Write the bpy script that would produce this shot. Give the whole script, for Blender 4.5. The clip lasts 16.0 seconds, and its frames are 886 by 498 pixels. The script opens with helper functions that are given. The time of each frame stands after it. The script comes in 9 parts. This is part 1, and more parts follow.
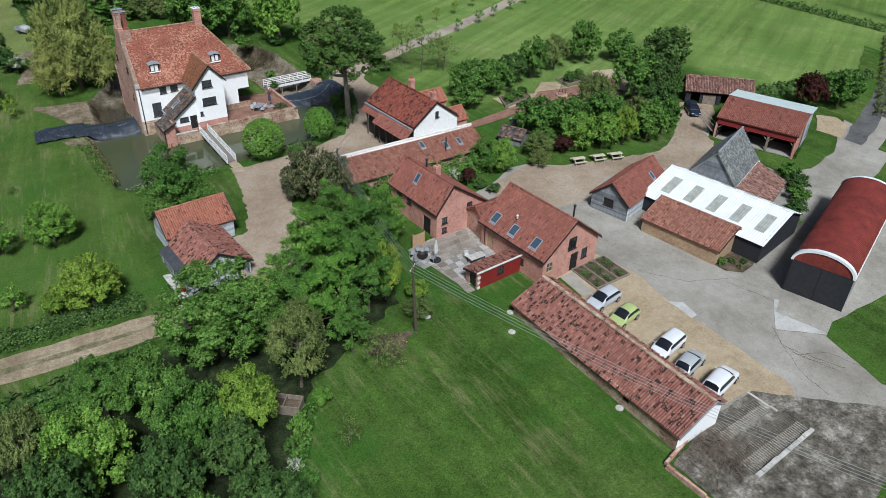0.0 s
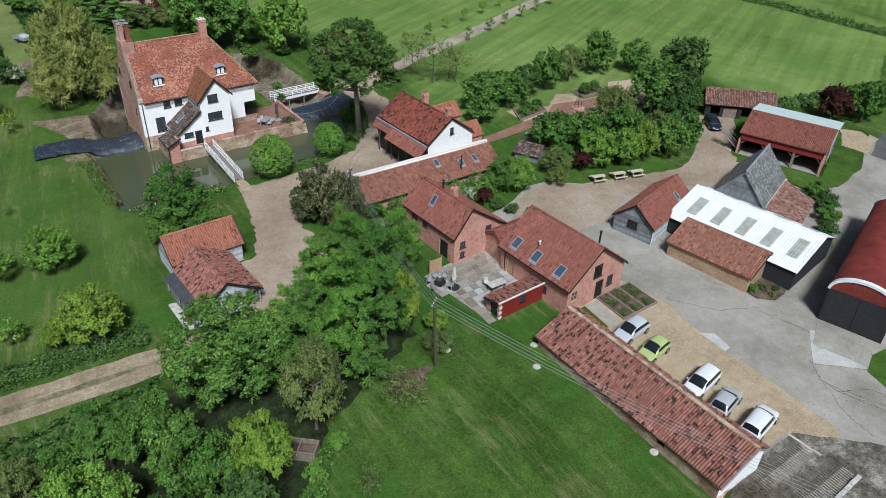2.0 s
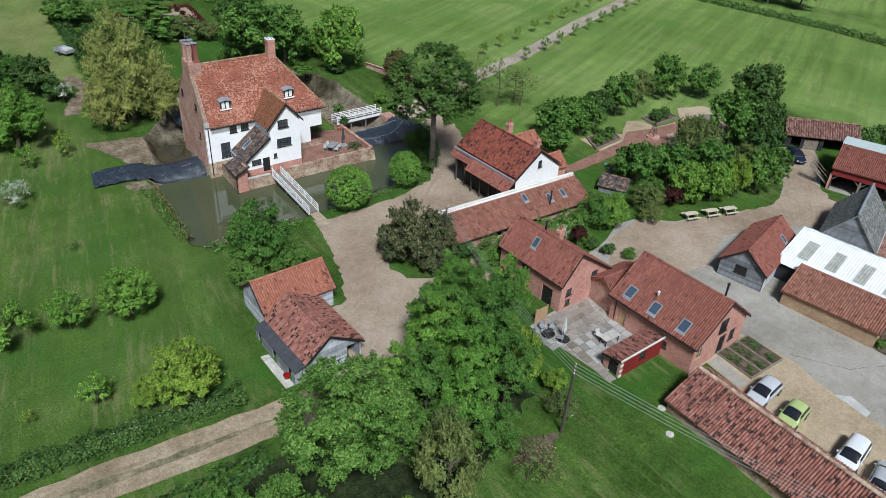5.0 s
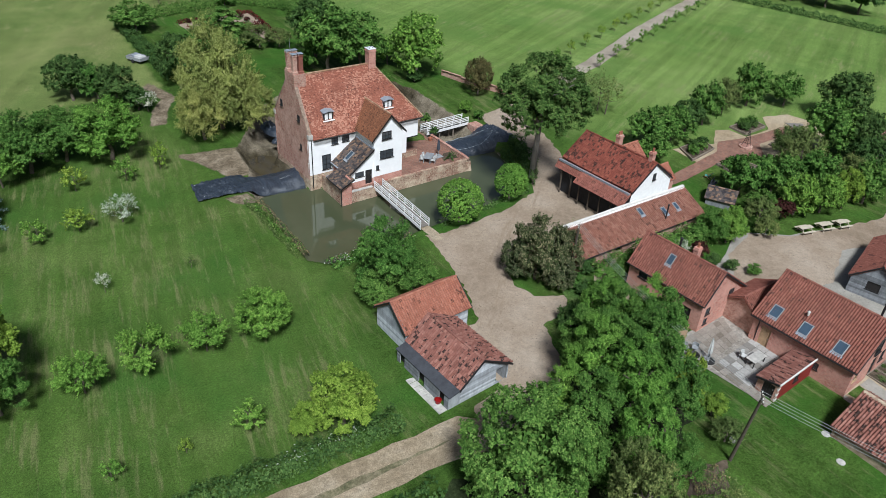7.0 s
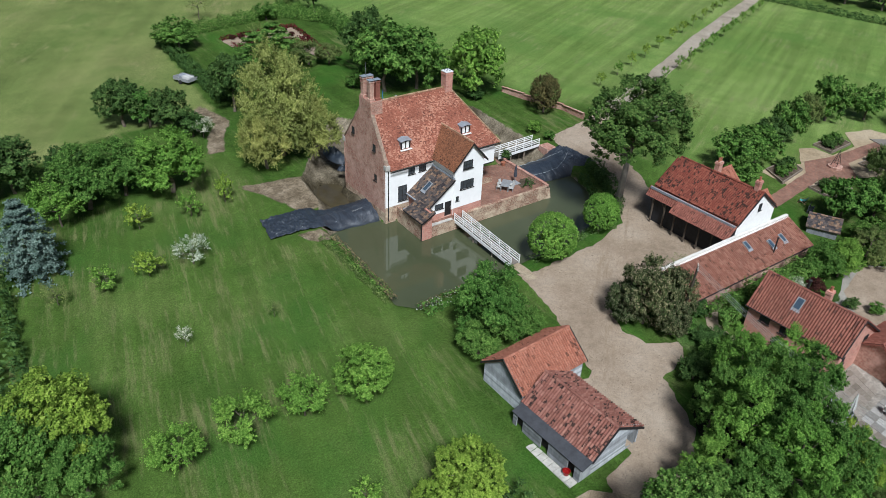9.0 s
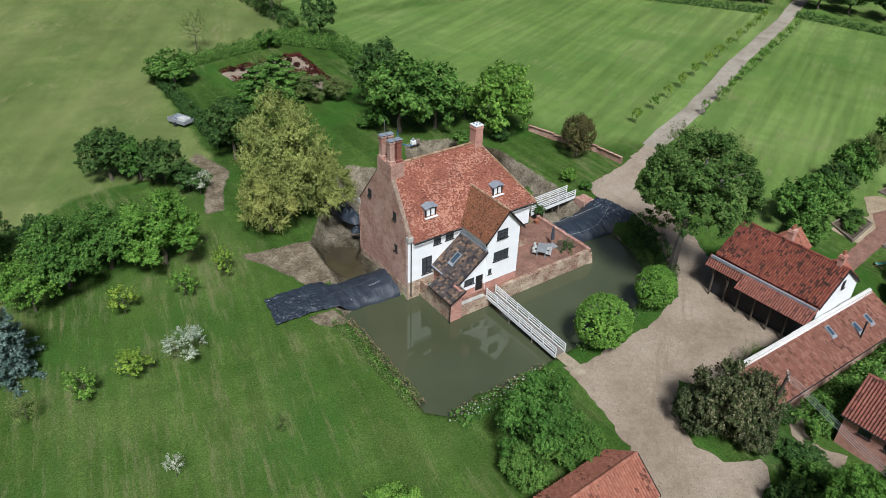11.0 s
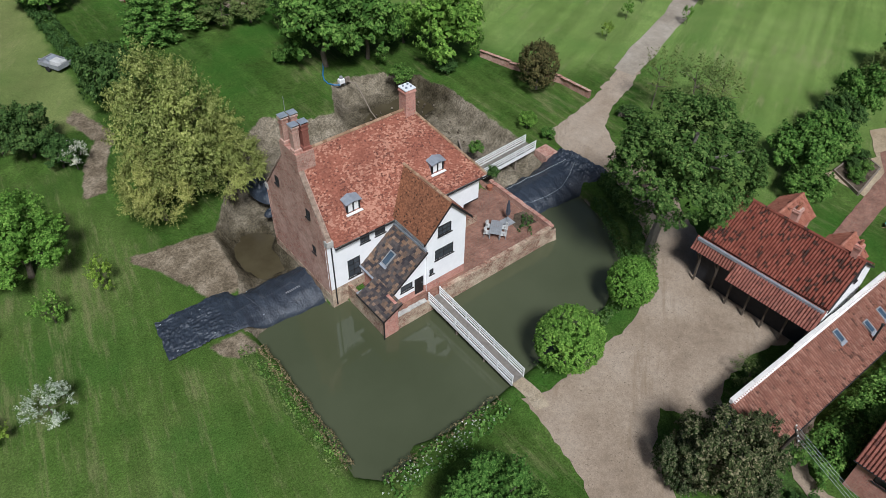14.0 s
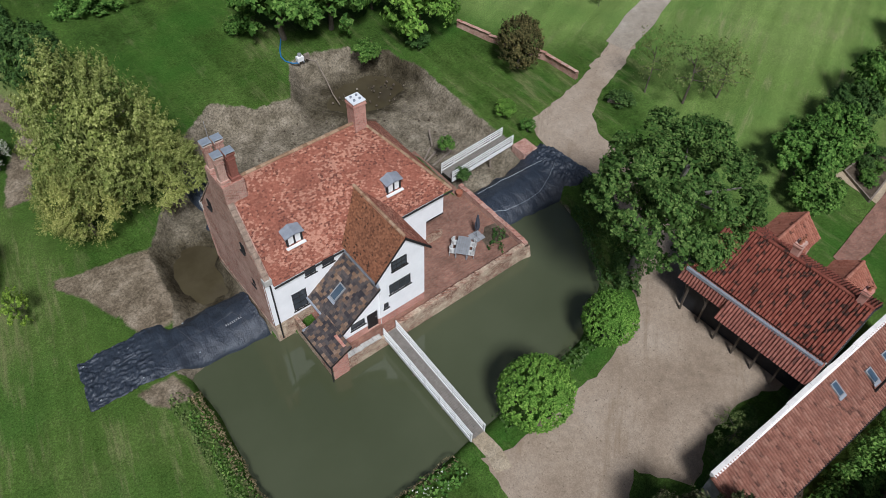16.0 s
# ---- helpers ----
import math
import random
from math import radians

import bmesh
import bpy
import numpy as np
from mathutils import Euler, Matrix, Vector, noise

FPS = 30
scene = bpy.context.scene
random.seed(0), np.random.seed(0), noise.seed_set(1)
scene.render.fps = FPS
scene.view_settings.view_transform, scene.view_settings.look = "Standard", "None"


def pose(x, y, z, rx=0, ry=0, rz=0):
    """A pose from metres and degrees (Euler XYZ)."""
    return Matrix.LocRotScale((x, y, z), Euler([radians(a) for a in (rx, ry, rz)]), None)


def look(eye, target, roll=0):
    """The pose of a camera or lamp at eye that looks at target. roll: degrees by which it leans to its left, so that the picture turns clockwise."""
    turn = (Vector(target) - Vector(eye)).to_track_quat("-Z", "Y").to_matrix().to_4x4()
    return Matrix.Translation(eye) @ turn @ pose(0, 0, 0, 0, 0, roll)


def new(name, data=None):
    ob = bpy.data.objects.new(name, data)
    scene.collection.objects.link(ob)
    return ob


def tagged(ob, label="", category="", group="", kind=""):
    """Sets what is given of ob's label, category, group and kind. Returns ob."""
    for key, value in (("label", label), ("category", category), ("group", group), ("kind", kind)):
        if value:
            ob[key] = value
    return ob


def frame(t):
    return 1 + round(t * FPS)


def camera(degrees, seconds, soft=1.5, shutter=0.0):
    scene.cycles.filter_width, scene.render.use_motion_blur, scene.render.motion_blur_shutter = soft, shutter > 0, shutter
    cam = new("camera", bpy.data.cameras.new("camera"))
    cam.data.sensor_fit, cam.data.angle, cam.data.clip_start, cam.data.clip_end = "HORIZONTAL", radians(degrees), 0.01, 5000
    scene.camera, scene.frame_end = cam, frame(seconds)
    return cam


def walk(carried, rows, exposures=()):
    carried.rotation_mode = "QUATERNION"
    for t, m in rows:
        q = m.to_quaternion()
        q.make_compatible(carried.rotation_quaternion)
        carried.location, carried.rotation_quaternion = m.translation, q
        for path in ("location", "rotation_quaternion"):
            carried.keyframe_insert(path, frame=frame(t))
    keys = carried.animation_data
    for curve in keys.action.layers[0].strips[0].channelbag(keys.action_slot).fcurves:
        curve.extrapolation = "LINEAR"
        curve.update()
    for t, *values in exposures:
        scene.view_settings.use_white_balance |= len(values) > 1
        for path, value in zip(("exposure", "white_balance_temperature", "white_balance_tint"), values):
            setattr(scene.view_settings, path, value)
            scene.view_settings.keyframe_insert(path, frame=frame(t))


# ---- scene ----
cam = camera(63.3, 16.0, soft=0.3)
METRES, EYE, TILT, LEAN, TURN = 85.65, 43.3, 0.0, 2.2, -37.8
ROWS = [
    (0.0, 0.0, 0.0, 0.0, 2.54, -33.34, -3.87),
    (0.5, -0.0047, 0.0095, 0.0005, 2.55, -33.37, -3.89),
    (1.0, -0.0104, 0.0214, 0.0013, 2.56, -33.37, -3.91),
    (1.5, -0.0172, 0.0351, 0.0018, 2.54, -33.34, -3.95),
    (2.0, -0.0254, 0.0502, 0.0024, 2.54, -33.34, -3.98),
    (2.5, -0.0366, 0.0664, 0.0031, 2.54, -33.25, -4.2),
    (3.0, -0.0527, 0.0809, 0.0034, 2.52, -33.17, -4.42),
    (5.5, -0.1944, 0.1289, -0.0045, 2.43, -32.9, -5.27),
    (6.0, -0.2322, 0.1345, -0.0073, 2.42, -32.86, -5.37),
    (6.5, -0.272, 0.1393, -0.0099, 2.44, -32.86, -5.32),
    (7.0, -0.3102, 0.1453, -0.0126, 2.47, -32.86, -5.1),
    (7.5, -0.3446, 0.1555, -0.0142, 2.47, -32.93, -4.84),
    (8.0, -0.3742, 0.1724, -0.0154, 2.49, -32.94, -4.62),
    (8.5, -0.3988, 0.1949, -0.0157, 2.5, -32.93, -4.44),
    (9.0, -0.4184, 0.2225, -0.0153, 2.54, -32.93, -4.31),
    (11.5, -0.4582, 0.413, -0.0036, 2.54, -32.75, -3.79),
    (12.0, -0.4555, 0.451, -0.0012, 2.51, -32.64, -3.79),
    (12.5, -0.4479, 0.4872, 0.0019, 1.94, -32.59, -3.61),
    (13.0, -0.4424, 0.521, 0.0047, -1.13, -32.47, -3.36),
    (13.5, -0.4351, 0.5533, 0.0073, -1.15, -32.42, -3.41),
    (14.0, -0.4255, 0.5772, 0.0054, -0.95, -42.93, -3.16),
    (14.2, -0.4217, 0.5918, 0.0086, -0.85, -48.3, -3.16),
    (14.3, -0.4199, 0.5992, 0.0101, -0.79, -49.2, -3.16),
    (14.5, -0.4161, 0.6138, 0.0133, -0.69, -49.39, -3.16),
    (15.0, -0.4071, 0.643, 0.0158, -0.72, -49.36, -3.22),
    (15.5, -0.3966, 0.6718, 0.0186, -0.7, -49.34, -3.23),
    (16.0, -0.3856, 0.7007, 0.0215, -0.65, -49.35, -3.22),
]
walk(cam, [(t, pose(0, 0, EYE, TILT, LEAN, TURN) @ pose(METRES * x, METRES * y, METRES * z, 90 + pitch, roll, yaw)) for t, x, y, z, yaw, pitch, roll in ROWS], exposures=[(0.0, 0.15, 5700, 7), (4.0, 0.14, 5700, 7), (7.0, 0.23, 5720, 7), (12.0, 0.19, 5800, 8), (16.0, -0.06, 5780, 11)])

# ---- light ----
SUN_EL, SUN_AZ = 52.0, 206.0
world = bpy.data.worlds.new("world")
scene.world = world
world.use_nodes = True
wn = world.node_tree.nodes
sky = wn.new("ShaderNodeTexSky")
sky.sky_type = "NISHITA"
sky.sun_disc = False
sky.sun_elevation = radians(SUN_EL)
sky.sun_rotation = radians(SUN_AZ)
sky.air_density, sky.dust_density, sky.ozone_density = 1.0, 4.0, 1.0
wn["Background"].inputs["Strength"].default_value = 0.039
world.node_tree.links.new(sky.outputs[0], wn["Background"].inputs["Color"])
sun = new("sun", bpy.data.lights.new("sun", "SUN"))
sun.data.energy, sun.data.angle, sun.data.color = 4.15, radians(12), (1.0, 0.97, 0.93)
sun.matrix_world = look((0, 0, 100), (100 * -math.sin(radians(SUN_AZ)) * math.cos(radians(SUN_EL)),
                                      -100 * math.cos(radians(SUN_AZ)) * math.cos(radians(SUN_EL)),
                                      100 - 100 * math.sin(radians(SUN_EL))))

# ---- materials ----
def lin(r, g, b):
    f = lambda c: ((c / 255 + 0.055) / 1.055) ** 2.4 if c > 10 else c / 255 / 12.92
    return (f(r), f(g), f(b), 1)


class Mat:
    """A short way to write node materials."""

    def __init__(self, name, rough=0.85, metal=0.0, spec=0.3):
        self.m = bpy.data.materials.new(name)
        self.m.use_nodes = True
        self.t = self.m.node_tree
        self.b = self.t.nodes["Principled BSDF"]
        self.b.inputs["Roughness"].default_value = rough
        self.b.inputs["Metallic"].default_value = metal
        self.b.inputs["Specular IOR Level"].default_value = spec

    def n(self, kind, **k):
        node = self.t.nodes.new(kind)
        for key, v in k.items():
            if key in node.inputs:
                self.put(node.inputs[key], v)
            elif key == "data_type":
                node.data_type = v
            elif key == "blend_type":
                node.blend_type = v
            elif key == "operation":
                node.operation = v
            elif key == "attribute_name":
                node.attribute_name = v
        return node

    def put(self, socket, v):
        if isinstance(v, bpy.types.NodeSocket):
            self.t.links.new(v, socket)
        else:
            socket.default_value = v

    def coords(self, kind="Object"):
        return self.n("ShaderNodeTexCoord").outputs[kind]

    def noise(self, scale, detail=4, rough=0.6, vec=None, dist=0.0):
        k = self.n("ShaderNodeTexNoise", Scale=scale, Detail=detail, Roughness=rough, Distortion=dist)
        self.t.links.new(vec if vec is not None else self.coords(), k.inputs["Vector"])
        return k.outputs["Fac"]

    def ramp(self, fac, *stops):
        r = self.n("ShaderNodeValToRGB")
        el = r.color_ramp.elements
        while len(el) < len(stops):
            el.new(0.5)
        for e, (p, c) in zip(el, stops):
            e.position, e.color = p, c
        self.t.links.new(fac, r.inputs["Fac"])
        return r.outputs["Color"]

    def mix(self, fac, a, b, how="MIX"):
        k = self.n("ShaderNodeMix", data_type="RGBA", blend_type=how)
        for s, v in ((k.inputs[0], fac), (k.inputs[6], a), (k.inputs[7], b)):
            self.put(s, v)
        return k.outputs[2]

    def math(self, how, a, b=0.0):
        k = self.n("ShaderNodeMath", operation=how)
        self.put(k.inputs[0], a), self.put(k.inputs[1], b)
        return k.outputs[0]

    def island(self):
        return self.n("ShaderNodeNewGeometry").outputs["Random Per Island"]

    def obj_random(self):
        return self.n("ShaderNodeObjectInfo").outputs["Random"]

    def color(self, c):
        self.put(self.b.inputs["Base Color"], c)
        return self

    def bump(self, h, strength=0.4, dist=0.05):
        k = self.n("ShaderNodeBump", Strength=strength, Distance=dist)
        self.t.links.new(h, k.inputs["Height"])
        self.t.links.new(k.outputs[0], self.b.inputs["Normal"])
        return self


def wall_uv(mt):
    """Along the wall and up, for walls that run along local x or y."""
    s = mt.n("ShaderNodeSeparateXYZ")
    mt.t.links.new(mt.coords(), s.inputs[0])
    c = mt.n("ShaderNodeCombineXYZ")
    mt.t.links.new(mt.math("ADD", s.outputs[0], s.outputs[1]), c.inputs[0])
    mt.t.links.new(s.outputs[2], c.inputs[1])
    return c.outputs[0]


def brick_mat(name, c1, c2, mortar, stain, scale=1.0, amount=0.5):
    mt = Mat(name, 0.9)
    k = mt.n("ShaderNodeTexBrick", Color1=c1, Color2=c2, Mortar=mortar, Scale=scale)
    k.inputs["Mortar Size"].default_value = 0.012
    k.inputs["Brick Width"].default_value = 0.225
    k.inputs["Row Height"].default_value = 0.075
    mt.t.links.new(wall_uv(mt), k.inputs["Vector"])
    v = mt.mix(mt.ramp(mt.noise(0.45, 7, 0.75), (0.42, (0, 0, 0, 1)), (0.66, (1, 1, 1, 1))), k.outputs[0], stain)
    damp = mt.ramp(mt.noise(0.9, 6, 0.8), (0.34, (0.66, 0.63, 0.61, 1)), (0.5, (1, 1, 1, 1)))
    v = mt.mix(amount, v, damp, "MULTIPLY")
    m2 = mt.n("ShaderNodeMix", data_type="RGBA", blend_type="MULTIPLY")
    m2.inputs[0].default_value = amount
    mt.t.links.new(v, m2.inputs[6])
    mt.t.links.new(mt.ramp(mt.noise(3.5, 5, 0.75), (0.3, (0.45, 0.42, 0.4, 1)), (0.65, (1, 1, 1, 1))), m2.inputs[7])
    mt.color(m2.outputs[2]).bump(k.outputs["Fac"], 0.3, -0.01)
    return mt.m


def tile_mat(name, stops, moss, moss_amount=0.6, rough=0.85, dark=None, dark_share=0.0, pale=None, pale_share=0.3):
    """Roof tiles: each has a slightly different tone, pale ones lie in drifts, moss and dirt lie over them.
    dark: ragged spots on some tiles, for mossed noses and, as painted shade, for gaps and holes.
    """
    mt = Mat(name, rough)
    isl = mt.island()
    v = mt.ramp(isl, *stops)
    if pale:
        pick = mt.math("FRACT", mt.math("MULTIPLY", isl, 53.1))
        drift = mt.math("MULTIPLY", mt.math("SUBTRACT", mt.noise(0.42, 4, 0.6), 0.5), -2.6)
        where = mt.math("ADD", pick, drift)
        v = mt.mix(mt.ramp(where, (pale_share, (1, 1, 1, 1)), (pale_share + 0.12, (0, 0, 0, 1))), v, pale)
    if dark:
        other = mt.math("FRACT", mt.math("MULTIPLY", isl, 37.7))
        where = mt.math("ADD", other, mt.math("MULTIPLY", mt.math("SUBTRACT", mt.noise(0.45, 4, 0.6), 0.5), -1.1))
        spot = mt.ramp(where, (dark_share, (1, 1, 1, 1)), (dark_share + 0.05, (0, 0, 0, 1)))
        ragged = mt.ramp(mt.noise(5.5, 3, 0.6), (0.42, (0, 0, 0, 1)), (0.5, (1, 1, 1, 1)))
        v = mt.mix(mt.mix(1.0, spot, ragged, "MULTIPLY"), v, dark)
    big = mt.ramp(mt.noise(0.5, 6, 0.7), (0.3, (0.82, 0.82, 0.83, 1)), (0.7, (1.14, 1.12, 1.1, 1)))
    v = mt.mix(1.0, v, big, "MULTIPLY")
    fine = mt.ramp(mt.noise(7.0, 4, 0.75), (0.35, (0.8, 0.79, 0.78, 1)), (0.65, (1.15, 1.15, 1.15, 1)))
    v = mt.mix(1.0, v, fine, "MULTIPLY")
    fac = mt.ramp(mt.noise(2.6, 7, 0.8), (moss_amount, (0, 0, 0, 1)), (min(0.99, moss_amount + 0.16), (0.6, 0.6, 0.6, 1)))
    v = mt.mix(fac, v, moss)
    mt.color(v).bump(mt.noise(30, 3), 0.25, 0.01)
    return mt.m


def speckle(name, dark, mid, light, big=0.15, fine=8.0, rough=0.95, bump=0.3, spec=0.05, extra=None, grain=0.28):
    """Ground: tone over metres, wear over decimetres and grain over centimetres."""
    mt = Mat(name, rough, spec=spec)
    a = mt.ramp(mt.noise(big, 7, 0.68), (0.32, dark), (0.5, mid), (0.7, light))
    for scale, k in ((fine, grain), (fine * 0.22, grain * 0.7)):
        g = mt.ramp(mt.noise(scale, 5, 0.8), (0.37, (1 - k, 1 - k, 1 - k, 1)), (0.63, (1 + k, 1 + k, 1 + k, 1)))
        a = mt.mix(1.0, a, g, "MULTIPLY")
    if extra:
        a = extra(mt, a)
    mt.color(a).bump(mt.noise(fine * 2, 4, 0.8), bump, 0.03)
    return mt.m


def turned(mt, angle, along, across):
    """Coordinates drawn out along a compass angle."""
    r = mt.n("ShaderNodeMapping")
    r.inputs["Rotation"].default_value = (0, 0, radians(-angle))
    mt.t.links.new(mt.coords(), r.inputs["Vector"])
    s = mt.n("ShaderNodeMapping")
    s.inputs["Scale"].default_value = (along, across, 1)
    mt.t.links.new(r.outputs[0], s.inputs["Vector"])
    return s.outputs[0]


def mown(angle, period, strength, pale, lush, pale_at=0.55):
    """Mower's lines, dry streaks along them and lusher patches."""
    def add(mt, v):
        w = mt.noise(1.0, 2, 0.5, turned(mt, angle, 0.02, 1.0 / period))
        v = mt.mix(1.0, v, mt.ramp(w, (0.38, (1 - strength,) * 3 + (1,)), (0.62, (1 + strength,) * 3 + (1,))), "MULTIPLY")
        w = mt.noise(1.0, 3, 0.6, turned(mt, angle + 90, 0.03, 0.8 / period))
        v = mt.mix(1.0, v, mt.ramp(w, (0.4, (1 - strength * 0.3,) * 3 + (1,)), (0.6, (1 + strength * 0.3,) * 3 + (1,))), "MULTIPLY")
        v = mt.mix(mt.ramp(mt.noise(0.09, 5, 0.6), (0.5, (0, 0, 0, 1)), (0.66, (0.7, 0.7, 0.7, 1))), v, lush)
        streak = mt.noise(1.0, 6, 0.75, turned(mt, angle, 0.16, 2.2 / period))
        where = mt.math("ADD", streak, mt.math("MULTIPLY", mt.math("SUBTRACT", mt.noise(0.12, 4, 0.6), 0.5), 0.7))
        v = mt.mix(mt.ramp(where, (pale_at, (0, 0, 0, 1)), (pale_at + 0.2, (0.8, 0.8, 0.8, 1))), v, pale)
        g = mt.ramp(mt.noise(9, 3, 0.8), (0.36, (0.66, 0.66, 0.66, 1)), (0.64, (1.36, 1.36, 1.36, 1)))
        return mt.mix(1.0, v, g, "MULTIPLY")
    return add


def worn(angle, tint, at=0.56):
    """Wheel wear drawn out along an angle, and scattered dark crumbs."""
    def add(mt, v):
        w = mt.noise(1.0, 5, 0.7, turned(mt, angle, 0.06, 0.55))
        v = mt.mix(mt.ramp(w, (at, (0, 0, 0, 1)), (at + 0.16, (0.75, 0.75, 0.75, 1))), v, tint)
        s = mt.ramp(mt.noise(5.5, 2, 0.5), (0.66, (0, 0, 0, 1)), (0.72, (0.6, 0.6, 0.6, 1)))
        return mt.mix(s, v, (0.09, 0.07, 0.05, 1))
    return add


M = {}
M["grass"] = speckle("lawn_grass", (0.038, 0.074, 0.014, 1), (0.056, 0.099, 0.0185, 1), (0.084, 0.125, 0.03, 1), 0.07, 4.0, grain=0.26, extra=mown(90, 1.9, 0.15, (0.14, 0.15, 0.06, 1), (0.034, 0.096, 0.013, 1), 0.56))
M["field"] = speckle("field_grass", (0.08, 0.148, 0.029, 1), (0.104, 0.178, 0.038, 1), (0.134, 0.204, 0.052, 1), 0.03, 2.0, grain=0.18, extra=mown(24, 3.0, 0.07, (0.18, 0.2, 0.08, 1), (0.07, 0.15, 0.027, 1), 0.57))
M["field_dry"] = speckle("dry_field_grass", (0.095, 0.125, 0.036, 1), (0.135, 0.158, 0.05, 1), (0.185, 0.194, 0.072, 1), 0.04, 2.0, grain=0.2, extra=mown(62, 4.0, 0.08, (0.235, 0.225, 0.105, 1), (0.09, 0.136, 0.034, 1), 0.59))


def ground_zones(mt, v):
    """One sheet of land: lawn, meadow, dry field, bare soil and moat mud run into one another with ragged edges."""
    v = mown(90, 1.9, 0.15, (0.14, 0.15, 0.06, 1), (0.034, 0.096, 0.013, 1), 0.55)(mt, v)

    def zone(name, wob, a, b):
        at = mt.n("ShaderNodeAttribute", attribute_name=name).outputs["Fac"]
        w = mt.math("ADD", at, mt.math("MULTIPLY", mt.math("SUBTRACT", mt.noise(wob, 6, 0.7), 0.5), 0.9))
        return mt.ramp(w, (a, (0, 0, 0, 1)), (b, (1, 1, 1, 1)))

    def tone(big, *cs, k=0.4):
        c = mt.ramp(mt.noise(big, 7, 0.72), (0.34, cs[0]), (0.5, cs[1]), (0.66, cs[2]))
        g = mt.ramp(mt.noise(5, 5, 0.8), (0.38, (1 - k, 1 - k, 1 - k, 1)), (0.62, (1 + k, 1 + k, 1 + k, 1)))
        return mt.mix(1.0, c, g, "MULTIPLY")

    orchard = mown(78, 1.5, 0.1, (0.15, 0.155, 0.066, 1), (0.042, 0.1, 0.017, 1), 0.52)(mt, tone(0.07, (0.041, 0.08, 0.015, 1), (0.06, 0.106, 0.02, 1), (0.092, 0.132, 0.034, 1), k=0.2))
    v = mt.mix(zone("orchard", 0.12, 0.2, 0.8), v, orchard)
    meadow = mown(24, 1.8, 0.15, (0.205, 0.22, 0.095, 1), (0.09, 0.162, 0.036, 1), 0.57)(mt, tone(0.04, (0.098, 0.158, 0.036, 1), (0.126, 0.19, 0.047, 1), (0.158, 0.218, 0.064, 1), k=0.15))
    v = mt.mix(zone("meadow", 0.1, 0.2, 0.8), v, meadow)
    dry = mown(62, 4.0, 0.1, (0.225, 0.215, 0.10, 1), (0.085, 0.13, 0.033, 1), 0.58)(mt, tone(0.05, (0.10, 0.136, 0.039, 1), (0.137, 0.17, 0.053, 1), (0.18, 0.2, 0.073, 1), k=0.15))
    v = mt.mix(zone("dry", 0.2, 0.35, 0.65), v, dry)
    v = mt.mix(zone("bare", 0.7, 0.42, 0.62), v, tone(0.6, (0.095, 0.075, 0.049, 1), (0.17, 0.136, 0.093, 1), (0.26, 0.215, 0.155, 1)))
    silt = mt.mix(zone("damp", 0.9, 0.25, 0.75), tone(0.7, (0.1, 0.085, 0.058, 1), (0.165, 0.14, 0.1, 1), (0.25, 0.215, 0.16, 1), k=0.45), tone(0.6, (0.03, 0.025, 0.015, 1), (0.06, 0.05, 0.031, 1), (0.11, 0.094, 0.064, 1), k=0.45))
    return mt.mix(zone("mud", 0.8, 0.42, 0.56), v, silt)


M["ground"] = speckle("land", (0.032, 0.066, 0.012, 1), (0.048, 0.09, 0.016, 1), (0.074, 0.116, 0.026, 1), 0.07, 4.0, grain=0.26, extra=ground_zones)
M["rough_grass"] = speckle("rough_grass", (0.032, 0.066, 0.015, 1), (0.055, 0.10, 0.024, 1), (0.1, 0.13, 0.045, 1), 0.5, 6.0, bump=0.6, grain=0.4)
M["gravel"] = speckle("gravel", (0.215, 0.164, 0.116, 1), (0.298, 0.236, 0.174, 1), (0.368, 0.306, 0.238, 1), 0.12, 9.0, bump=0.5, grain=0.16, extra=worn(40, (0.19, 0.14, 0.09, 1), 0.56))
M["gravel_gold"] = speckle("golden_gravel", (0.29, 0.225, 0.145, 1), (0.355, 0.285, 0.19, 1), (0.41, 0.34, 0.24, 1), 0.15, 7.0, bump=0.5, grain=0.2)
M["concrete"] = speckle("yard_concrete", (0.205, 0.188, 0.158, 1), (0.28, 0.262, 0.226, 1), (0.355, 0.336, 0.296, 1), 0.16, 6.0, bump=0.2, grain=0.1, extra=worn(-60, (0.20, 0.178, 0.143, 1), 0.58))
M["concrete_pale"] = speckle("pale_concrete", (0.33, 0.325, 0.30, 1), (0.42, 0.415, 0.39, 1), (0.5, 0.49, 0.47, 1), 0.3, 7.0, bump=0.2, grain=0.12)
M["concrete_old"] = speckle("old_concrete", (0.04, 0.035, 0.027, 1), (0.125, 0.112, 0.09, 1), (0.33, 0.305, 0.26, 1), 0.6, 4.0, bump=0.5, grain=0.4)
M["track"] = speckle("dirt_track", (0.20, 0.155, 0.10, 1), (0.285, 0.23, 0.155, 1), (0.37, 0.31, 0.225, 1), 0.3, 9.0, bump=0.5, extra=worn(-3, (0.15, 0.12, 0.075, 1), 0.6))
M["avenue"] = speckle("pale_avenue_gravel", (0.225, 0.19, 0.145, 1), (0.3, 0.26, 0.205, 1), (0.37, 0.33, 0.27, 1), 0.2, 8.0, bump=0.4, grain=0.15)
M["track_verge"] = speckle("track_middle", (0.075, 0.085, 0.04, 1), (0.17, 0.15, 0.09, 1), (0.27, 0.23, 0.16, 1), 0.6, 5.0, bump=0.5)
M["mud"] = speckle("moat_mud", (0.06, 0.047, 0.034, 1), (0.125, 0.10, 0.075, 1), (0.23, 0.195, 0.15, 1), 0.5, 4.0, 0.75, 0.9, grain=0.45)
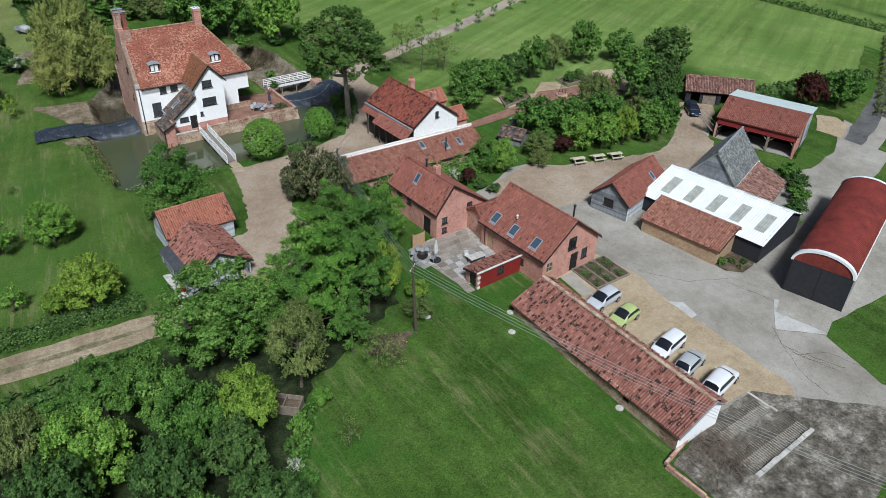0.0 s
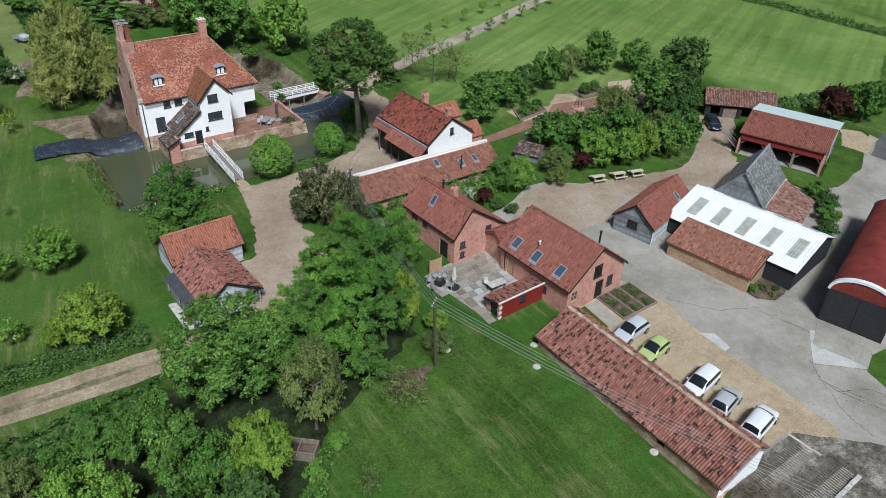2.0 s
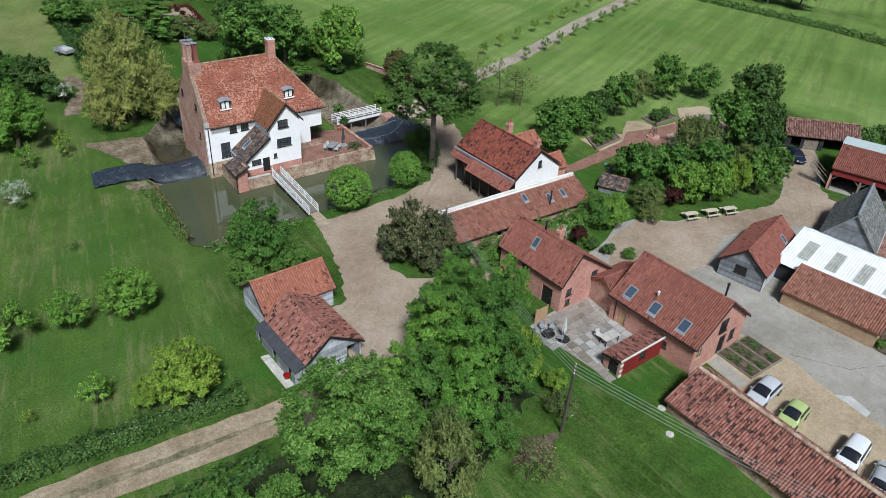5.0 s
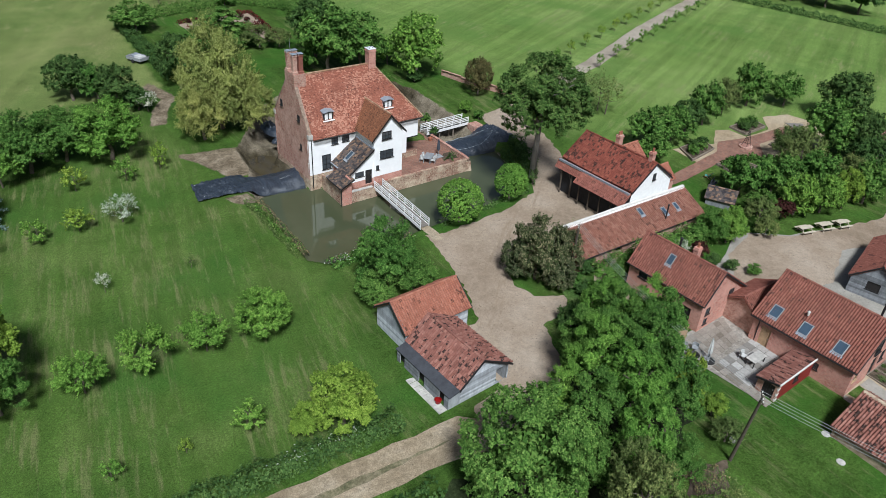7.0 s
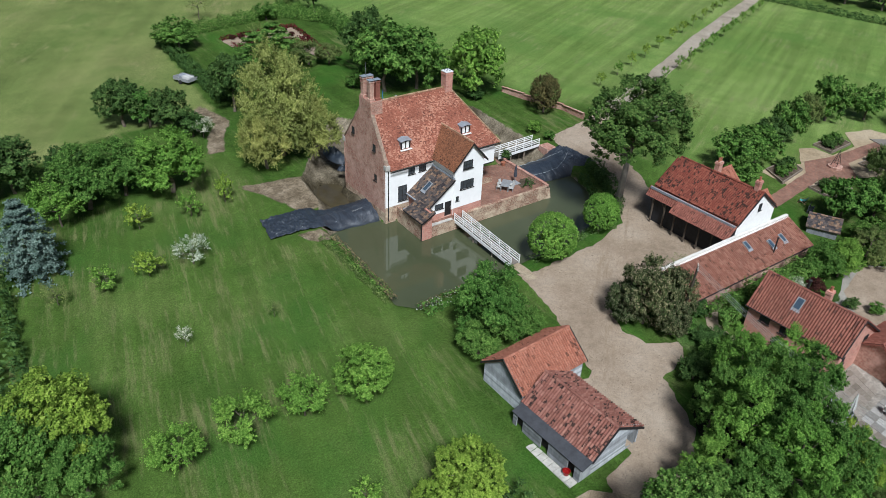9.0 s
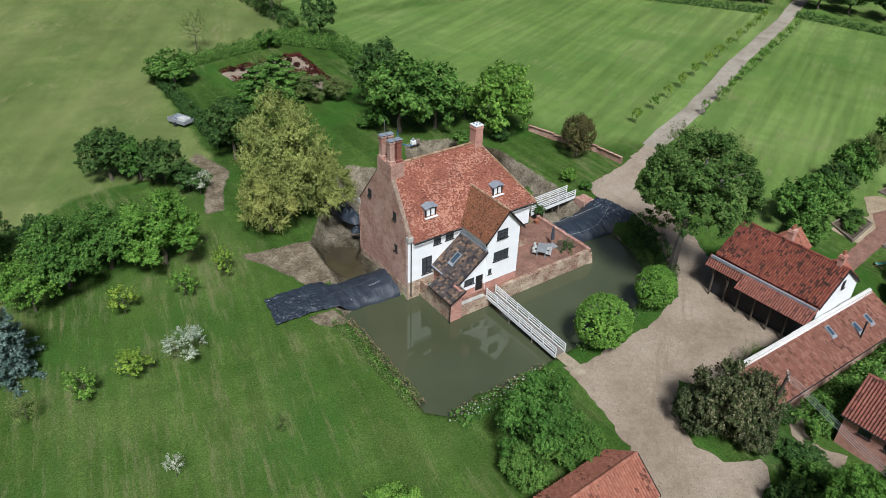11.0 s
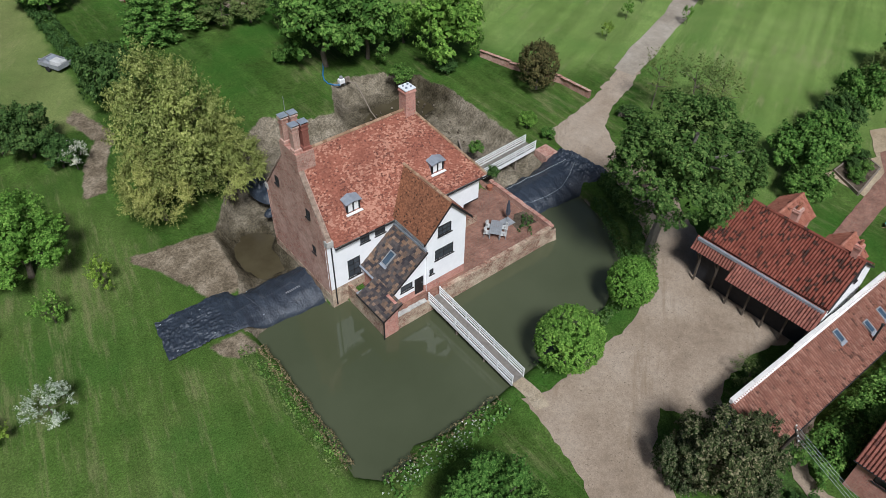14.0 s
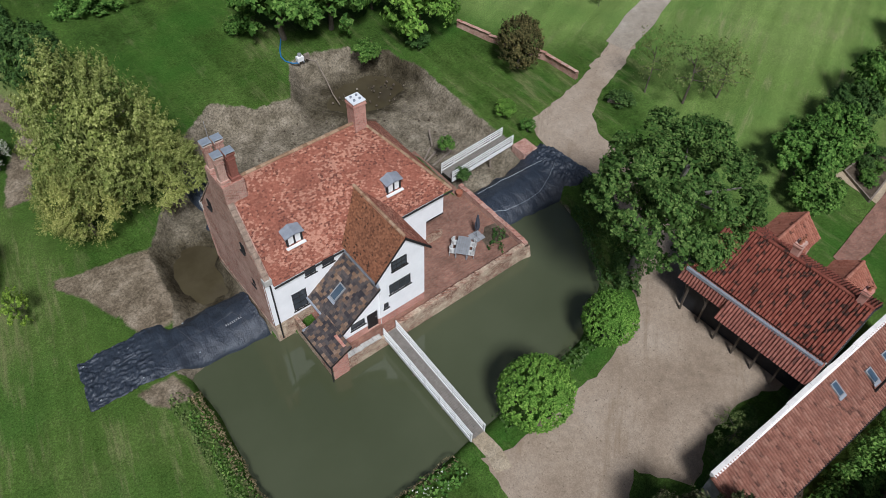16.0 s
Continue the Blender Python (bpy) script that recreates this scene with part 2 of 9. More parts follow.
M["tan_soil"] = speckle("dry_tan_soil", (0.13, 0.10, 0.065, 1), (0.23, 0.185, 0.125, 1), (0.32, 0.265, 0.19, 1), 0.5, 5.0, 0.95, 0.7, grain=0.35)
# near-black green: the shade under the trees is put into this colour
M["shaded_floor"] = speckle("wood_floor", (0.012, 0.016, 0.008, 1), (0.022, 0.031, 0.013, 1), (0.042, 0.058, 0.022, 1), 0.5, 6.0, 0.95, 0.8, grain=0.45)
M["tarmac"] = speckle("worn_tarmac", (0.075, 0.074, 0.072, 1), (0.11, 0.108, 0.105, 1), (0.15, 0.147, 0.14, 1), 0.2, 9.0, 0.9, 0.2)
M["soil"] = speckle("bed_soil", (0.05, 0.04, 0.028, 1), (0.09, 0.07, 0.05, 1), (0.14, 0.11, 0.08, 1), 0.8, 6.0, 0.95, 0.8)
M["paving"] = speckle("patio_paving", (0.33, 0.31, 0.28, 1), (0.45, 0.43, 0.40, 1), (0.58, 0.57, 0.54, 1), 1.2, 5.0, 0.8, 0.2)
M["paving_worn"] = speckle("worn_paving", (0.17, 0.15, 0.125, 1), (0.27, 0.245, 0.21, 1), (0.36, 0.33, 0.29, 1), 0.9, 5.0, 0.85, 0.3)
M["brick"] = brick_mat("orange_brick", lin(200, 136, 118), lin(170, 104, 90), lin(188, 162, 148), lin(204, 156, 140), amount=0.45)
M["brick_old"] = brick_mat("old_red_brick", lin(184, 130, 113), lin(152, 102, 88), lin(190, 170, 154), lin(204, 170, 154), amount=0.6)
M["brick_wall"] = brick_mat("moat_wall_brick", lin(158, 112, 92), lin(122, 80, 66), lin(196, 180, 158), lin(214, 198, 172), amount=0.85)
M["flint"] = brick_mat("buff_flint", lin(190, 162, 128), lin(160, 128, 98), lin(205, 185, 155), lin(150, 120, 92), amount=0.7)
tb = Mat("terrace_brick", 0.9)
tk = tb.n("ShaderNodeTexBrick", Color1=lin(150, 112, 96), Color2=lin(128, 90, 76), Mortar=lin(120, 105, 95), Scale=1.0)
tk.inputs["Mortar Size"].default_value, tk.inputs["Brick Width"].default_value, tk.inputs["Row Height"].default_value = 0.012, 0.225, 0.11
tb.t.links.new(tb.coords(), tk.inputs["Vector"])
tb.color(tb.mix(1.0, tk.outputs[0], tb.ramp(tb.noise(0.8, 7, 0.75), (0.3, (0.6, 0.58, 0.55, 1)), (0.7, (1.2, 1.15, 1.12, 1))), "MULTIPLY")).bump(tk.outputs["Fac"], 0.3, -0.01)
M["terrace"] = tb.m
M["pantile"] = tile_mat("red_pantile", ((0, lin(122, 76, 65)), (0.5, lin(129, 81, 69)), (1, lin(140, 92, 79))), (0.06, 0.046, 0.034, 1), 0.6, dark=lin(84, 54, 47), dark_share=0.03)
M["pantile_orange"] = tile_mat("orange_pantile", ((0, lin(148, 95, 77)), (0.5, lin(155, 101, 82)), (1, lin(166, 114, 95))), (0.06, 0.042, 0.03, 1), 0.62, dark=lin(96, 62, 50), dark_share=0.04)
M["pantile_worn"] = tile_mat("weathered_pantile", ((0, lin(122, 80, 70)), (0.5, lin(131, 88, 77)), (1, lin(150, 108, 96))), (0.065, 0.05, 0.038, 1), 0.58, dark=lin(46, 33, 29), dark_share=0.2)
M["pantile_mossy"] = tile_mat("mossy_pantile", ((0, lin(110, 57, 45)), (0.5, lin(118, 64, 51)), (1, lin(131, 76, 62))), (0.05, 0.036, 0.026, 1), 0.58, dark=lin(50, 34, 27), dark_share=0.22)
M["pantile_pale"] = tile_mat("faded_pantile", ((0, lin(128, 86, 72)), (0.5, lin(138, 95, 80)), (1, lin(152, 112, 96))), (0.075, 0.058, 0.044, 1), 0.58, dark=lin(92, 62, 52), dark_share=0.08)
M["peg_tile"] = tile_mat("red_peg_tile", ((0, lin(126, 76, 60)), (0.5, lin(140, 87, 70)), (1, lin(152, 100, 82))), (0.10, 0.066, 0.05, 1), 0.66, dark=lin(104, 63, 51), dark_share=0.14, pale=lin(174, 126, 106), pale_share=0.18)
M["peg_brown"] = tile_mat("brown_peg_tile", ((0, lin(104, 68, 48)), (0.5, lin(124, 82, 58)), (1, lin(142, 98, 72))), (0.045, 0.038, 0.022, 1), 0.6, dark=lin(62, 42, 30), dark_share=0.1)
M["ridge_buff"] = tile_mat("buff_ridge_tile", ((0, lin(126, 98, 74)), (0.5, lin(150, 122, 96)), (1, lin(172, 146, 120))), (0.06, 0.055, 0.04, 1), 0.6)
M["slate"] = tile_mat("mixed_slate", ((0, lin(48, 46, 50)), (0.5, lin(84, 78, 76)), (0.8, lin(120, 96, 76)), (1, lin(140, 118, 100))), (0.06, 0.055, 0.045, 1), 0.62, 0.6)
M["slate_grey"] = tile_mat("grey_slate", ((0, lin(84, 88, 88)), (0.6, lin(116, 119, 117)), (1, lin(150, 150, 145))), (0.085, 0.085, 0.07, 1), 0.6, 0.6)
M["pantile_grey"] = tile_mat("lichened_pantile", ((0, lin(104, 76, 68)), (0.5, lin(122, 90, 80)), (1, lin(150, 122, 110))), (0.09, 0.075, 0.06, 1), 0.58, dark=lin(76, 56, 50), dark_share=0.08)


def plain(name, c, rough=0.6, metal=0.0, vary=0.25, scale=2.0, spec=0.4):
    mt = Mat(name, rough, metal, spec)
    lo = tuple(v * (1 - vary) for v in c[:3]) + (1,)
    hi = tuple(min(0.95, v * (1 + vary * 0.6)) for v in c[:3]) + (1,)
    a = mt.ramp(mt.noise(scale, 5, 0.7), (0.3, lo), (0.7, hi))
    mt.color(a).bump(mt.noise(scale * 12, 3), 0.12, 0.01)
    return mt.m


def board_mat(name, c):
    """Weathered boards, each with its own tone and a grain along it."""
    mt = Mat(name, 0.85, spec=0.2)
    lo, hi = [tuple(v * k for v in c) + (1,) for k in (0.62, 1.25)]
    v = mt.ramp(mt.island(), (0, lo), (1, hi))
    g = mt.ramp(mt.noise(1.0, 5, 0.7, turned(mt, 0, 3.0, 3.0)), (0.35, (0.72, 0.72, 0.72, 1)), (0.65, (1.15, 1.15, 1.15, 1)))
    mt.color(mt.mix(1.0, v, g, "MULTIPLY")).bump(mt.noise(14, 3), 0.2, 0.01)
    return mt.m


M["render"] = plain("white_render", (0.86, 0.86, 0.85, 1), 0.8, 0, 0.07, 0.8)
M["white_paint"] = plain("white_paint", (0.78, 0.78, 0.76, 1), 0.5, 0, 0.12, 3)
M["timber_black"] = plain("black_timber", (0.018, 0.017, 0.017, 1), 0.6, 0, 0.4, 4)
M["black_board"] = plain("black_boarding", (0.022, 0.023, 0.027, 1), 0.7, 0, 0.4, 2)
M["felt"] = plain("grey_roof_felt", (0.055, 0.058, 0.066, 1), 0.8, 0, 0.3, 1.5)
M["board_grey"] = board_mat("grey_weatherboard", (0.20, 0.21, 0.22))
M["board_pale"] = board_mat("pale_weatherboard", (0.37, 0.39, 0.405))
M["oak_timber"] = plain("weathered_oak", (0.22, 0.18, 0.14, 1), 0.85, 0, 0.4, 3)
M["new_timber"] = plain("new_timber", (0.42, 0.28, 0.16, 1), 0.75, 0, 0.3, 3)
M["red_paint"] = plain("dark_red_boarding", (0.20, 0.018, 0.017, 1), 0.6, 0, 0.25, 1.5)
M["red_iron"] = plain("rusty_red_iron", (0.17, 0.028, 0.020, 1), 0.65, 0, 0.5, 0.7)
M["white_iron"] = plain("white_sheet_roof", (0.72, 0.74, 0.75, 1), 0.5, 0, 0.12, 0.8)
M["green_iron"] = plain("pale_green_sheet_roof", (0.50, 0.58, 0.56, 1), 0.5, 0, 0.12, 0.8)
M["lead"] = plain("lead_sheet", (0.33, 0.36, 0.40, 1), 0.45, 0.3, 0.25, 1.5)
M["stone"] = plain("pale_stone", (0.47, 0.45, 0.41, 1), 0.85, 0, 0.35, 2)
M["coping_stone"] = plain("weathered_coping", (0.30, 0.22, 0.165, 1), 0.9, 0, 0.5, 3)
M["cowl"] = plain("grey_metal_cowl", (0.42, 0.47, 0.52, 1), 0.4, 0.5, 0.2, 3)
tarp = Mat("black_plastic_sheet", 0.4, 0.0, 0.5)
tarp.color(tarp.ramp(tarp.noise(1.4, 6, 0.75), (0.3, (0.018, 0.023, 0.032, 1)), (0.55, (0.03, 0.039, 0.054, 1)), (0.75, (0.075, 0.088, 0.1, 1))))
tarp.bump(tarp.math("ADD", tarp.noise(1.0, 5, 0.7, turned(tarp, 85, 0.5, 3.2)), tarp.noise(5, 4, 0.7)), 0.7, 0.1)
M["tarp"] = tarp.m
M["rope"] = plain("pale_rope", (0.36, 0.4, 0.42, 1), 0.8)
M["glass_dark"] = plain("window_glass", (0.06, 0.068, 0.076, 1), 0.08, 0, 0.3, 0.6, 0.7)
M["glass_sky"] = plain("roof_window_glass", (0.055, 0.085, 0.12, 1), 0.05, 0, 0.2, 0.6, 0.9)
M["dark_in"] = plain("dark_interior", (0.02, 0.018, 0.016, 1), 0.95)
M["bark"] = plain("bark", (0.115, 0.095, 0.07, 1), 0.95, 0, 0.45, 6)
M["bark_pale"] = plain("pale_bark", (0.24, 0.22, 0.19, 1), 0.95, 0, 0.45, 5)
M["pole"] = plain("pole_timber", (0.10, 0.08, 0.06, 1), 0.9, 0, 0.4, 4)
M["wire"] = plain("grey_wire", (0.30, 0.32, 0.31, 1), 0.5, 0.2)
M["tyre"] = plain("tyre_rubber", (0.02, 0.02, 0.02, 1), 0.85)
M["alloy"] = plain("alloy_rim", (0.45, 0.45, 0.46, 1), 0.35, 0.8)
M["clay"] = plain("clay_pot", (0.33, 0.13, 0.075, 1), 0.8)
M["teak"] = plain("pale_table_wood", (0.50, 0.44, 0.34, 1), 0.8, 0, 0.3, 5)
M["grey_metal"] = plain("grey_furniture", (0.27, 0.28, 0.29, 1), 0.6)
M["blue_plastic"] = plain("blue_hose", (0.02, 0.16, 0.36, 1), 0.5)
M["cloth_dark"] = plain("dark_cloth", (0.05, 0.055, 0.07, 1), 0.9)
M["cloth_pale"] = plain("pale_cloth", (0.5, 0.5, 0.48, 1), 0.9)
M["turquoise"] = plain("turquoise_cloth", (0.10, 0.50, 0.45, 1), 0.8)

M["deck"] = plain("grey_decking", (0.2, 0.18, 0.155, 1), 0.8, 0, 0.3, 3)
M["car_glass"] = plain("car_glass", (0.012, 0.014, 0.018, 1), 0.06, 0, 0.2, 0.6, 0.8)
for nm, col in (("silver", (0.50, 0.52, 0.55)), ("lime", (0.42, 0.5, 0.2)), ("white", (0.74, 0.75, 0.76)), ("grey", (0.42, 0.44, 0.45)), ("navy", (0.012, 0.02, 0.04))):
    M["car_" + nm] = plain(nm + "_car_paint", col + (1,), 0.25, 0.1, 0.06, 0.5, 0.7)
M["lamp_red"] = plain("red_lamp_glass", (0.25, 0.01, 0.01, 1), 0.2)
M["lamp_clear"] = plain("clear_lamp_glass", (0.6, 0.62, 0.64, 1), 0.15)
M["sheet_clear"] = plain("old_clear_sheet", (0.33, 0.34, 0.30, 1), 0.6, 0, 0.3, 1.5)
M["cement"] = plain("white_mortar", (0.66, 0.64, 0.60, 1), 0.85, 0, 0.2, 1.5)
M["twig"] = plain("dead_twigs", (0.15, 0.115, 0.085, 1), 0.95, 0, 0.4, 5)

water = Mat("moat_water", 0.03, 0.0, 0.5)
water.color(water.ramp(water.noise(0.08, 5, 0.6), (0.35, (0.060, 0.070, 0.036, 1)), (0.65, (0.076, 0.086, 0.047, 1))))
water.bump(water.noise(1.6, 3, 0.5), 0.03, 0.03)
M["water"] = water.m
pool = Mat("pool_water", 0.06, 0.0, 0.5)
pool.color(pool.ramp(pool.noise(0.3, 5, 0.6), (0.35, (0.050, 0.040, 0.022, 1)), (0.65, (0.075, 0.062, 0.036, 1))))
M["pool"] = pool.m


def leaf_mat(name, dark, mid, light, trans=0.18):
    mt = Mat(name, 0.8, spec=0.06)
    v = mt.ramp(mt.island(), (0.0, dark), (0.5, mid), (1.0, light))
    tone = mt.ramp(mt.obj_random(), (0, (0.84, 0.90, 0.86, 1)), (1, (1.16, 1.08, 1.05, 1)))
    v = mt.mix(1.0, v, tone, "MULTIPLY")
    big = mt.ramp(mt.noise(1.1, 3, 0.6), (0.35, (0.7, 0.74, 0.7, 1)), (0.68, (1.25, 1.2, 1.15, 1)))
    v = mt.mix(1.0, v, big, "MULTIPLY")
    mt.color(v)
    tr = mt.n("ShaderNodeBsdfTranslucent")
    mt.t.links.new(v, tr.inputs["Color"])
    ms = mt.n("ShaderNodeMixShader")
    ms.inputs[0].default_value = trans
    out = mt.t.nodes["Material Output"]
    mt.t.links.new(mt.b.outputs[0], ms.inputs[1])
    mt.t.links.new(tr.outputs[0], ms.inputs[2])
    mt.t.links.new(ms.outputs[0], out.inputs["Surface"])
    return mt.m


M["leaf_mid"] = leaf_mat("mid_green_leaves", (0.04, 0.098, 0.02, 1), (0.09, 0.196, 0.038, 1), (0.185, 0.315, 0.078, 1))
M["leaf_bright"] = leaf_mat("bright_green_leaves", (0.066, 0.15, 0.025, 1), (0.138, 0.282, 0.045, 1), (0.255, 0.42, 0.09, 1))
M["leaf_dark"] = leaf_mat("dark_green_leaves", (0.03645, 0.08019, 0.0243, 1), (0.06804, 0.1314, 0.03645, 1), (0.1152, 0.1944, 0.05832, 1))
M["leaf_willow"] = leaf_mat("golden_willow_leaves", (0.17, 0.205, 0.05, 1), (0.31, 0.34, 0.10, 1), (0.5, 0.5, 0.19, 1))
M["leaf_olive"] = leaf_mat("olive_leaves", (0.0765, 0.1125, 0.036, 1), (0.135, 0.189, 0.0585, 1), (0.225, 0.27, 0.099, 1))
M["leaf_lime"] = leaf_mat("yellow_green_leaves", (0.11, 0.19, 0.026, 1), (0.205, 0.315, 0.045, 1), (0.32, 0.43, 0.085, 1))
M["leaf_blue"] = leaf_mat("blue_conifer_needles", (0.08, 0.125, 0.11, 1), (0.14, 0.2, 0.18, 1), (0.24, 0.31, 0.29, 1))
M["leaf_red"] = leaf_mat("copper_leaves", (0.028, 0.012, 0.012, 1), (0.055, 0.022, 0.02, 1), (0.10, 0.042, 0.034, 1))
M["leaf_ever"] = leaf_mat("evergreen_leaves", (0.032, 0.05, 0.02, 1), (0.07, 0.098, 0.038, 1), (0.25, 0.24, 0.15, 1))
M["leaf_oak"] = leaf_mat("oak_leaves", (0.034, 0.08, 0.02, 1), (0.072, 0.145, 0.034, 1), (0.15, 0.235, 0.07, 1))
M["leaf_dry"] = leaf_mat("dry_reeds", (0.11, 0.09, 0.05, 1), (0.21, 0.17, 0.095, 1), (0.33, 0.28, 0.17, 1))
M["leaf_yew"] = leaf_mat("yew_needles", (0.045, 0.05, 0.022, 1), (0.085, 0.09, 0.035, 1), (0.16, 0.14, 0.06, 1))
M["leaf_garnet"] = leaf_mat("dark_red_leaves", (0.045, 0.012, 0.012, 1), (0.1, 0.02, 0.022, 1), (0.17, 0.04, 0.04, 1))
M["blossom"] = leaf_mat("white_blossom", (0.14, 0.20, 0.08, 1), (0.46, 0.50, 0.40, 1), (0.76, 0.76, 0.74, 1))


# ---- helpers for building ----
def gz(x, y):
    """The lie of the land: it rises gently to the north."""
    y = min(max(y, -150), 320)
    x = min(max(x, -150), 320)
    return 0.03 * (y - 40) + 0.006 * (x - 40)


def mesh_ob(name, verts, faces, mat, parent=None, label="", smooth=False):
    me = bpy.data.meshes.new(name)
    me.from_pydata([tuple(v) for v in verts], [], faces)
    me.update()
    me.materials.append(M[mat])
    if smooth:
        me.polygons.foreach_set("use_smooth", [True] * len(me.polygons))
    ob = new(name, me)
    if parent is not None:
        ob.parent = parent
    if label:
        ob["label"] = label
    return ob


def thing(name, label, category, x=0, y=0, z=None, rz=0, group="", kind=""):
    ob = new(name)
    ob.empty_display_size = 0.3
    ob.matrix_basis = pose(x, y, gz(x, y) if z is None else z, 0, 0, rz)
    return tagged(ob, label, category, group, kind)


def settle(e, x, y, z):
    """Moves a thing's origin to its base while its parts, built in world places, stay."""
    for c in e.children:
        c.matrix_parent_inverse = Matrix.Translation((-x, -y, -z))
    e.location = (x, y, z)
    return e


class Geo:
    """Collects vertices and faces of one mesh."""

    def __init__(self):
        self.v, self.f = [], []

    def quad(self, *p):
        n = len(self.v)
        self.v += [tuple(q) for q in p]
        self.f.append(tuple(range(n, n + len(p))))
        return self

    def box(self, x0, y0, z0, x1, y1, z1, m=None, bevel=0.0):
        n = len(self.v)
        b = bevel
        if b:
            rings = ((z0, b), (z0 + b, 0), (z1 - b, 0), (z1, b))
        else:
            rings = ((z0, 0), (z1, 0))
        pts = []
        for z, i in rings:
            pts += [(x0 + i, y0 + i, z), (x1 - i, y0 + i, z), (x1 - i, y1 - i, z), (x0 + i, y1 - i, z)]
        self.v += [tuple(m @ Vector(p)) if m else p for p in pts]
        k = len(rings)
        self.f.append((n + 3, n + 2, n + 1, n))
        self.f.append(tuple(n + 4 * (k - 1) + i for i in range(4)))
        for r in range(k - 1):
            for i in range(4):
                j = (i + 1) % 4
                self.f.append((n + 4 * r + i, n + 4 * r + j, n + 4 * r + 4 + j, n + 4 * r + 4 + i))
        return self

    def tube(self, a, b, r0, r1=None, n=8, caps=True):
        a, b = Vector(a), Vector(b)
        r1 = r0 if r1 is None else r1
        q = (b - a).to_track_quat("Z", "Y")
        s = len(self.v)
        for c, r in ((a, r0), (b, r1)):
            for i in range(n):
                t = 2 * math.pi * i / n
                self.v.append(tuple(c + q @ Vector((r * math.cos(t), r * math.sin(t), 0))))
        for i in range(n):
            j = (i + 1) % n
            self.f.append((s + i, s + j, s + n + j, s + n + i))
        if caps:
            self.f.append(tuple(s + n - 1 - i for i in range(n)))
            self.f.append(tuple(s + n + i for i in range(n)))
        return self

    def lathe(self, profile, n=12, m=None, caps=True):
        s = len(self.v)
        for r, z in profile:
            for i in range(n):
                t = 2 * math.pi * i / n
                p = Vector((r * math.cos(t), r * math.sin(t), z))
                self.v.append(tuple(m @ p if m else p))
        for k in range(len(profile) - 1):
            for i in range(n):
                j = (i + 1) % n
                self.f.append((s + k * n + i, s + k * n + j, s + k * n + n + j, s + k * n + n + i))
        if caps:
            self.f.append(tuple(s + n - 1 - i for i in range(n)))
            e = s + (len(profile) - 1) * n
            self.f.append(tuple(e + i for i in range(n)))
        return self

    def put(self, name, mat, parent=None, label="", smooth=False):
        return mesh_ob(name, self.v, self.f, mat, parent, label, smooth)


def lerp(a, b, t):
    return Vector(a) * (1 - t) + Vector(b) * t


def prism_slab(g, pts, drop):
    """A plate under the polygon pts, with its thickness downwards."""
    p = [Vector(q) for q in pts]
    n = (p[1] - p[0]).cross(p[2] - p[0]).normalized()
    if n.z < 0:
        p.reverse()
        n = -n
    lo = [q - n * drop for q in p]
    g.quad(*p)
    g.quad(*reversed(lo))
    for i in range(len(p)):
        j = (i + 1) % len(p)
        g.quad(p[i], lo[i], lo[j], p[j])


def tiles(A, B, C, D, tw, th, kind="pantile", seed=1, missing=0.0, sag=0.0):
    """Rows of roof tiles from the eave A-B up to the ridge D-C; each tile is its own island with a lip."""
    rnd = random.Random(seed)
    A, B, C, D = Vector(A), Vector(B), Vector(C), Vector(D)
    g = Geo()
    n = (B - A).cross(D - A).normalized()
    if n.z < 0:
        n = -n
    h = ((A - D).length + (B - C).length) / 2
    rows = max(2, round(h / th))
    prof = ((0, 0.0), (0.16, 0.075), (0.36, 0.1), (0.56, 0.05), (0.74, -0.01), (1.0, -0.02)) if kind == "pantile" else ((0, 0.0), (1, 0.0))
    nose = 0.035 if kind == "pantile" else 0.026
    for r in range(rows):
        v0, v1 = r / rows, min(1.0, (r + 1.12) / rows)
        l0, r0, l1, r1 = lerp(A, D, v0), lerp(B, C, v0), lerp(A, D, v1), lerp(B, C, v1)
        cols = max(1, round((r0 - l0).length / tw))
        shift = (r % 2) * 0.5 if kind != "pantile" else 0
        for c in range(cols):
            if missing and rnd.random() < missing:
                continue
            lift = rnd.uniform(0, 0.016)
            u0, u1 = (c + shift) / cols, min(1.0, (c + 1 + shift - 0.03) / cols)
            if u0 >= 1:
                continue
            s = len(g.v)
            for u, z in prof:
                t = u0 + (u1 - u0) * u
                dip = Vector((0, 0, -sag * 4 * t * (1 - t)))
                g.v.append(tuple(lerp(l0, r0, t) + n * (z + nose + lift) + dip))
                g.v.append(tuple(lerp(l1, r1, t) + n * (z + 0.006) + dip))
                g.v.append(tuple(lerp(l0, r0, t) + n * (z + 0.004) + dip))
            for k in range(len(prof) - 1):
                q = s + 3 * k
                g.f.append((q, q + 3, q + 4, q + 1))
                g.f.append((q + 2, q + 5, q + 3, q))
    return g


def roof_slope(parent, A, B, C, D, mat, kind="pantile", tw=0.25, th=0.33, thick=0.12, seed=1, missing=0.0, deck=None, sag=0.0):
    g = Geo()
    up = Vector((0, 0, -sag * 0.9 - 0.005))
    prism_slab(g, [Vector(p) + up for p in ((A, B, C, D) if (Vector(C) - Vector(D)).length > 0.01 else (A, B, C))], thick)
    ro = g.put("roof", deck or mat, parent)
    t = tiles(A, B, C, D, tw, th, kind, seed, missing, sag).put("tiles", mat, ro)
    t["kind"] = "stuff"
    return ro


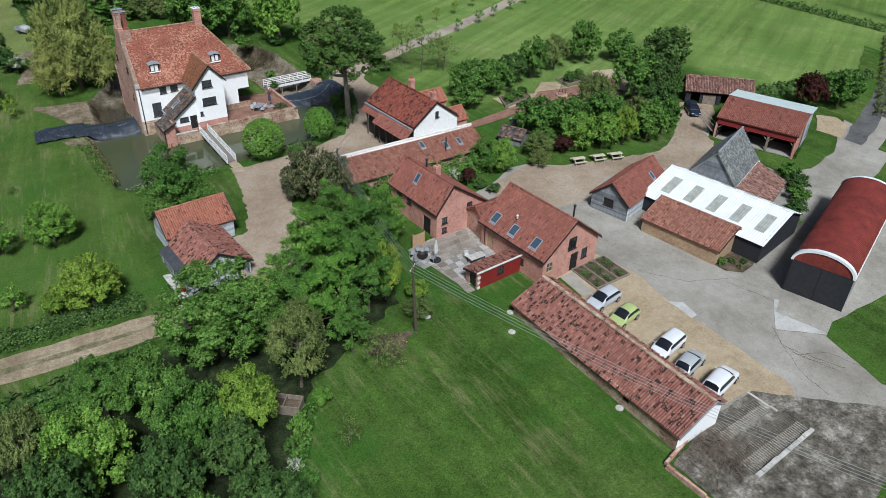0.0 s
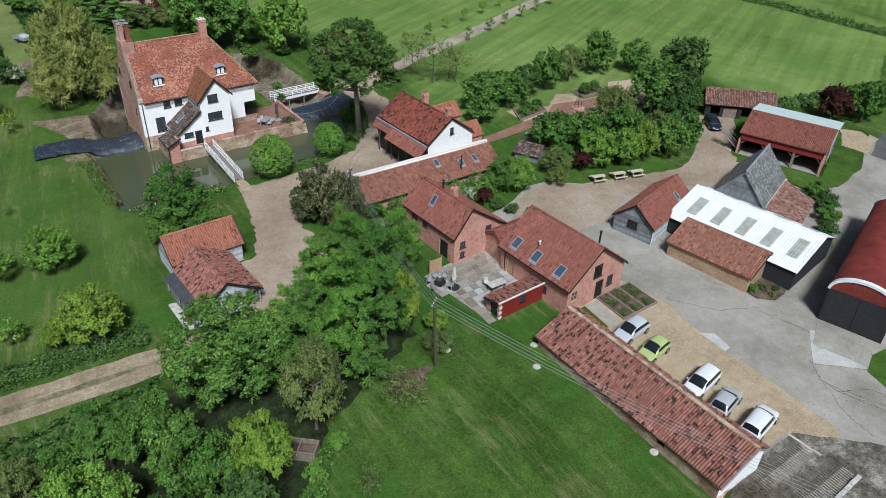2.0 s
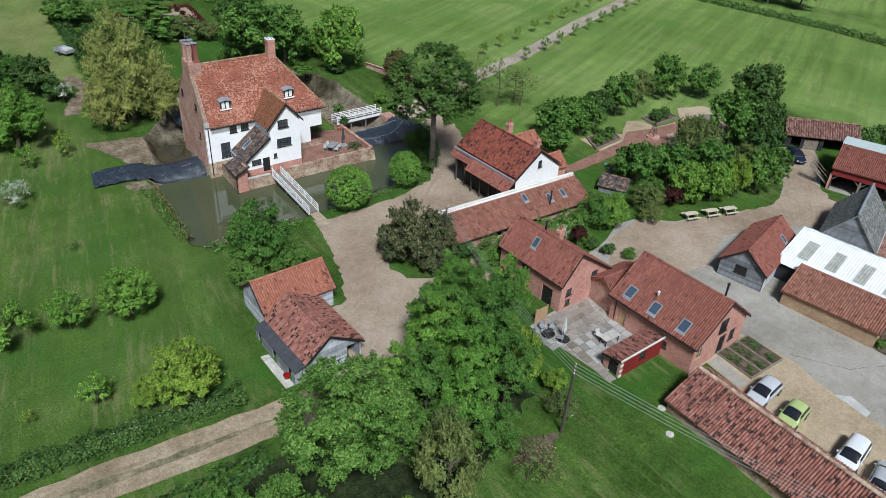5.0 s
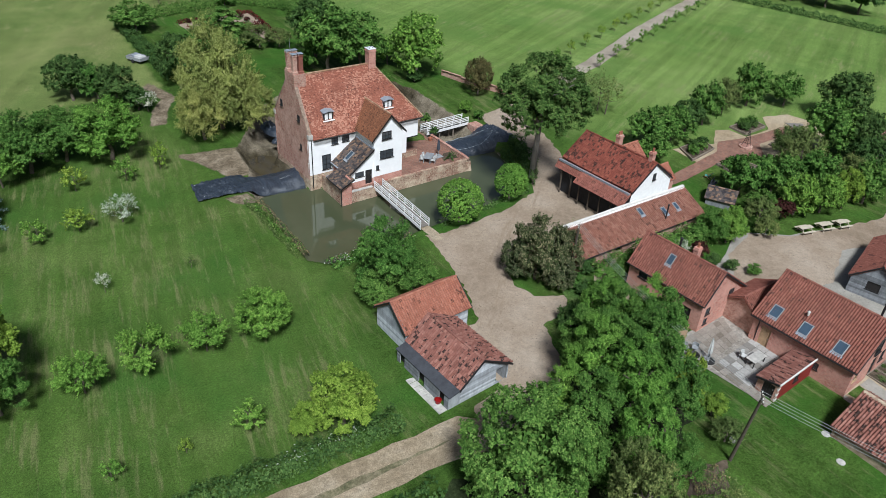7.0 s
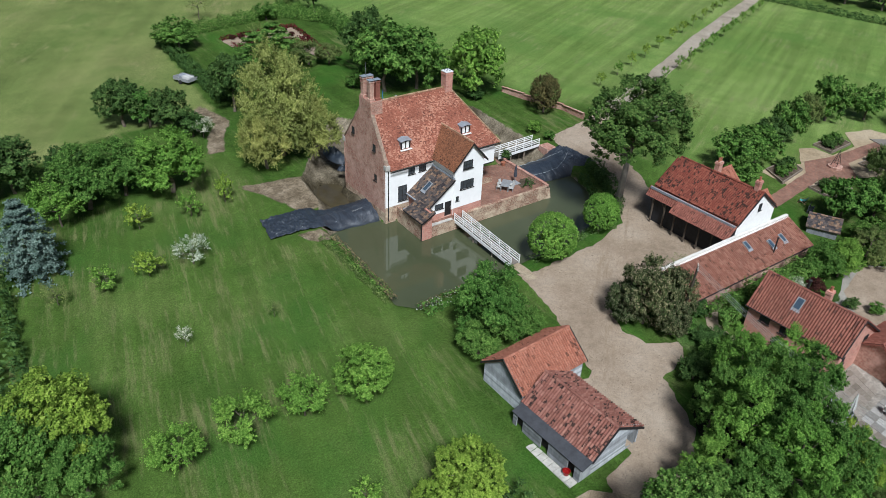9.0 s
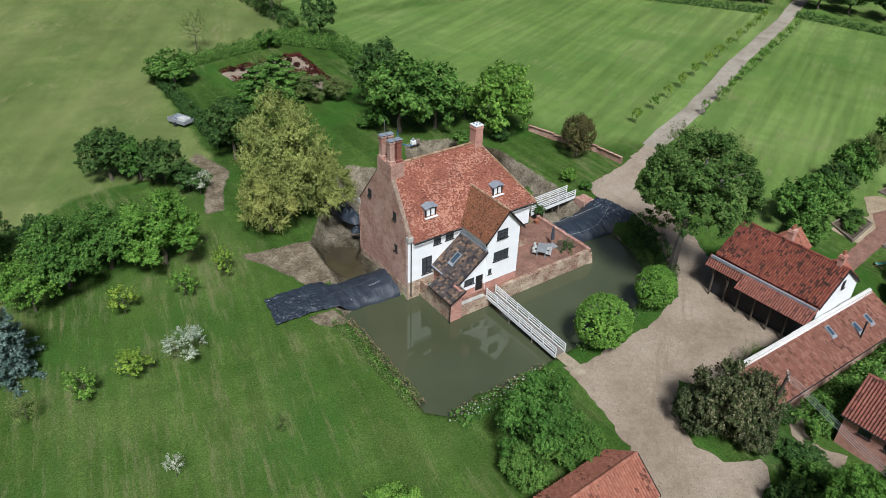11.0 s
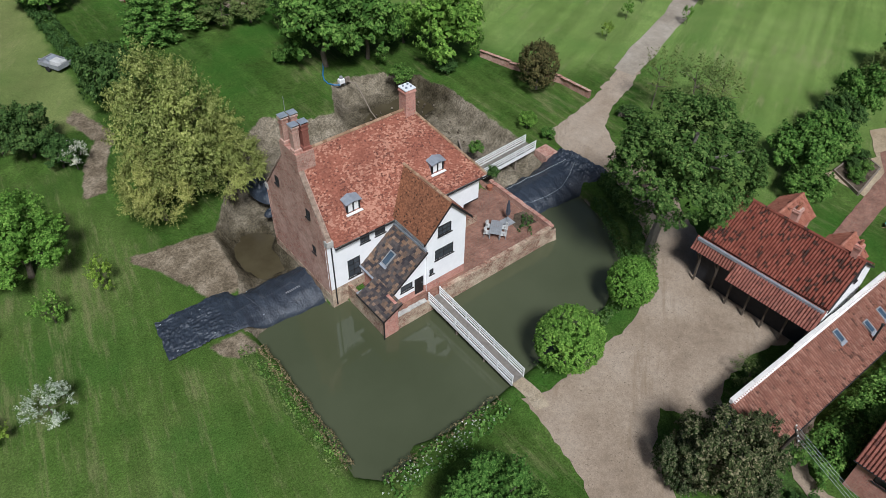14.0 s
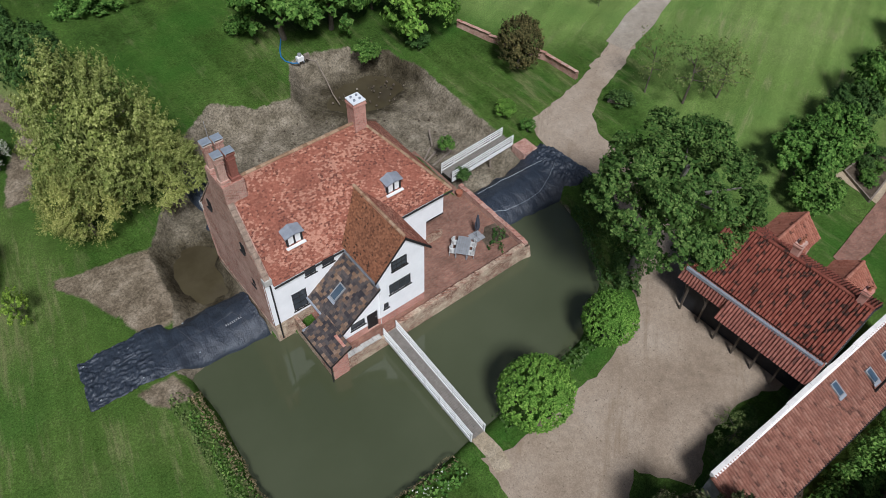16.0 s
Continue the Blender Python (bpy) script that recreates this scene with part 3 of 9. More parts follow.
def ridge_tiles(parent, a, b, mat, r=0.13, seg=0.42, name="ridge_tiles"):
    a, b = Vector(a), Vector(b)
    n = max(1, round((b - a).length / seg))
    g = Geo()
    d = (b - a).normalized()
    side = d.cross(Vector((0, 0, 1))).normalized()
    upv = side.cross(d).normalized()
    rnd = random.Random(n)
    for i in range(n):
        p, q = lerp(a, b, i / n), lerp(a, b, (i + 0.97) / n)
        s = len(g.v)
        rr = r * rnd.uniform(0.92, 1.1)
        for e in (p, q):
            for k in range(6):
                t = math.pi * k / 5
                g.v.append(tuple(e + side * rr * math.cos(t) + upv * (rr * math.sin(t) * 0.9 - 0.03)))
        for k in range(5):
            g.f.append((s + k, s + k + 1, s + 6 + k + 1, s + 6 + k))
    ob = g.put(name, mat, parent)
    ob["kind"] = "stuff"
    return ob


def wall(parent, a, b, z0, z1, mat, holes=(), thick=0.3, gable=None, name="wall", label="", caps=False):
    """A wall from a to b with its outer face on the right hand; holes (s0, s1, low, high) go through it.
    gable: (s, z) of the peak on top."""
    a, b = Vector((*a, 0)), Vector((*b, 0))
    L = (b - a).length
    d = (b - a) / L
    inn = Vector((-d.y, d.x, 0)) * thick
    S = sorted({0.0, L, *[h[0] for h in holes], *[h[1] for h in holes]})
    Z = sorted({z0, z1, *[h[2] for h in holes], *[h[3] for h in holes]})
    g = Geo()
    P = lambda s, z, o=0: tuple(a + d * s + inn * o + Vector((0, 0, z)))
    solid = {}
    for i in range(len(S) - 1):
        for j in range(len(Z) - 1):
            cs, cz = (S[i] + S[i + 1]) / 2, (Z[j] + Z[j + 1]) / 2
            solid[i, j] = not any(h[0] < cs < h[1] and h[2] < cz < h[3] for h in holes)
    for (i, j), ok in solid.items():
        if not ok:
            continue
        s0, s1, y0, y1 = S[i], S[i + 1], Z[j], Z[j + 1]
        g.quad(P(s0, y0), P(s1, y0), P(s1, y1), P(s0, y1))
        g.quad(P(s1, y0, 1), P(s0, y0, 1), P(s0, y1, 1), P(s1, y1, 1))
        if not solid.get((i - 1, j)) and (i or caps):
            g.quad(P(s0, y0, 1), P(s0, y0), P(s0, y1), P(s0, y1, 1))
        if not solid.get((i + 1, j)) and (i < len(S) - 2 or caps):
            g.quad(P(s1, y0), P(s1, y0, 1), P(s1, y1, 1), P(s1, y1))
        if not solid.get((i, j - 1)):
            g.quad(P(s0, y0, 1), P(s1, y0, 1), P(s1, y0), P(s0, y0))
        if not solid.get((i, j + 1)) and not (gable and j == len(Z) - 2):
            g.quad(P(s0, y1), P(s1, y1), P(s1, y1, 1), P(s0, y1, 1))
    if gable:
        for (gs, gzz) in [gable]:
            g.quad(P(0, z1), P(L, z1), P(gs, gzz))
            g.quad(P(L, z1, 1), P(0, z1, 1), P(gs, gzz, 1))
            g.quad(P(0, z1, 1), P(0, z1), P(gs, gzz), P(gs, gzz, 1))
            g.quad(P(L, z1), P(L, z1, 1), P(gs, gzz, 1), P(gs, gzz))
    return g.put(name, mat, parent, label)


def wall_frame(a, b):
    """Matrix whose x runs along the wall, y inwards, z up."""
    a, b = Vector((*a, 0)), Vector((*b, 0))
    d = (b - a).normalized()
    m = Matrix(((d.x, -d.y, 0, a.x), (d.y, d.x, 0, a.y), (0, 0, 1, 0), (0, 0, 0, 1)))
    return m


def window(parent, a, b, s, z, w, h, nx=2, nz=2, frame_mat="white_paint", glass="glass_dark", depth=0.08, proud=0.0, sill=True):
    """A window with its frame, bars, pane and sill, s along the wall to its middle, z its bottom."""
    m = wall_frame(a, b)
    g = Geo()
    t = 0.07
    y0, y1 = depth - proud - 0.06, depth - proud
    s0, s1 = s - w / 2, s + w / 2
    for y in (y0, y1):
        for d in (0, t):
            g.v += [tuple(m @ Vector(c)) for c in ((s0 + d, y, z + d), (s1 - d, y, z + d), (s1 - d, y, z + h - d), (s0 + d, y, z + h - d))]
    for i in range(4):
        j = (i + 1) % 4
        g.f += [(i, j, 4 + j, 4 + i), (8 + j, 8 + i, 12 + i, 12 + j), (j, i, 8 + i, 8 + j), (4 + i, 4 + j, 12 + j, 12 + i)]
    wd = g.put("window", frame_mat, parent)
    for i in range(1, nx):
        x = s0 + w * i / nx
        Geo().box(x - 0.025, y0 + 0.01, z + t, x + 0.025, y1, z + h - t, m).put("glazing_bar", frame_mat, wd)
    for i in range(1, nz):
        q = z + h * i / nz
        Geo().box(s0 + t, y0 + 0.014, q - 0.02, s1 - t, y1 - 0.004, q + 0.02, m).put("glazing_bar", frame_mat, wd)
    Geo().box(s0 + 0.02, y1 - 0.02, z + 0.02, s1 - 0.02, y1 + 0.01, z + h - 0.02, m).put("pane", glass, wd)
    if sill:
        Geo().box(s0 - 0.08, -0.08 - proud, z - 0.08, s1 + 0.08, y0, z, m, 0.01).put("sill", frame_mat, wd)
    return wd


def door(parent, a, b, s, z, w, h, mat="timber_black", planks=5, depth=0.1):
    m = wall_frame(a, b)
    g = Geo()
    for i in range(planks):
        x0 = s - w / 2 + w * i / planks
        g.box(x0 + 0.006, depth, z, x0 + w / planks - 0.006, depth + 0.06, z + h, m)
    ob = g.put("door", mat, parent)
    Geo().box(s + w / 2 - 0.16, depth - 0.05, z + 1.0, s + w / 2 - 0.10, depth, z + 1.12, m).put("door_handle", "alloy", ob)
    return ob


def boards(parent, a, b, z0, z1, mat, pitch=0.19, gable=None, skip=(), off=0.055, name="boarding"):
    """Lapped boards over a wall's outer face."""
    m = wall_frame(a, b)
    L = (Vector(b) - Vector(a)).length
    g = Geo()
    top = gable[1] if gable else z1
    z = z0
    while z < top - 0.03:
        e = min(z + pitch, top)
        lo, hi = 0.0, L
        if gable and z > z1:
            f = (z - z1) / (gable[1] - z1)
            lo, hi = gable[0] * f, L - (L - gable[0]) * f
        cuts = [(max(lo, s0), min(hi, s1)) for s0, s1, q0, q1 in skip if q0 < (z + e) / 2 < q1]
        x = lo
        for c0, c1 in sorted(cuts) + [(hi, hi)]:
            if c0 - x > 0.02:
                p = [m @ Vector(v) for v in ((x, -off, z), (c0, -off, z), (c0, -off + 0.045, e), (x, -off + 0.045, e), (x, 0.01, z), (c0, 0.01, z))]
                g.quad(*p[:4])
                g.quad(p[4], p[5], p[1], p[0])
            x = max(x, c1)
        z = e
    ob = g.put(name, mat, parent)
    ob["kind"] = "stuff"
    return ob


def rooflight(parent, A, B, D, u, v, w, h, name="roof_window"):
    """A roof window on the slope with eave A-B and its rise A-D."""
    A, B, D = Vector(A), Vector(B), Vector(D)
    ux = (B - A).normalized()
    n = ux.cross(D - A).normalized()
    if n.z < 0:
        n = -n
    uy = n.cross(ux)
    if uy.z < 0:
        uy = -uy
    o = lerp(A, B, u) + (D - A).dot(uy) * uy * v + ((D - A).dot(ux) * v) * ux * 0
    m = Matrix(((ux.x, uy.x, n.x, o.x), (ux.y, uy.y, n.y, o.y), (ux.z, uy.z, n.z, o.z), (0, 0, 0, 1)))
    g = Geo()
    for p in ((-w / 2, -h / 2, w / 2, -h / 2 + 0.08), (-w / 2, h / 2 - 0.08, w / 2, h / 2), (-w / 2, -h / 2 + 0.08, -w / 2 + 0.08, h / 2 - 0.08), (w / 2 - 0.08, -h / 2 + 0.08, w / 2, h / 2 - 0.08)):
        g.box(p[0], p[1], 0.0, p[2], p[3], 0.14, m)
    f = g.put(name, "grey_metal", parent)
    Geo().box(-w / 2 + 0.07, -h / 2 + 0.07, 0.02, w / 2 - 0.07, h / 2 - 0.07, 0.11, m).put("pane", "glass_sky", f)
    Geo().box(-w / 2 - 0.06, -h / 2 - 0.22, 0.02, w / 2 + 0.06, -h / 2, 0.07, m).put("flashing", "lead", f, "pale lead flashing below the pane")
    return f


def chimney(parent, x, y, z0, z1, w=0.8, d=0.6, mat="brick_old", pots=2, cap=None):
    g = Geo()
    g.box(x - w / 2, y - d / 2, z0, x + w / 2, y + d / 2, z1 - 0.3)
    g.box(x - w / 2 - 0.06, y - d / 2 - 0.06, z1 - 0.3, x + w / 2 + 0.06, y + d / 2 + 0.06, z1 - 0.15)
    g.box(x - w / 2 - 0.02, y - d / 2 - 0.02, z1 - 0.15, x + w / 2 + 0.02, y + d / 2 + 0.02, z1)
    c = g.put("chimney", mat, parent)
    for i in range(pots):
        px = x + (i - (pots - 1) / 2) * min(0.42, w / max(1, pots))
        Geo().lathe(((0.15, z1), (0.12, z1 + 0.05), (0.11, z1 + 0.34), (0.14, z1 + 0.36), (0.14, z1 + 0.42), (0.09, z1 + 0.42), (0.09, z1 + 0.2)), 10, Matrix.Translation((px, y, 0)), False).put("chimney_pot", "clay", c)
    return c


def patch(name, pts, mat, lift, label, category="ground", ragged=0.0, step=1.5, seed=3):
    """A flat spread of ground that follows the lie of the land, with a slightly ragged edge."""
    rnd = random.Random(seed)
    out = []
    k = len(pts)
    for i in range(k):
        p, q = Vector((*pts[i], 0)), Vector((*pts[(i + 1) % k], 0))
        n = max(1, int((q - p).length / step)) if ragged else 1
        for j in range(n):
            e = lerp(p, q, j / n)
            out.append((e.x + rnd.uniform(-ragged, ragged), e.y + rnd.uniform(-ragged, ragged)))
    bm = bmesh.new()
    vs = [bm.verts.new((x, y, gz(x, y) + lift)) for x, y in out]
    f = bm.faces.new(vs)
    if f.normal.z < 0:
        f.normal_flip()
    bmesh.ops.triangulate(bm, faces=[f])
    me = bpy.data.meshes.new(name)
    bm.to_mesh(me)
    bm.free()
    me.materials.append(M[mat])
    return tagged(new(name, me), label, category, kind="structure")


# ---- plants ----
def leaf_mesh(name, centres, normals, sizes, mat, seed=0, aspect=0.85):
    rng = np.random.default_rng(seed)
    n = len(centres)
    nn = normals / (np.linalg.norm(normals, axis=1, keepdims=True) + 1e-9) + rng.normal(0, 0.36, (n, 3))
    nn /= np.linalg.norm(nn, axis=1, keepdims=True) + 1e-9
    up = rng.normal(0, 1, (n, 3))
    a = np.cross(nn, up)
    a /= np.linalg.norm(a, axis=1, keepdims=True) + 1e-9
    b = np.cross(nn, a)
    s = sizes[:, None]
    v = np.stack([centres - a * s - b * s * aspect * 0.6, centres + a * s - b * s * aspect * 0.6, centres + b * s * aspect * 1.5], 1).reshape(-1, 3)
    me = bpy.data.meshes.new(name)
    me.vertices.add(3 * n)
    me.vertices.foreach_set("co", v.ravel())
    me.loops.add(3 * n)
    me.loops.foreach_set("vertex_index", np.arange(3 * n))
    me.polygons.add(n)
    me.polygons.foreach_set("loop_start", np.arange(0, 3 * n, 3))
    me.update(calc_edges=True)
    me.materials.append(M[mat])
    return me


def crown_points(n, clumps, seed, droop=0.0, spread=0.08, lumpy=0.22, hollow=0.45, lobes=24, lift=0.25, stretch=1.4, tall=1.0):
    """Leaves of a crown of radius 1: uneven lobes round a hollow middle, each set with tapering tufts of leaves.
    With no lobes the tufts stand on one closely clipped form."""
    rng = np.random.default_rng(seed)
    if lobes:
        k = np.arange(lobes) + 0.5
        z = 1 - 1.62 * k / lobes
        a = 2.39996 * k + seed
        L = np.stack([np.sqrt(1 - z * z) * np.cos(a), np.sqrt(1 - z * z) * np.sin(a), z], 1) + rng.normal(0, 0.16, (lobes, 3))
        L /= np.linalg.norm(L, axis=1, keepdims=True)
        R = rng.uniform(0.75, 1.3, lobes) * 1.62 / math.sqrt(lobes)
        C = L * ((1.05 - 0.8 * R) * rng.uniform(1 - lumpy, 1 + 0.5 * lumpy, lobes))[:, None]
        C[:, 2] *= tall
        own = rng.choice(lobes, clumps, p=R ** 2 / (R ** 2).sum())
        d = rng.normal(0, 1, (clumps, 3)) * 0.75 + L[own] * 0.8 + np.array([0, 0, 0.45])
        d /= np.linalg.norm(d, axis=1, keepdims=True)
        c = C[own] + d * (R[own] * rng.uniform(hollow, 1.08, clumps) ** 0.5)[:, None] * np.array([1, 1, 0.85])
    else:
        d = rng.normal(0, 1, (clumps, 3))
        d /= np.linalg.norm(d, axis=1, keepdims=True)
        d[:, 2] = np.where(d[:, 2] < -0.6, -d[:, 2], d[:, 2])
        c = d * (rng.uniform(hollow, 0.97, clumps) ** 0.6 * (1 + rng.normal(0, lumpy, clumps)))[:, None]
    axis = d * 0.9 + np.array([0, 0, lift]) + rng.normal(0, 0.3, (clumps, 3))
    axis /= np.linalg.norm(axis, axis=1, keepdims=True)
    which = rng.integers(0, clumps, n)
    size = rng.uniform(0.6, 1.35, clumps) * spread
    off = rng.normal(0, 1, (n, 3))
    off /= np.linalg.norm(off, axis=1, keepdims=True)
    along = rng.uniform(-1, 1, n)
    off *= (rng.uniform(0.15, 1, n) ** 0.5 * size[which] * (0.8 - 0.45 * along))[:, None]
    off += axis[which] * (along * size[which] * stretch)[:, None]
    p = c[which] + off
    p /= np.percentile(np.linalg.norm(p / np.array([1, 1, tall]), axis=1), 97)
    p[:, 2] -= droop * (p[:, 0] ** 2 + p[:, 1] ** 2)
    nrm = off / (size[which][:, None] + 1e-6) * 0.35 + d[which] * 0.7 + np.array([0, 0, 0.45])
    return p, nrm, rng


def crown(name, mat, n=6500, clumps=70, seed=1, leaf=0.075, **k):
    """Small leaves in clumps over a core of larger inner leaves."""
    p, nrm, rng = crown_points(n, clumps, seed, **k)
    m = n // 14
    q = rng.normal(0, 1, (m, 3))
    q /= np.linalg.norm(q, axis=1, keepdims=True)
    s = np.concatenate([rng.uniform(0.55, 1.35, n) * leaf, np.full(m, leaf * 2.2)])
    if k.get("hollow", 0.45) < 0.45:
        m, s = 0, s[:n]
    p, nrm = np.concatenate([p, q[:m] * rng.uniform(0.2, 0.5, m)[:, None]]), np.concatenate([nrm, q[:m]])
    return leaf_mesh(name, p, nrm, s, mat, seed)


def conifer(name, mat, seed, layers=13, boughs=11, n=130, leaf=0.03):
    """Layered boughs, wide below and short at the tip, each hanging a little and fringed with needles."""
    rng = np.random.default_rng(seed)
    P, N = [], []
    for i in range(layers):
        h = -0.85 + 1.85 * i / (layers - 1)
        r = 1.0 - 0.82 * (i / (layers - 1)) ** 2.0
        k = max(4, int(boughs * (0.5 + 0.5 * r)))
        for j in range(k):
            a = 6.283 * (j + rng.uniform(0, 0.7)) / k + i
            R = r * rng.uniform(0.7, 1.1)
            t = rng.uniform(0.12, 1, n) ** 0.7
            w = rng.normal(0, 0.075, n) * (0.4 + t * (1.4 - t))
            z = h + rng.normal(0, 0.02, n) - 0.16 * (t * R) ** 1.5 + 0.05 * t
            P.append(np.stack([np.cos(a) * R * t - np.sin(a) * w, np.sin(a) * R * t + np.cos(a) * w, z], 1))
            N.append(np.stack([np.cos(a) * 0.4 + 0 * t, np.sin(a) * 0.4 + 0 * t, 1 + 0 * t], 1))
    P, N = np.concatenate(P), np.concatenate(N)
    return leaf_mesh(name, P, N, rng.uniform(0.6, 1.3, len(P)) * leaf, mat, seed)


def trunk_mesh(seed, height=1.0, limbs=6, r=0.06, spread=0.55, mat="bark"):
    """A tapered, slightly bent trunk from -1 to the crown's middle, with limbs; the unit is the crown's radius."""
    rnd = random.Random(seed)
    g = Geo()
    p = Vector((0, 0, -1.6))
    for i in range(4):
        q = Vector((rnd.uniform(-0.06, 0.06), rnd.uniform(-0.06, 0.06), -1.6 + (i + 1) * 0.5))
        g.tube(p, q, r * (1.25 - 0.22 * i), r * (1.25 - 0.22 * (i + 1)), 7, False)
        p = q
    for i in range(limbs):
        a = 2 * math.pi * (i + rnd.random() * 0.6) / limbs
        s = Vector((0, 0, rnd.uniform(-0.6, 0.05)))
        m = s + Vector((math.cos(a) * spread * 0.5, math.sin(a) * spread * 0.5, rnd.uniform(0.06, 0.2)))
        e = m + Vector((math.cos(a + 0.3) * spread * 0.6, math.sin(a + 0.3) * spread * 0.6, rnd.uniform(0.05, 0.2)))
        g.tube(s, m, r * 0.5, r * 0.3, 5, False).tube(m, e, r * 0.3, r * 0.1, 5, False)
    me = bpy.data.meshes.new("trunk")
    me.from_pydata(g.v, [], g.f)
    me.materials.append(M[mat])
    return me


CROWNS = {
    "mid": [crown("crown", "leaf_mid", 23000, 640, 11 + i, 0.0205, lobes=17 + 3 * i, hollow=0.5) for i in range(4)],
    "bright": [crown("crown", "leaf_bright", 23000, 640, 21 + i, 0.0205, lobes=18 + 4 * i, hollow=0.5) for i in range(3)],
    "mid_tall": [crown("crown", "leaf_mid", 25000, 760, 13 + i, 0.021, spread=0.085, lobes=30 + 4 * i, lumpy=0.24, hollow=0.5, tall=1.8) for i in range(3)],
    "bright_tall": [crown("crown", "leaf_bright", 25000, 760, 23 + i, 0.021, spread=0.085, lobes=30 + 4 * i, lumpy=0.24, hollow=0.5, tall=1.8) for i in range(2)],
    "ash": [crown("crown", "leaf_mid", 36000, 1100, 18, 0.017, spread=0.065, lobes=44, lumpy=0.12, hollow=0.6)],
    "round": [crown("crown", "leaf_bright", 20000, 640, 28, 0.022, lobes=34, lumpy=0.1, hollow=0.6)],
    "dark": [crown("crown", "leaf_dark", 9500, 330, 31 + i, 0.033, spread=0.1, lobes=20) for i in range(2)],
    "far": [crown("crown", "leaf_mid", 6500, 240, 15 + i, 0.041, spread=0.11, lobes=20) for i in range(3)],
    "far_bright": [crown("crown", "leaf_bright", 9500, 330, 25 + i, 0.034, spread=0.1, lobes=24) for i in range(2)],
    "far_dark": [crown("crown", "leaf_dark", 2600, 110, 35, 0.065, spread=0.14, lobes=14)],
    "oak": [crown("crown", "leaf_oak", 46000, 1100, 42, 0.0165, spread=0.06, lobes=60, lumpy=0.1, hollow=0.6, lift=0.3, stretch=1.2)],
    "willow": [crown("crown", "leaf_willow", 52000, 900, 52, 0.0125, spread=0.06, droop=0.04, lobes=40, lumpy=0.2, lift=0.1, stretch=3.2)],
    "ball": [crown("crown", "leaf_bright", 17000, 1000, 62, 0.027, spread=0.06, hollow=0.88, lumpy=0.02, lobes=0, stretch=0.9)],
    "olive": [crown("crown", "leaf_olive", 14000, 420, 72, 0.0235, spread=0.09, lobes=22, hollow=0.3, stretch=2.0)],
    "lime": [crown("crown", "leaf_lime", 19000, 560, 82, 0.0225, spread=0.08, lobes=26)],
    "blue": [conifer("crown", "leaf_blue", 92)],
    "red": [crown("crown", "leaf_red", 7000, 200, 102, 0.04, spread=0.13, lobes=16)],
    "ever": [crown("crown", "leaf_ever", 18000, 520, 112, 0.024, spread=0.08, lobes=22, stretch=1.3)],
    "yew": [crown("crown", "leaf_yew", 14000, 420, 117, 0.028, spread=0.09, hollow=0.75, lumpy=0.04, lobes=0, lift=1.2)],
    "blossom": [crown("crown", "blossom", 3600, 140, 122, 0.026, spread=0.12, lobes=12, hollow=0.2)],
    "sparse": [crown("crown", "leaf_mid", 3600, 110, 132, 0.04, spread=0.13, lobes=10, hollow=0.2), crown("crown", "leaf_bright", 4200, 110, 133, 0.04, spread=0.13, lobes=10, hollow=0.2)],
    "orchard": [crown("crown", "leaf_bright", 9500, 240, 136, 0.027, spread=0.1, lobes=15, hollow=0.2, lumpy=0.3, stretch=2.2), crown("crown", "leaf_bright", 9500, 240, 137, 0.027, spread=0.1, lobes=17, hollow=0.2, lumpy=0.3, stretch=2.2)],
    "sapling": [crown("crown", "leaf_lime", 1500, 60, 146, 0.05, spread=0.13, lobes=8, hollow=0.2, lumpy=0.35, stretch=2.2), crown("crown", "leaf_bright", 1600, 60, 147, 0.05, spread=0.13, lobes=9, hollow=0.2, lumpy=0.35, stretch=2.2)],
    "layered": [conifer("crown", "leaf_mid", 95, 9, 9, 90, 0.036)],
    "bare": [crown("crown", "leaf_olive", 1400, 90, 142, 0.028, spread=0.14, lobes=12, hollow=0.1, stretch=2.0)],
    "shrub": [crown("crown", "leaf_dark", 5000, 200, 152, 0.042, spread=0.13, lobes=12), crown("crown", "leaf_mid", 5000, 200, 153, 0.042, spread=0.13, lobes=12)],
}
TRUNKS = [trunk_mesh(i) for i in range(3)]
OAK_TRUNK = trunk_mesh(5, r=0.075, limbs=9, spread=0.6, mat="bark_pale")
THIN_TRUNK = trunk_mesh(7, r=0.035, limbs=8, spread=0.7)
count = {}


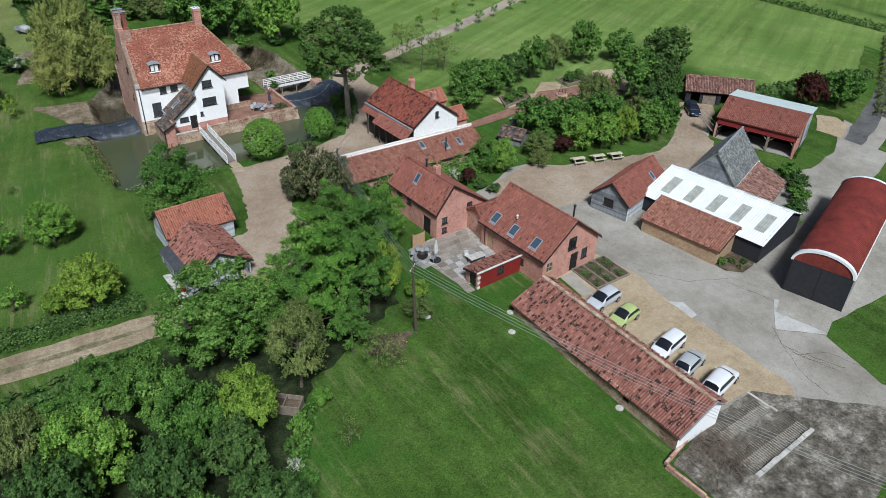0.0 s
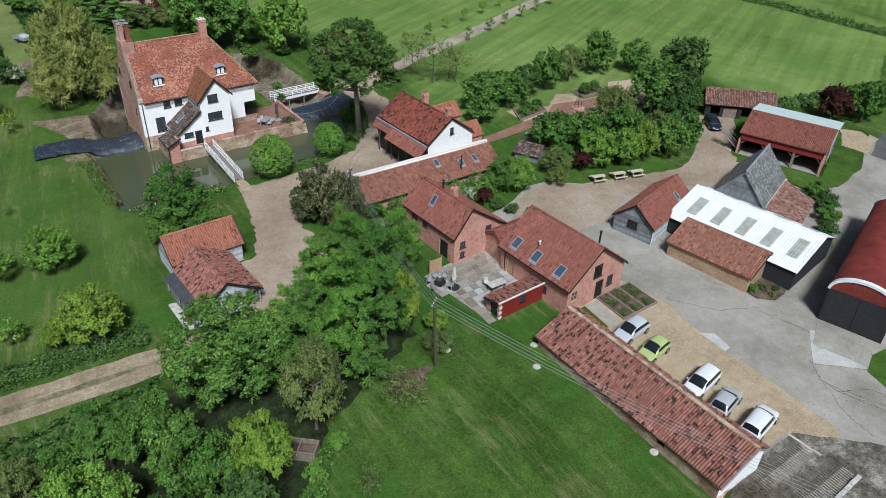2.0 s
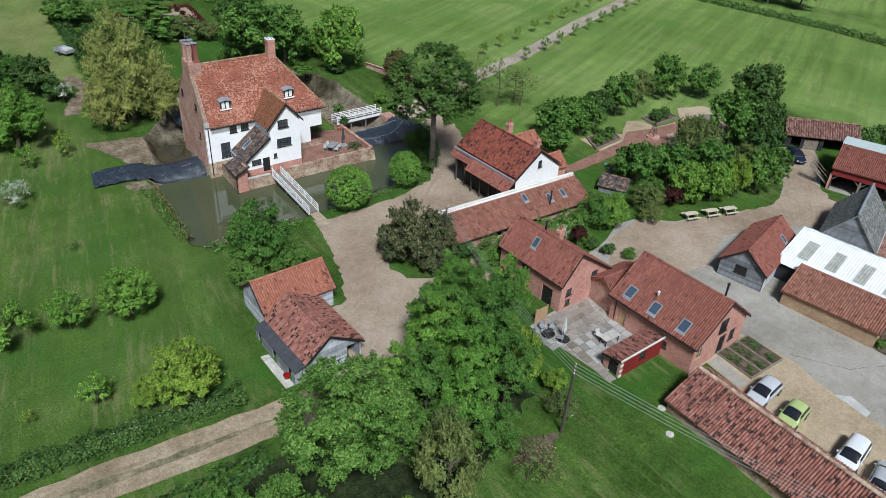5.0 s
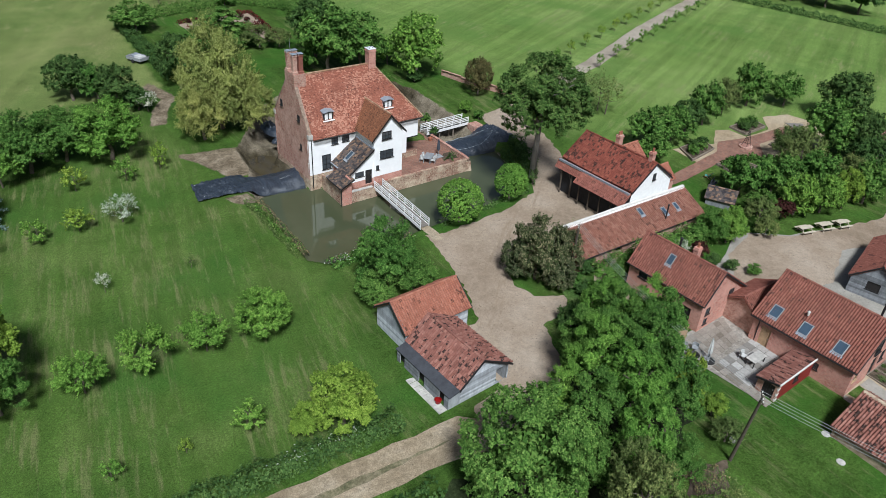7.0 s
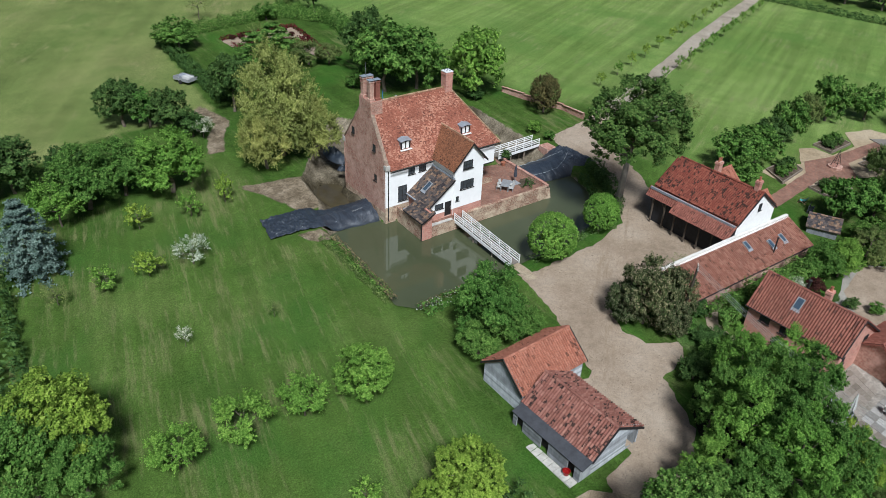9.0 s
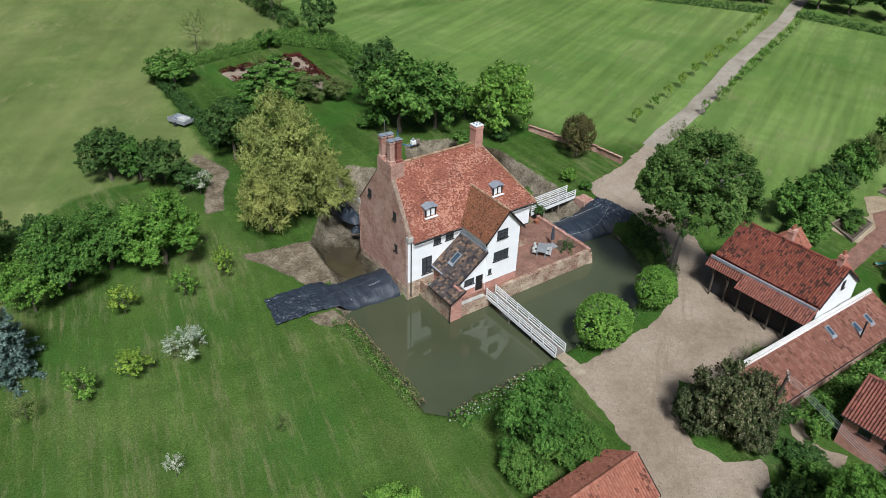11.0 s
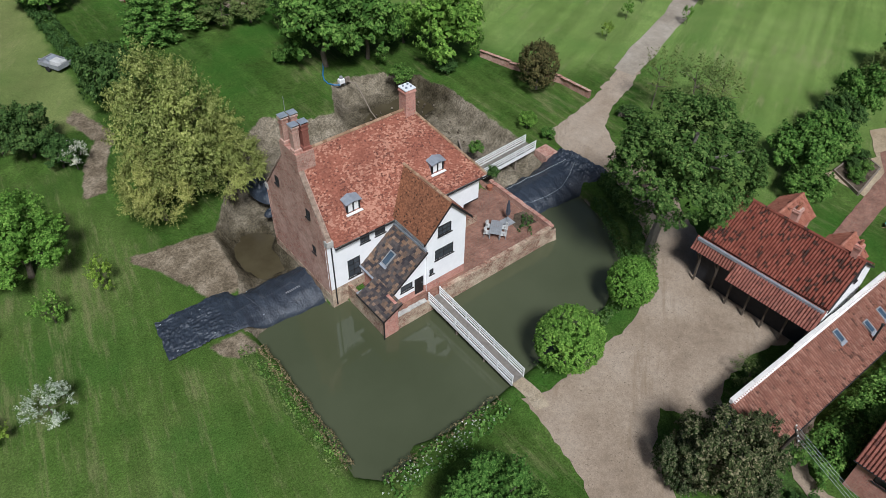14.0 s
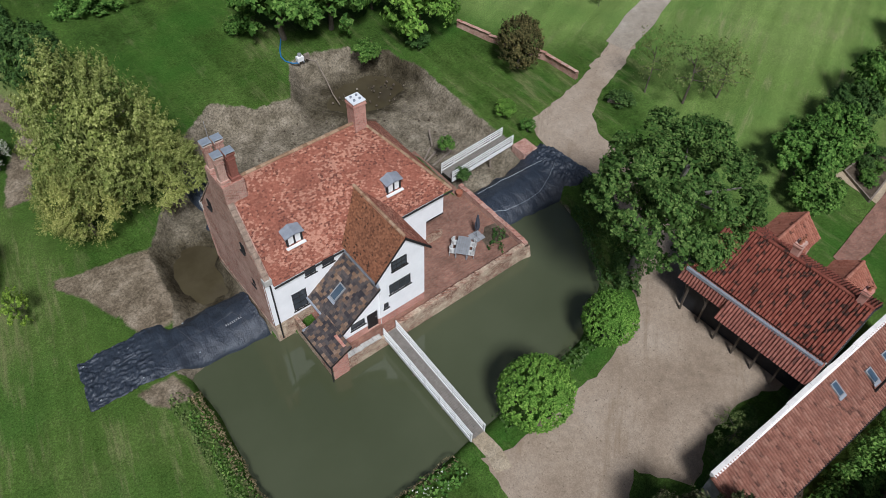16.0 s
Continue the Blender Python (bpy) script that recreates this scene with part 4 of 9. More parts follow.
def tree(kind, x, y, r, hc, rz=None, label="", name="tree", squash=0.9, lean=(0, 0), category="tree"):
    """A tree whose crown of radius r has its middle hc above the ground."""
    if y > 118 or x > 62:
        kind = {"mid": "far", "bright": "far_bright"}.get(kind, kind)
    if kind == "dark" and (y > 140 or x > 105):
        kind = "far_dark"
    tall = kind in ("mid", "bright") and rz is not None and rz > 1.45 * r
    kind += "_tall" if tall else ""
    i = count[kind] = count.get(kind, -1) + 1
    rnd = random.Random(int(x * 31 + y * 17))
    e = thing(name, label, category, x, y)
    c = new("crown", CROWNS[kind][i % len(CROWNS[kind])])
    c.parent = e
    rz = min(r * squash, hc) if rz is None else rz / 1.8 if tall else rz
    c.matrix_basis = Matrix.LocRotScale((lean[0], lean[1], hc), Euler((0, 0, rnd.uniform(0, 6.28))), (r * rnd.uniform(0.93, 1.07), r * rnd.uniform(0.93, 1.07), rz))
    t = new("trunk", OAK_TRUNK if kind == "oak" else THIN_TRUNK if kind in ("sparse", "bare", "blossom", "orchard", "sapling") else TRUNKS[i % 3])
    t.parent = e
    sz = hc / 1.55
    shear = Matrix.Identity(4)
    shear[0][2], shear[1][2] = lean[0] / max(hc, 0.1), lean[1] / max(hc, 0.1)
    t.matrix_basis = Matrix.LocRotScale((lean[0], lean[1], hc), None, (r * 0.85, r * 0.85, sz))
    if lean != (0, 0):
        t.matrix_basis = Matrix.Translation((0, 0, 0)) @ shear @ Matrix.LocRotScale((0, 0, hc), None, (r * 0.85, r * 0.85, sz))
    return e


def hedge(a, b, w, h, mat="leaf_dark", density=30, seed=5, name="hedge", label="", leaf=0.16, category="hedge"):
    """A hedge from a to b: leaves over a rounded bank with an uneven top."""
    a, b = Vector((*a, 0)), Vector((*b, 0))
    L = (b - a).length
    n = int(density * L * (w + 2 * h) * 0.55)
    rng = np.random.default_rng(seed + abs(int(a.x * 7 + a.y)))
    s = rng.uniform(0, L, n)
    t = rng.uniform(-0.15, math.pi + 0.15, n)
    wob = 1 + 0.16 * np.sin(s * 1.7 + seed) + 0.1 * np.sin(s * 4.1) + rng.normal(0, 0.07, n)
    rr = rng.uniform(0.75, 1.0, n) * wob
    cx, cz = np.sign(np.cos(t)) * np.abs(np.cos(t)) ** 0.6 * w / 2 * rr, np.maximum(0.02, np.abs(np.sin(t)) ** 0.6 * h * rr)
    d = (b - a) / L
    px = a.x + d.x * s - d.y * cx
    py = a.y + d.y * s + d.x * cx
    base = 0.03 * (py - 40) + 0.006 * (px - 40)
    p = np.stack([px, py, base + cz], 1)
    nrm = np.stack([-d.y * np.cos(t), d.x * np.cos(t), np.sin(t) + 0.3], 1)
    me = leaf_mesh(name, p, nrm, rng.uniform(0.6, 1.3, n) * leaf, mat, seed)
    ob = new(name, me)
    return tagged(ob, label, category)


# ---- ground, moat and roads ----
WEST_BANK = [(13.5, 99.0), (13.8, 95.3), (13.3, 88.6), (13.0, 84.2), (14.6, 82.6), (16.9, 82.3), (17.5, 83.6), (20.5, 82.9), (23.2, 82.8), (26.4, 83.1), (34.4, 83.6), (38.5, 84.2), (41.4, 85.5), (44.8, 87.8), (46.7, 91.4), (47.8, 95.0)]
MOAT_OUT = [(15.8, 105.0), (13.4, 100.6)] + WEST_BANK + [(48.4, 100.0), (47.9, 106.6), (47.9, 110.0), (48.2, 116.7), (47.2, 121.6), (44.0, 124.6), (41.0, 125.8), (38.2, 125.8), (35.4, 120.8), (31.6, 121.4), (28.4, 124.6), (24.0, 121.5), (20.6, 116.5), (16.4, 111.0)]
ISLAND = [(20.6, 98.6), (22.2, 98.4), (22.2, 93.3), (40.4, 93.3), (40.6, 107.0), (39.0, 110.5), (33.0, 112.0), (24.0, 110.5), (20.6, 108.0)]
POOLS = [(18.6, 108.2, 2.2, 2.8), (43.2, 119.6, 4.2, 2.4)]
BARE = [[(10.6, 109.2), (8.4, 112.9), (13.0, 112.0), (17.0, 111.4), (17.0, 107.0), (16.2, 104.4), (12.6, 103.2), (11.8, 106.0)], [(10.0, 99.8), (11.4, 97.3), (13.4, 97.1), (12.8, 99.6)], [(11.0, 138.2), (12.6, 131.0), (10.0, 127.0), (8.6, 122.6), (10.8, 122.2), (12.2, 126.6), (14.8, 130.8), (13.2, 138.0)]]
MEADOW = [(60, 125), (57, 121), (61, 112), (72.8, 108.4), (66, 102), (62, 97), (59, 90), (60, 82), (70, 82), (110, 78), (108, 62), (135, 50), (170, 62), (175, 100), (148, 140), (120, 180), (50, 182), (49, 165), (56, 140)]
FAR_FIELD = [(175, 60), (900, 60), (900, 900), (46, 900), (48, 184), (120, 184), (150, 142), (178, 100)]
ORCHARD = [(-60, 62), (10, 61), (13, 72), (13, 98), (11, 108), (9, 127), (-14, 128), (-60, 120)]
DRY_FIELD = [(14, 134), (16, 168), (40, 174), (47, 182), (46, 260), (-120, 260), (-120, 118), (-14, 128), (-2, 134)]
WATER_Z, POOL_Z = 0.55, 0.12


def edge_distance(pts, X, Y):
    """Signed distance to a closed outline, positive inside."""
    best = np.full(X.shape, 1e9)
    inside = np.zeros(X.shape, bool)
    for (x0, y0), (x1, y1) in zip(pts, pts[1:] + pts[:1]):
        dx, dy = x1 - x0, y1 - y0
        t = np.clip(((X - x0) * dx + (Y - y0) * dy) / (dx * dx + dy * dy + 1e-9), 0, 1)
        best = np.minimum(best, np.hypot(X - x0 - t * dx, Y - y0 - t * dy))
        hit = ((y0 > Y) != (y1 > Y)) & (X < (x1 - x0) * (Y - y0) / (y1 - y0 + 1e-12) + x0)
        inside ^= hit
    return np.where(inside, best, -best)


def ground_sheet():
    xs = np.unique(np.concatenate([[-2500, -1200, -600, -300, -150, -80], np.arange(-50, 2, 3.0), np.arange(2, 58, 0.45), np.arange(58, 180, 4.0), [220, 320, 600, 1200, 2500]]))
    ys = np.unique(np.concatenate([[-2500, -1200, -600, -300, -150, -60], np.arange(-30, 78, 4.0), np.arange(78, 133, 0.45), np.arange(133, 240, 3.0), [320, 600, 1200, 2500]]))
    X, Y = np.meshgrid(xs, ys)
    base = 0.03 * (np.clip(Y, -150, 320) - 40) + 0.006 * (np.clip(X, -150, 320) - 40)
    rough = 0.05 * np.sin(X * 1.3 + 0.4 * Y) * np.sin(Y * 0.9) + 0.05 * np.sin(X * 3.1) * np.sin(Y * 2.7 + X)
    d = np.minimum(edge_distance(MOAT_OUT, X, Y), -edge_distance(ISLAND, X, Y))
    s = np.clip((d + 0.5) / 1.6, 0, 1)
    s = s * s * (3 - 2 * s)
    wet = ((Y < 99.5) & (X < 30)) | ((Y < 96.5) & (X >= 30))
    silt = 0.16 * np.sin(X * 0.9 + 1.3 * np.sin(Y * 0.55)) * np.sin(Y * 1.1 + 1.1 * np.sin(X * 0.6)) + 0.09 * np.sin(X * 2.3 + Y * 1.7) * np.sin(Y * 2.9 - X * 1.1)
    bed = np.where(wet, -0.6, 0.38 + rough * 2.4 + silt)
    for px, py, rx, ry in POOLS:
        q = np.clip(1.3 - np.hypot((X - px) / rx, (Y - py) / ry), 0, 1)
        bed = np.where(wet, bed, bed - q * 1.3)
    near = (np.abs(X - 30) < 60) & (np.abs(Y - 105) < 60)
    H = base * (1 - s) + bed * s + np.where(near & (d > -2), rough * 0.6, 0)
    nx, ny = len(xs), len(ys)
    v = np.stack([X, Y, H], 2).reshape(-1, 3)
    i = np.arange(nx * ny).reshape(ny, nx)
    f = np.stack([i[:-1, :-1], i[:-1, 1:], i[1:, 1:], i[1:, :-1]], 2).reshape(-1, 4)
    me = bpy.data.meshes.new("ground")
    me.from_pydata(v.tolist(), [], f.tolist())
    me.materials.append(M["ground"])
    dry = np.where(wet, d - 0.3, d + 0.35)
    bare = np.maximum.reduce([edge_distance(o, X, Y) for o in BARE])
    pool_gap = np.minimum.reduce([np.hypot((X - px) / rx, (Y - py) / ry) for px, py, rx, ry in POOLS])
    for name, val in (("damp", 1.45 - 0.55 * pool_gap), ("mud", 0.5 + dry * 0.9), ("bare", 0.5 + bare * 0.8), ("meadow", 0.5 + np.maximum(edge_distance(MEADOW, X, Y), edge_distance(FAR_FIELD, X, Y)) / 8), ("orchard", 0.5 + edge_distance(ORCHARD, X, Y) / 6), ("dry", 0.5 + edge_distance(DRY_FIELD, X, Y) / 3)):
        at = me.attributes.new(name, "FLOAT", "POINT")
        at.data.foreach_set("value", np.clip(val, 0, 1).astype(np.float32).ravel())
    me.polygons.foreach_set("use_smooth", [True] * len(f))
    me.update()
    return tagged(new("ground", me), "mown green lawn with a muddy drained moat bed", "ground", kind="structure")


ground_sheet()
# the water lies between the two dams
g = Geo()
wet_out = [(12.4, 100.2)] + WEST_BANK + [(47.9, 96.6), (40.2, 97.4), (40.2, 93.6), (22.4, 93.6), (22.4, 98.6), (20.8, 98.8), (20.6, 101.0)]
bm = bmesh.new()
f = bm.faces.new([bm.verts.new((x, y, WATER_Z)) for x, y in [(x + (0.6 if x > 30 else -0.6 if x < 15 else 0), y - (0.7 if y < 90 else 0)) for x, y in wet_out]])
bmesh.ops.triangulate(bm, faces=[f])
me = bpy.data.meshes.new("water")
bm.to_mesh(me)
bm.free()
me.materials.append(M["water"])
tagged(new("water", me), "still murky olive water in the house moat", "water", kind="structure")
for px, py, rx, ry in POOLS:
    g = Geo()
    g.v = [(px + rx * 1.2 * math.cos(t * 0.26), py + ry * 1.2 * math.sin(t * 0.26), POOL_Z) for t in range(24)]
    g.f = [tuple(range(24))]
    tagged(g.put("water", "pool"), "shallow brown pool left in the drained moat", "water", kind="structure")

# gravel court, drive and roads
patch("road", [(26.2, 81.6), (27.3, 80.9), (31.2, 81.1), (36, 81.2), (39.5, 81.8), (43.2, 82.9), (47.3, 87.8), (50.2, 92.0), (51.6, 96.0), (50.6, 101.0), (51.4, 104.6), (55.4, 105.2), (59.6, 106.0), (65.2, 107.9), (70.6, 110.4), (71.6, 107.8), (65.1, 105.0), (60.6, 103.6), (57.4, 101.6), (55.6, 98.6), (56.0, 95.0), (54.6, 91.0), (52.0, 86.0), (49.0, 80.0), (49.0, 71.4), (44.2, 73.4), (39.5, 73.3), (36.0, 71.5), (33.5, 74.8), (30.2, 72.5), (28.9, 69.5), (29.5, 67.0), (32.5, 65.2), (30.6, 63.6), (27.3, 63.2), (26.2, 60.8), (24.9, 57.7), (20.5, 54.4), (13.4, 54.0), (15.2, 58.4), (18.8, 59.0), (19.8, 66.6), (22.3, 66.8), (24.3, 72.2), (25.6, 77.7)], "gravel", 0.04, "compacted pinkish gravel forecourt and drive", "gravel drive", 0.2, 0.55)
patch("road", [(68.0, 106.6), (67.4, 109.2), (70.2, 110.4), (83.9, 114.9), (111.5, 126.1), (139.8, 136.0), (163.5, 146.0), (185, 158), (186.4, 155.2), (164.8, 143.2), (140.8, 133.3), (112.5, 123.4), (84.7, 112.0), (71.4, 107.4)], "avenue", 0.05, "pale straight gravel avenue through the meadow", "track", 0.15, 2.5)
patch("road", [(13.5, 58.2), (9.3, 58.4), (2.5, 58.9), (-3.3, 59.2), (-30, 60.2), (-60, 61), (-60, 57.6), (-30, 56.6), (-3.8, 55.9), (4.0, 55.2), (8.4, 54.9), (13.4, 54.1), (16, 56)], "track", 0.05, "pale dirt farm track with two wheel ruts", "track", 0.15, 1.5)
patch("road", [(12.0, 56.5), (4, 57.2), (-3.4, 57.8), (-30, 58.8), (-30, 58.0), (-3.4, 57.1), (4, 56.6)], "track_verge", 0.06, "grassy strip between the wheel ruts of a track", "track", 0.12, 1.0)
patch("road", [(46.0, 60.0), (53.5, 61.5), (57, 63.4), (59.6, 63.0), (63.6, 60.2), (71.4, 57.8), (77, 55.6), (80.3, 56.7), (84, 58.5), (88.6, 61.8), (92.0, 63.5), (94.5, 62), (92.5, 58), (87, 55), (86.1, 53), (87.7, 43.0), (92.6, 41.9), (100, 43.2), (108.4, 47.0), (120, 52), (134, 58), (140, 55), (120, 44), (106.7, 40.2), (106, 20), (95, 8), (63.2, 14.0), (57.5, 12.6), (52, 10), (44, 10), (41, 19), (43.5, 42), (52, 45), (52, 54), (48, 55)], "concrete", 0.04, "pale cracked concrete farmyard", "farmyard", 0.15, 2.0)
patch("road", [(44.0, 42.2), (43.2, 21.2), (49.2, 21.0), (51.6, 18.0), (52.9, 19.6), (52.9, 24.7), (52.8, 32.6), (53.6, 38.0), (52.6, 43.2)], "gravel_gold", 0.06, "golden gravel car park beside a low barn", "gravel", 0.12, 1.0)
patch("road", [(53.0, 53.6), (59.0, 52.0), (66, 55), (73, 52.5), (80, 56.0), (72, 57.6), (63.6, 60.0), (59.6, 62.8), (53.5, 61.3), (49, 57)], "gravel", 0.06, "pale gravel yard beside picnic tables", "gravel", 0.2, 1.0)
patch("ground", [(86.5, 53.5), (88, 43.6), (92.6, 42.2), (99, 43.5), (107, 46.6), (103, 49), (93, 44.6), (88, 54.4)], "grass", 0.07, "mown grass verge round the cart lodge", "grass", 0.1, 1)
patch("ground", [(61.7, 21.3), (64.2, 22.2), (112, 19), (150, 40), (108, 38.5), (90, 34), (90, 5), (64, 8), (60, 15)], "grass", 0.08, "green grass beside the barn", "grass", 0.1, 2)
patch("pavement", [(43.6, 20.9), (49.1, 20.9), (57.5, 13.2), (55.7, 12.0), (50.3, 9.4), (44.0, 8.0), (37.5, 8.0), (37.2, 19.4)], "concrete_old", 0.09, "old stained grooved concrete slab", "concrete slab", 0.12, 1)

# ---- buildings, first form ----
def gabled(name, label, category, x0, x1, y0, y1, ridge_axis, eave, ridge, wall_mat, roof_mat, zb=None, rz=0, over=0.25, rpos=0.5, kind="pantile", tw=0.24, th=0.36, eave2=None, thing_=None, holes=None, missing=0.0, thick=0.3, base=0.6, gable_mat=None, boarding=None, sag=0.06):
    """A house or barn over the rectangle; heights above its ground. Local x runs across the ridge, y along it."""
    cx, cy = (x0 + x1) / 2, (y0 + y1) / 2
    W, L = x1 - x0, y1 - y0
    turn = rz
    if ridge_axis == "x":
        W, L = L, W
        turn = rz - 90
    e = thing_ or thing(name, label, category, cx, cy, gz(cx, cy) if zb is None else zb, turn)
    w, l = W / 2, L / 2
    e2 = eave if eave2 is None else eave2
    xr = -w + W * rpos
    holes = holes or {}
    corners = {"s": ((-w, -l), (w, -l)), "e": ((w, -l), (w, l)), "n": ((w, l), (-w, l)), "w": ((-w, l), (-w, -l))}
    low = min(eave, e2)
    for side, (a, b) in corners.items():
        top = {"s": low, "n": low, "e": e2, "w": eave}[side]
        gb = None
        if side in "sn":
            gb = (xr + w if side == "s" else w - xr, ridge - 0.05)
        wall(e, a, b, -base, top, wall_mat[side] if isinstance(wall_mat, dict) else wall_mat, [h[:4] for h in holes.get(side, ())], thick, gb)
        if side in "sn" and abs(eave - e2) > 0.02:
            hi_left = (eave > e2) == (side == "s")
            g = Geo()
            s = -1 if side == "s" else 1
            xa, xb = (-w, xr) if eave > e2 else (w, xr)
            za = max(eave, e2)
            pts = [(xa, s * l, low), (xr, s * l, ridge - 0.05), (xa, s * l, za)]
            g.quad(*pts).quad(*[(p[0], p[1] - s * thick, p[2]) for p in reversed(pts)])
            g.put("wall", wall_mat[side] if isinstance(wall_mat, dict) else wall_mat, e)
        if boarding and side in boarding:
            boards(e, a, b, 0.1, top, boarding[side], 0.2, gb, [h[:4] for h in holes.get(side, ())])
    sl = (ridge - eave) / (xr + w)
    sr = (ridge - e2) / (w - xr)
    A, B = (-w - over, l + over, eave - sl * over + 0.1), (-w - over, -l - over, eave - sl * over + 0.1)
    C, D = (xr, -l - over, ridge + 0.1), (xr, l + over, ridge + 0.1)
    roof_slope(e, A, B, C, D, roof_mat, kind, tw, th, seed=int(cx * 13), missing=missing, sag=sag)
    A2, B2 = (w + over, -l - over, e2 - sr * over + 0.1), (w + over, l + over, e2 - sr * over + 0.1)
    roof_slope(e, A2, B2, (xr, l + over, ridge + 0.1), (xr, -l - over, ridge + 0.1), roof_mat, kind, tw, th, seed=int(cx * 13) + 1, missing=missing, sag=sag)
    ridge_tiles(e, (xr, -l - over, ridge + 0.12), (xr, l + over, ridge + 0.12), roof_mat)
    return e, dict(w=w, l=l, xr=xr, west=(A, B, C, D), east=(A2, B2, (xr, l + over, ridge + 0.1), (xr, -l - over, ridge + 0.1)), corners=corners)


# ---- the moated house ----
def coping(parent, a, b, w, h, mat="stone", seg=0.6, name="coping", seed=1):
    """Stones laid end to end along a wall top."""
    a, b = Vector(a), Vector(b)
    d = (b - a).normalized()
    side = Vector((-d.y, d.x, 0)).normalized()
    up = d.cross(side)
    up = up if up.z > 0 else -up
    n = max(1, round((b - a).length / seg))
    rnd = random.Random(seed)
    g = Geo()
    for i in range(n):
        p = lerp(a, b, i / n)
        L = (b - a).length / n - 0.02
        j = rnd.uniform(-0.03, 0.03)
        hh = h * rnd.uniform(0.8, 1.2)
        m = Matrix(((d.x, side.x, up.x, p.x), (d.y, side.y, up.y, p.y), (d.z, side.z, up.z, p.z), (0, 0, 0, 1)))
        g.box(0, -w / 2 + j, 0, L, w / 2 + j, hh, m, 0.02)
    ob = g.put(name, mat, parent)
    ob["kind"] = "stuff"
    return ob


def dormer(parent, x, y, z, w=1.25, h=1.0):
    """A lead-topped dormer whose front foot stands at y, z on the south slope."""
    back = y + h / 1.56 + 0.35
    t = z + h
    d = Geo().box(x - w / 2, y - 0.02, z - 0.1, x + w / 2, y + 0.06, z).put("dormer", "lead", parent, "lead-covered dormer with a white window")
    for sx in (-1, 1):
        xa = x + sx * w / 2
        Geo().quad((xa, y, z - 0.1), (xa, y, t), (xa, back, t + 0.1), (xa, back, t - 0.4)).put("cheek", "lead", d)
    r = Geo()
    m = 0.12
    prism_slab(r, [(x - w / 2 - m, y - 0.2, t - 0.02), (x, y - 0.2, t + 0.12), (x, back, t + 0.28), (x - w / 2 - m, back, t + 0.12)], 0.06)
    prism_slab(r, [(x, y - 0.2, t + 0.12), (x + w / 2 + m, y - 0.2, t - 0.02), (x + w / 2 + m, back, t + 0.12), (x, back, t + 0.28)], 0.06)
    r.put("roof", "lead", d)
    f = Geo()
    f.box(x - w / 2, y - 0.03, z, x - w / 2 + 0.14, y + 0.08, t - 0.03).box(x + w / 2 - 0.14, y - 0.03, z, x + w / 2, y + 0.08, t - 0.03).box(x - 0.06, y - 0.03, z, x + 0.06, y + 0.08, t - 0.03).box(x - w / 2 + 0.14, y - 0.03, t - 0.15, x + w / 2 - 0.14, y + 0.08, t - 0.03)
    f.put("frame", "timber_black", d)
    Geo().box(x - w / 2 + 0.1, y + 0.02, z + 0.05, x - 0.03, y + 0.05, t - 0.1).box(x + 0.03, y + 0.02, z + 0.05, x + w / 2 - 0.1, y + 0.05, t - 0.1).put("pane", "white_paint", d, "white blind behind the pane")
    Geo().box(x - w / 2 - 0.12, y - 0.28, z - 0.1, x + w / 2 + 0.12, y - 0.02, z - 0.02, None, 0.01).put("sill", "white_paint", d)


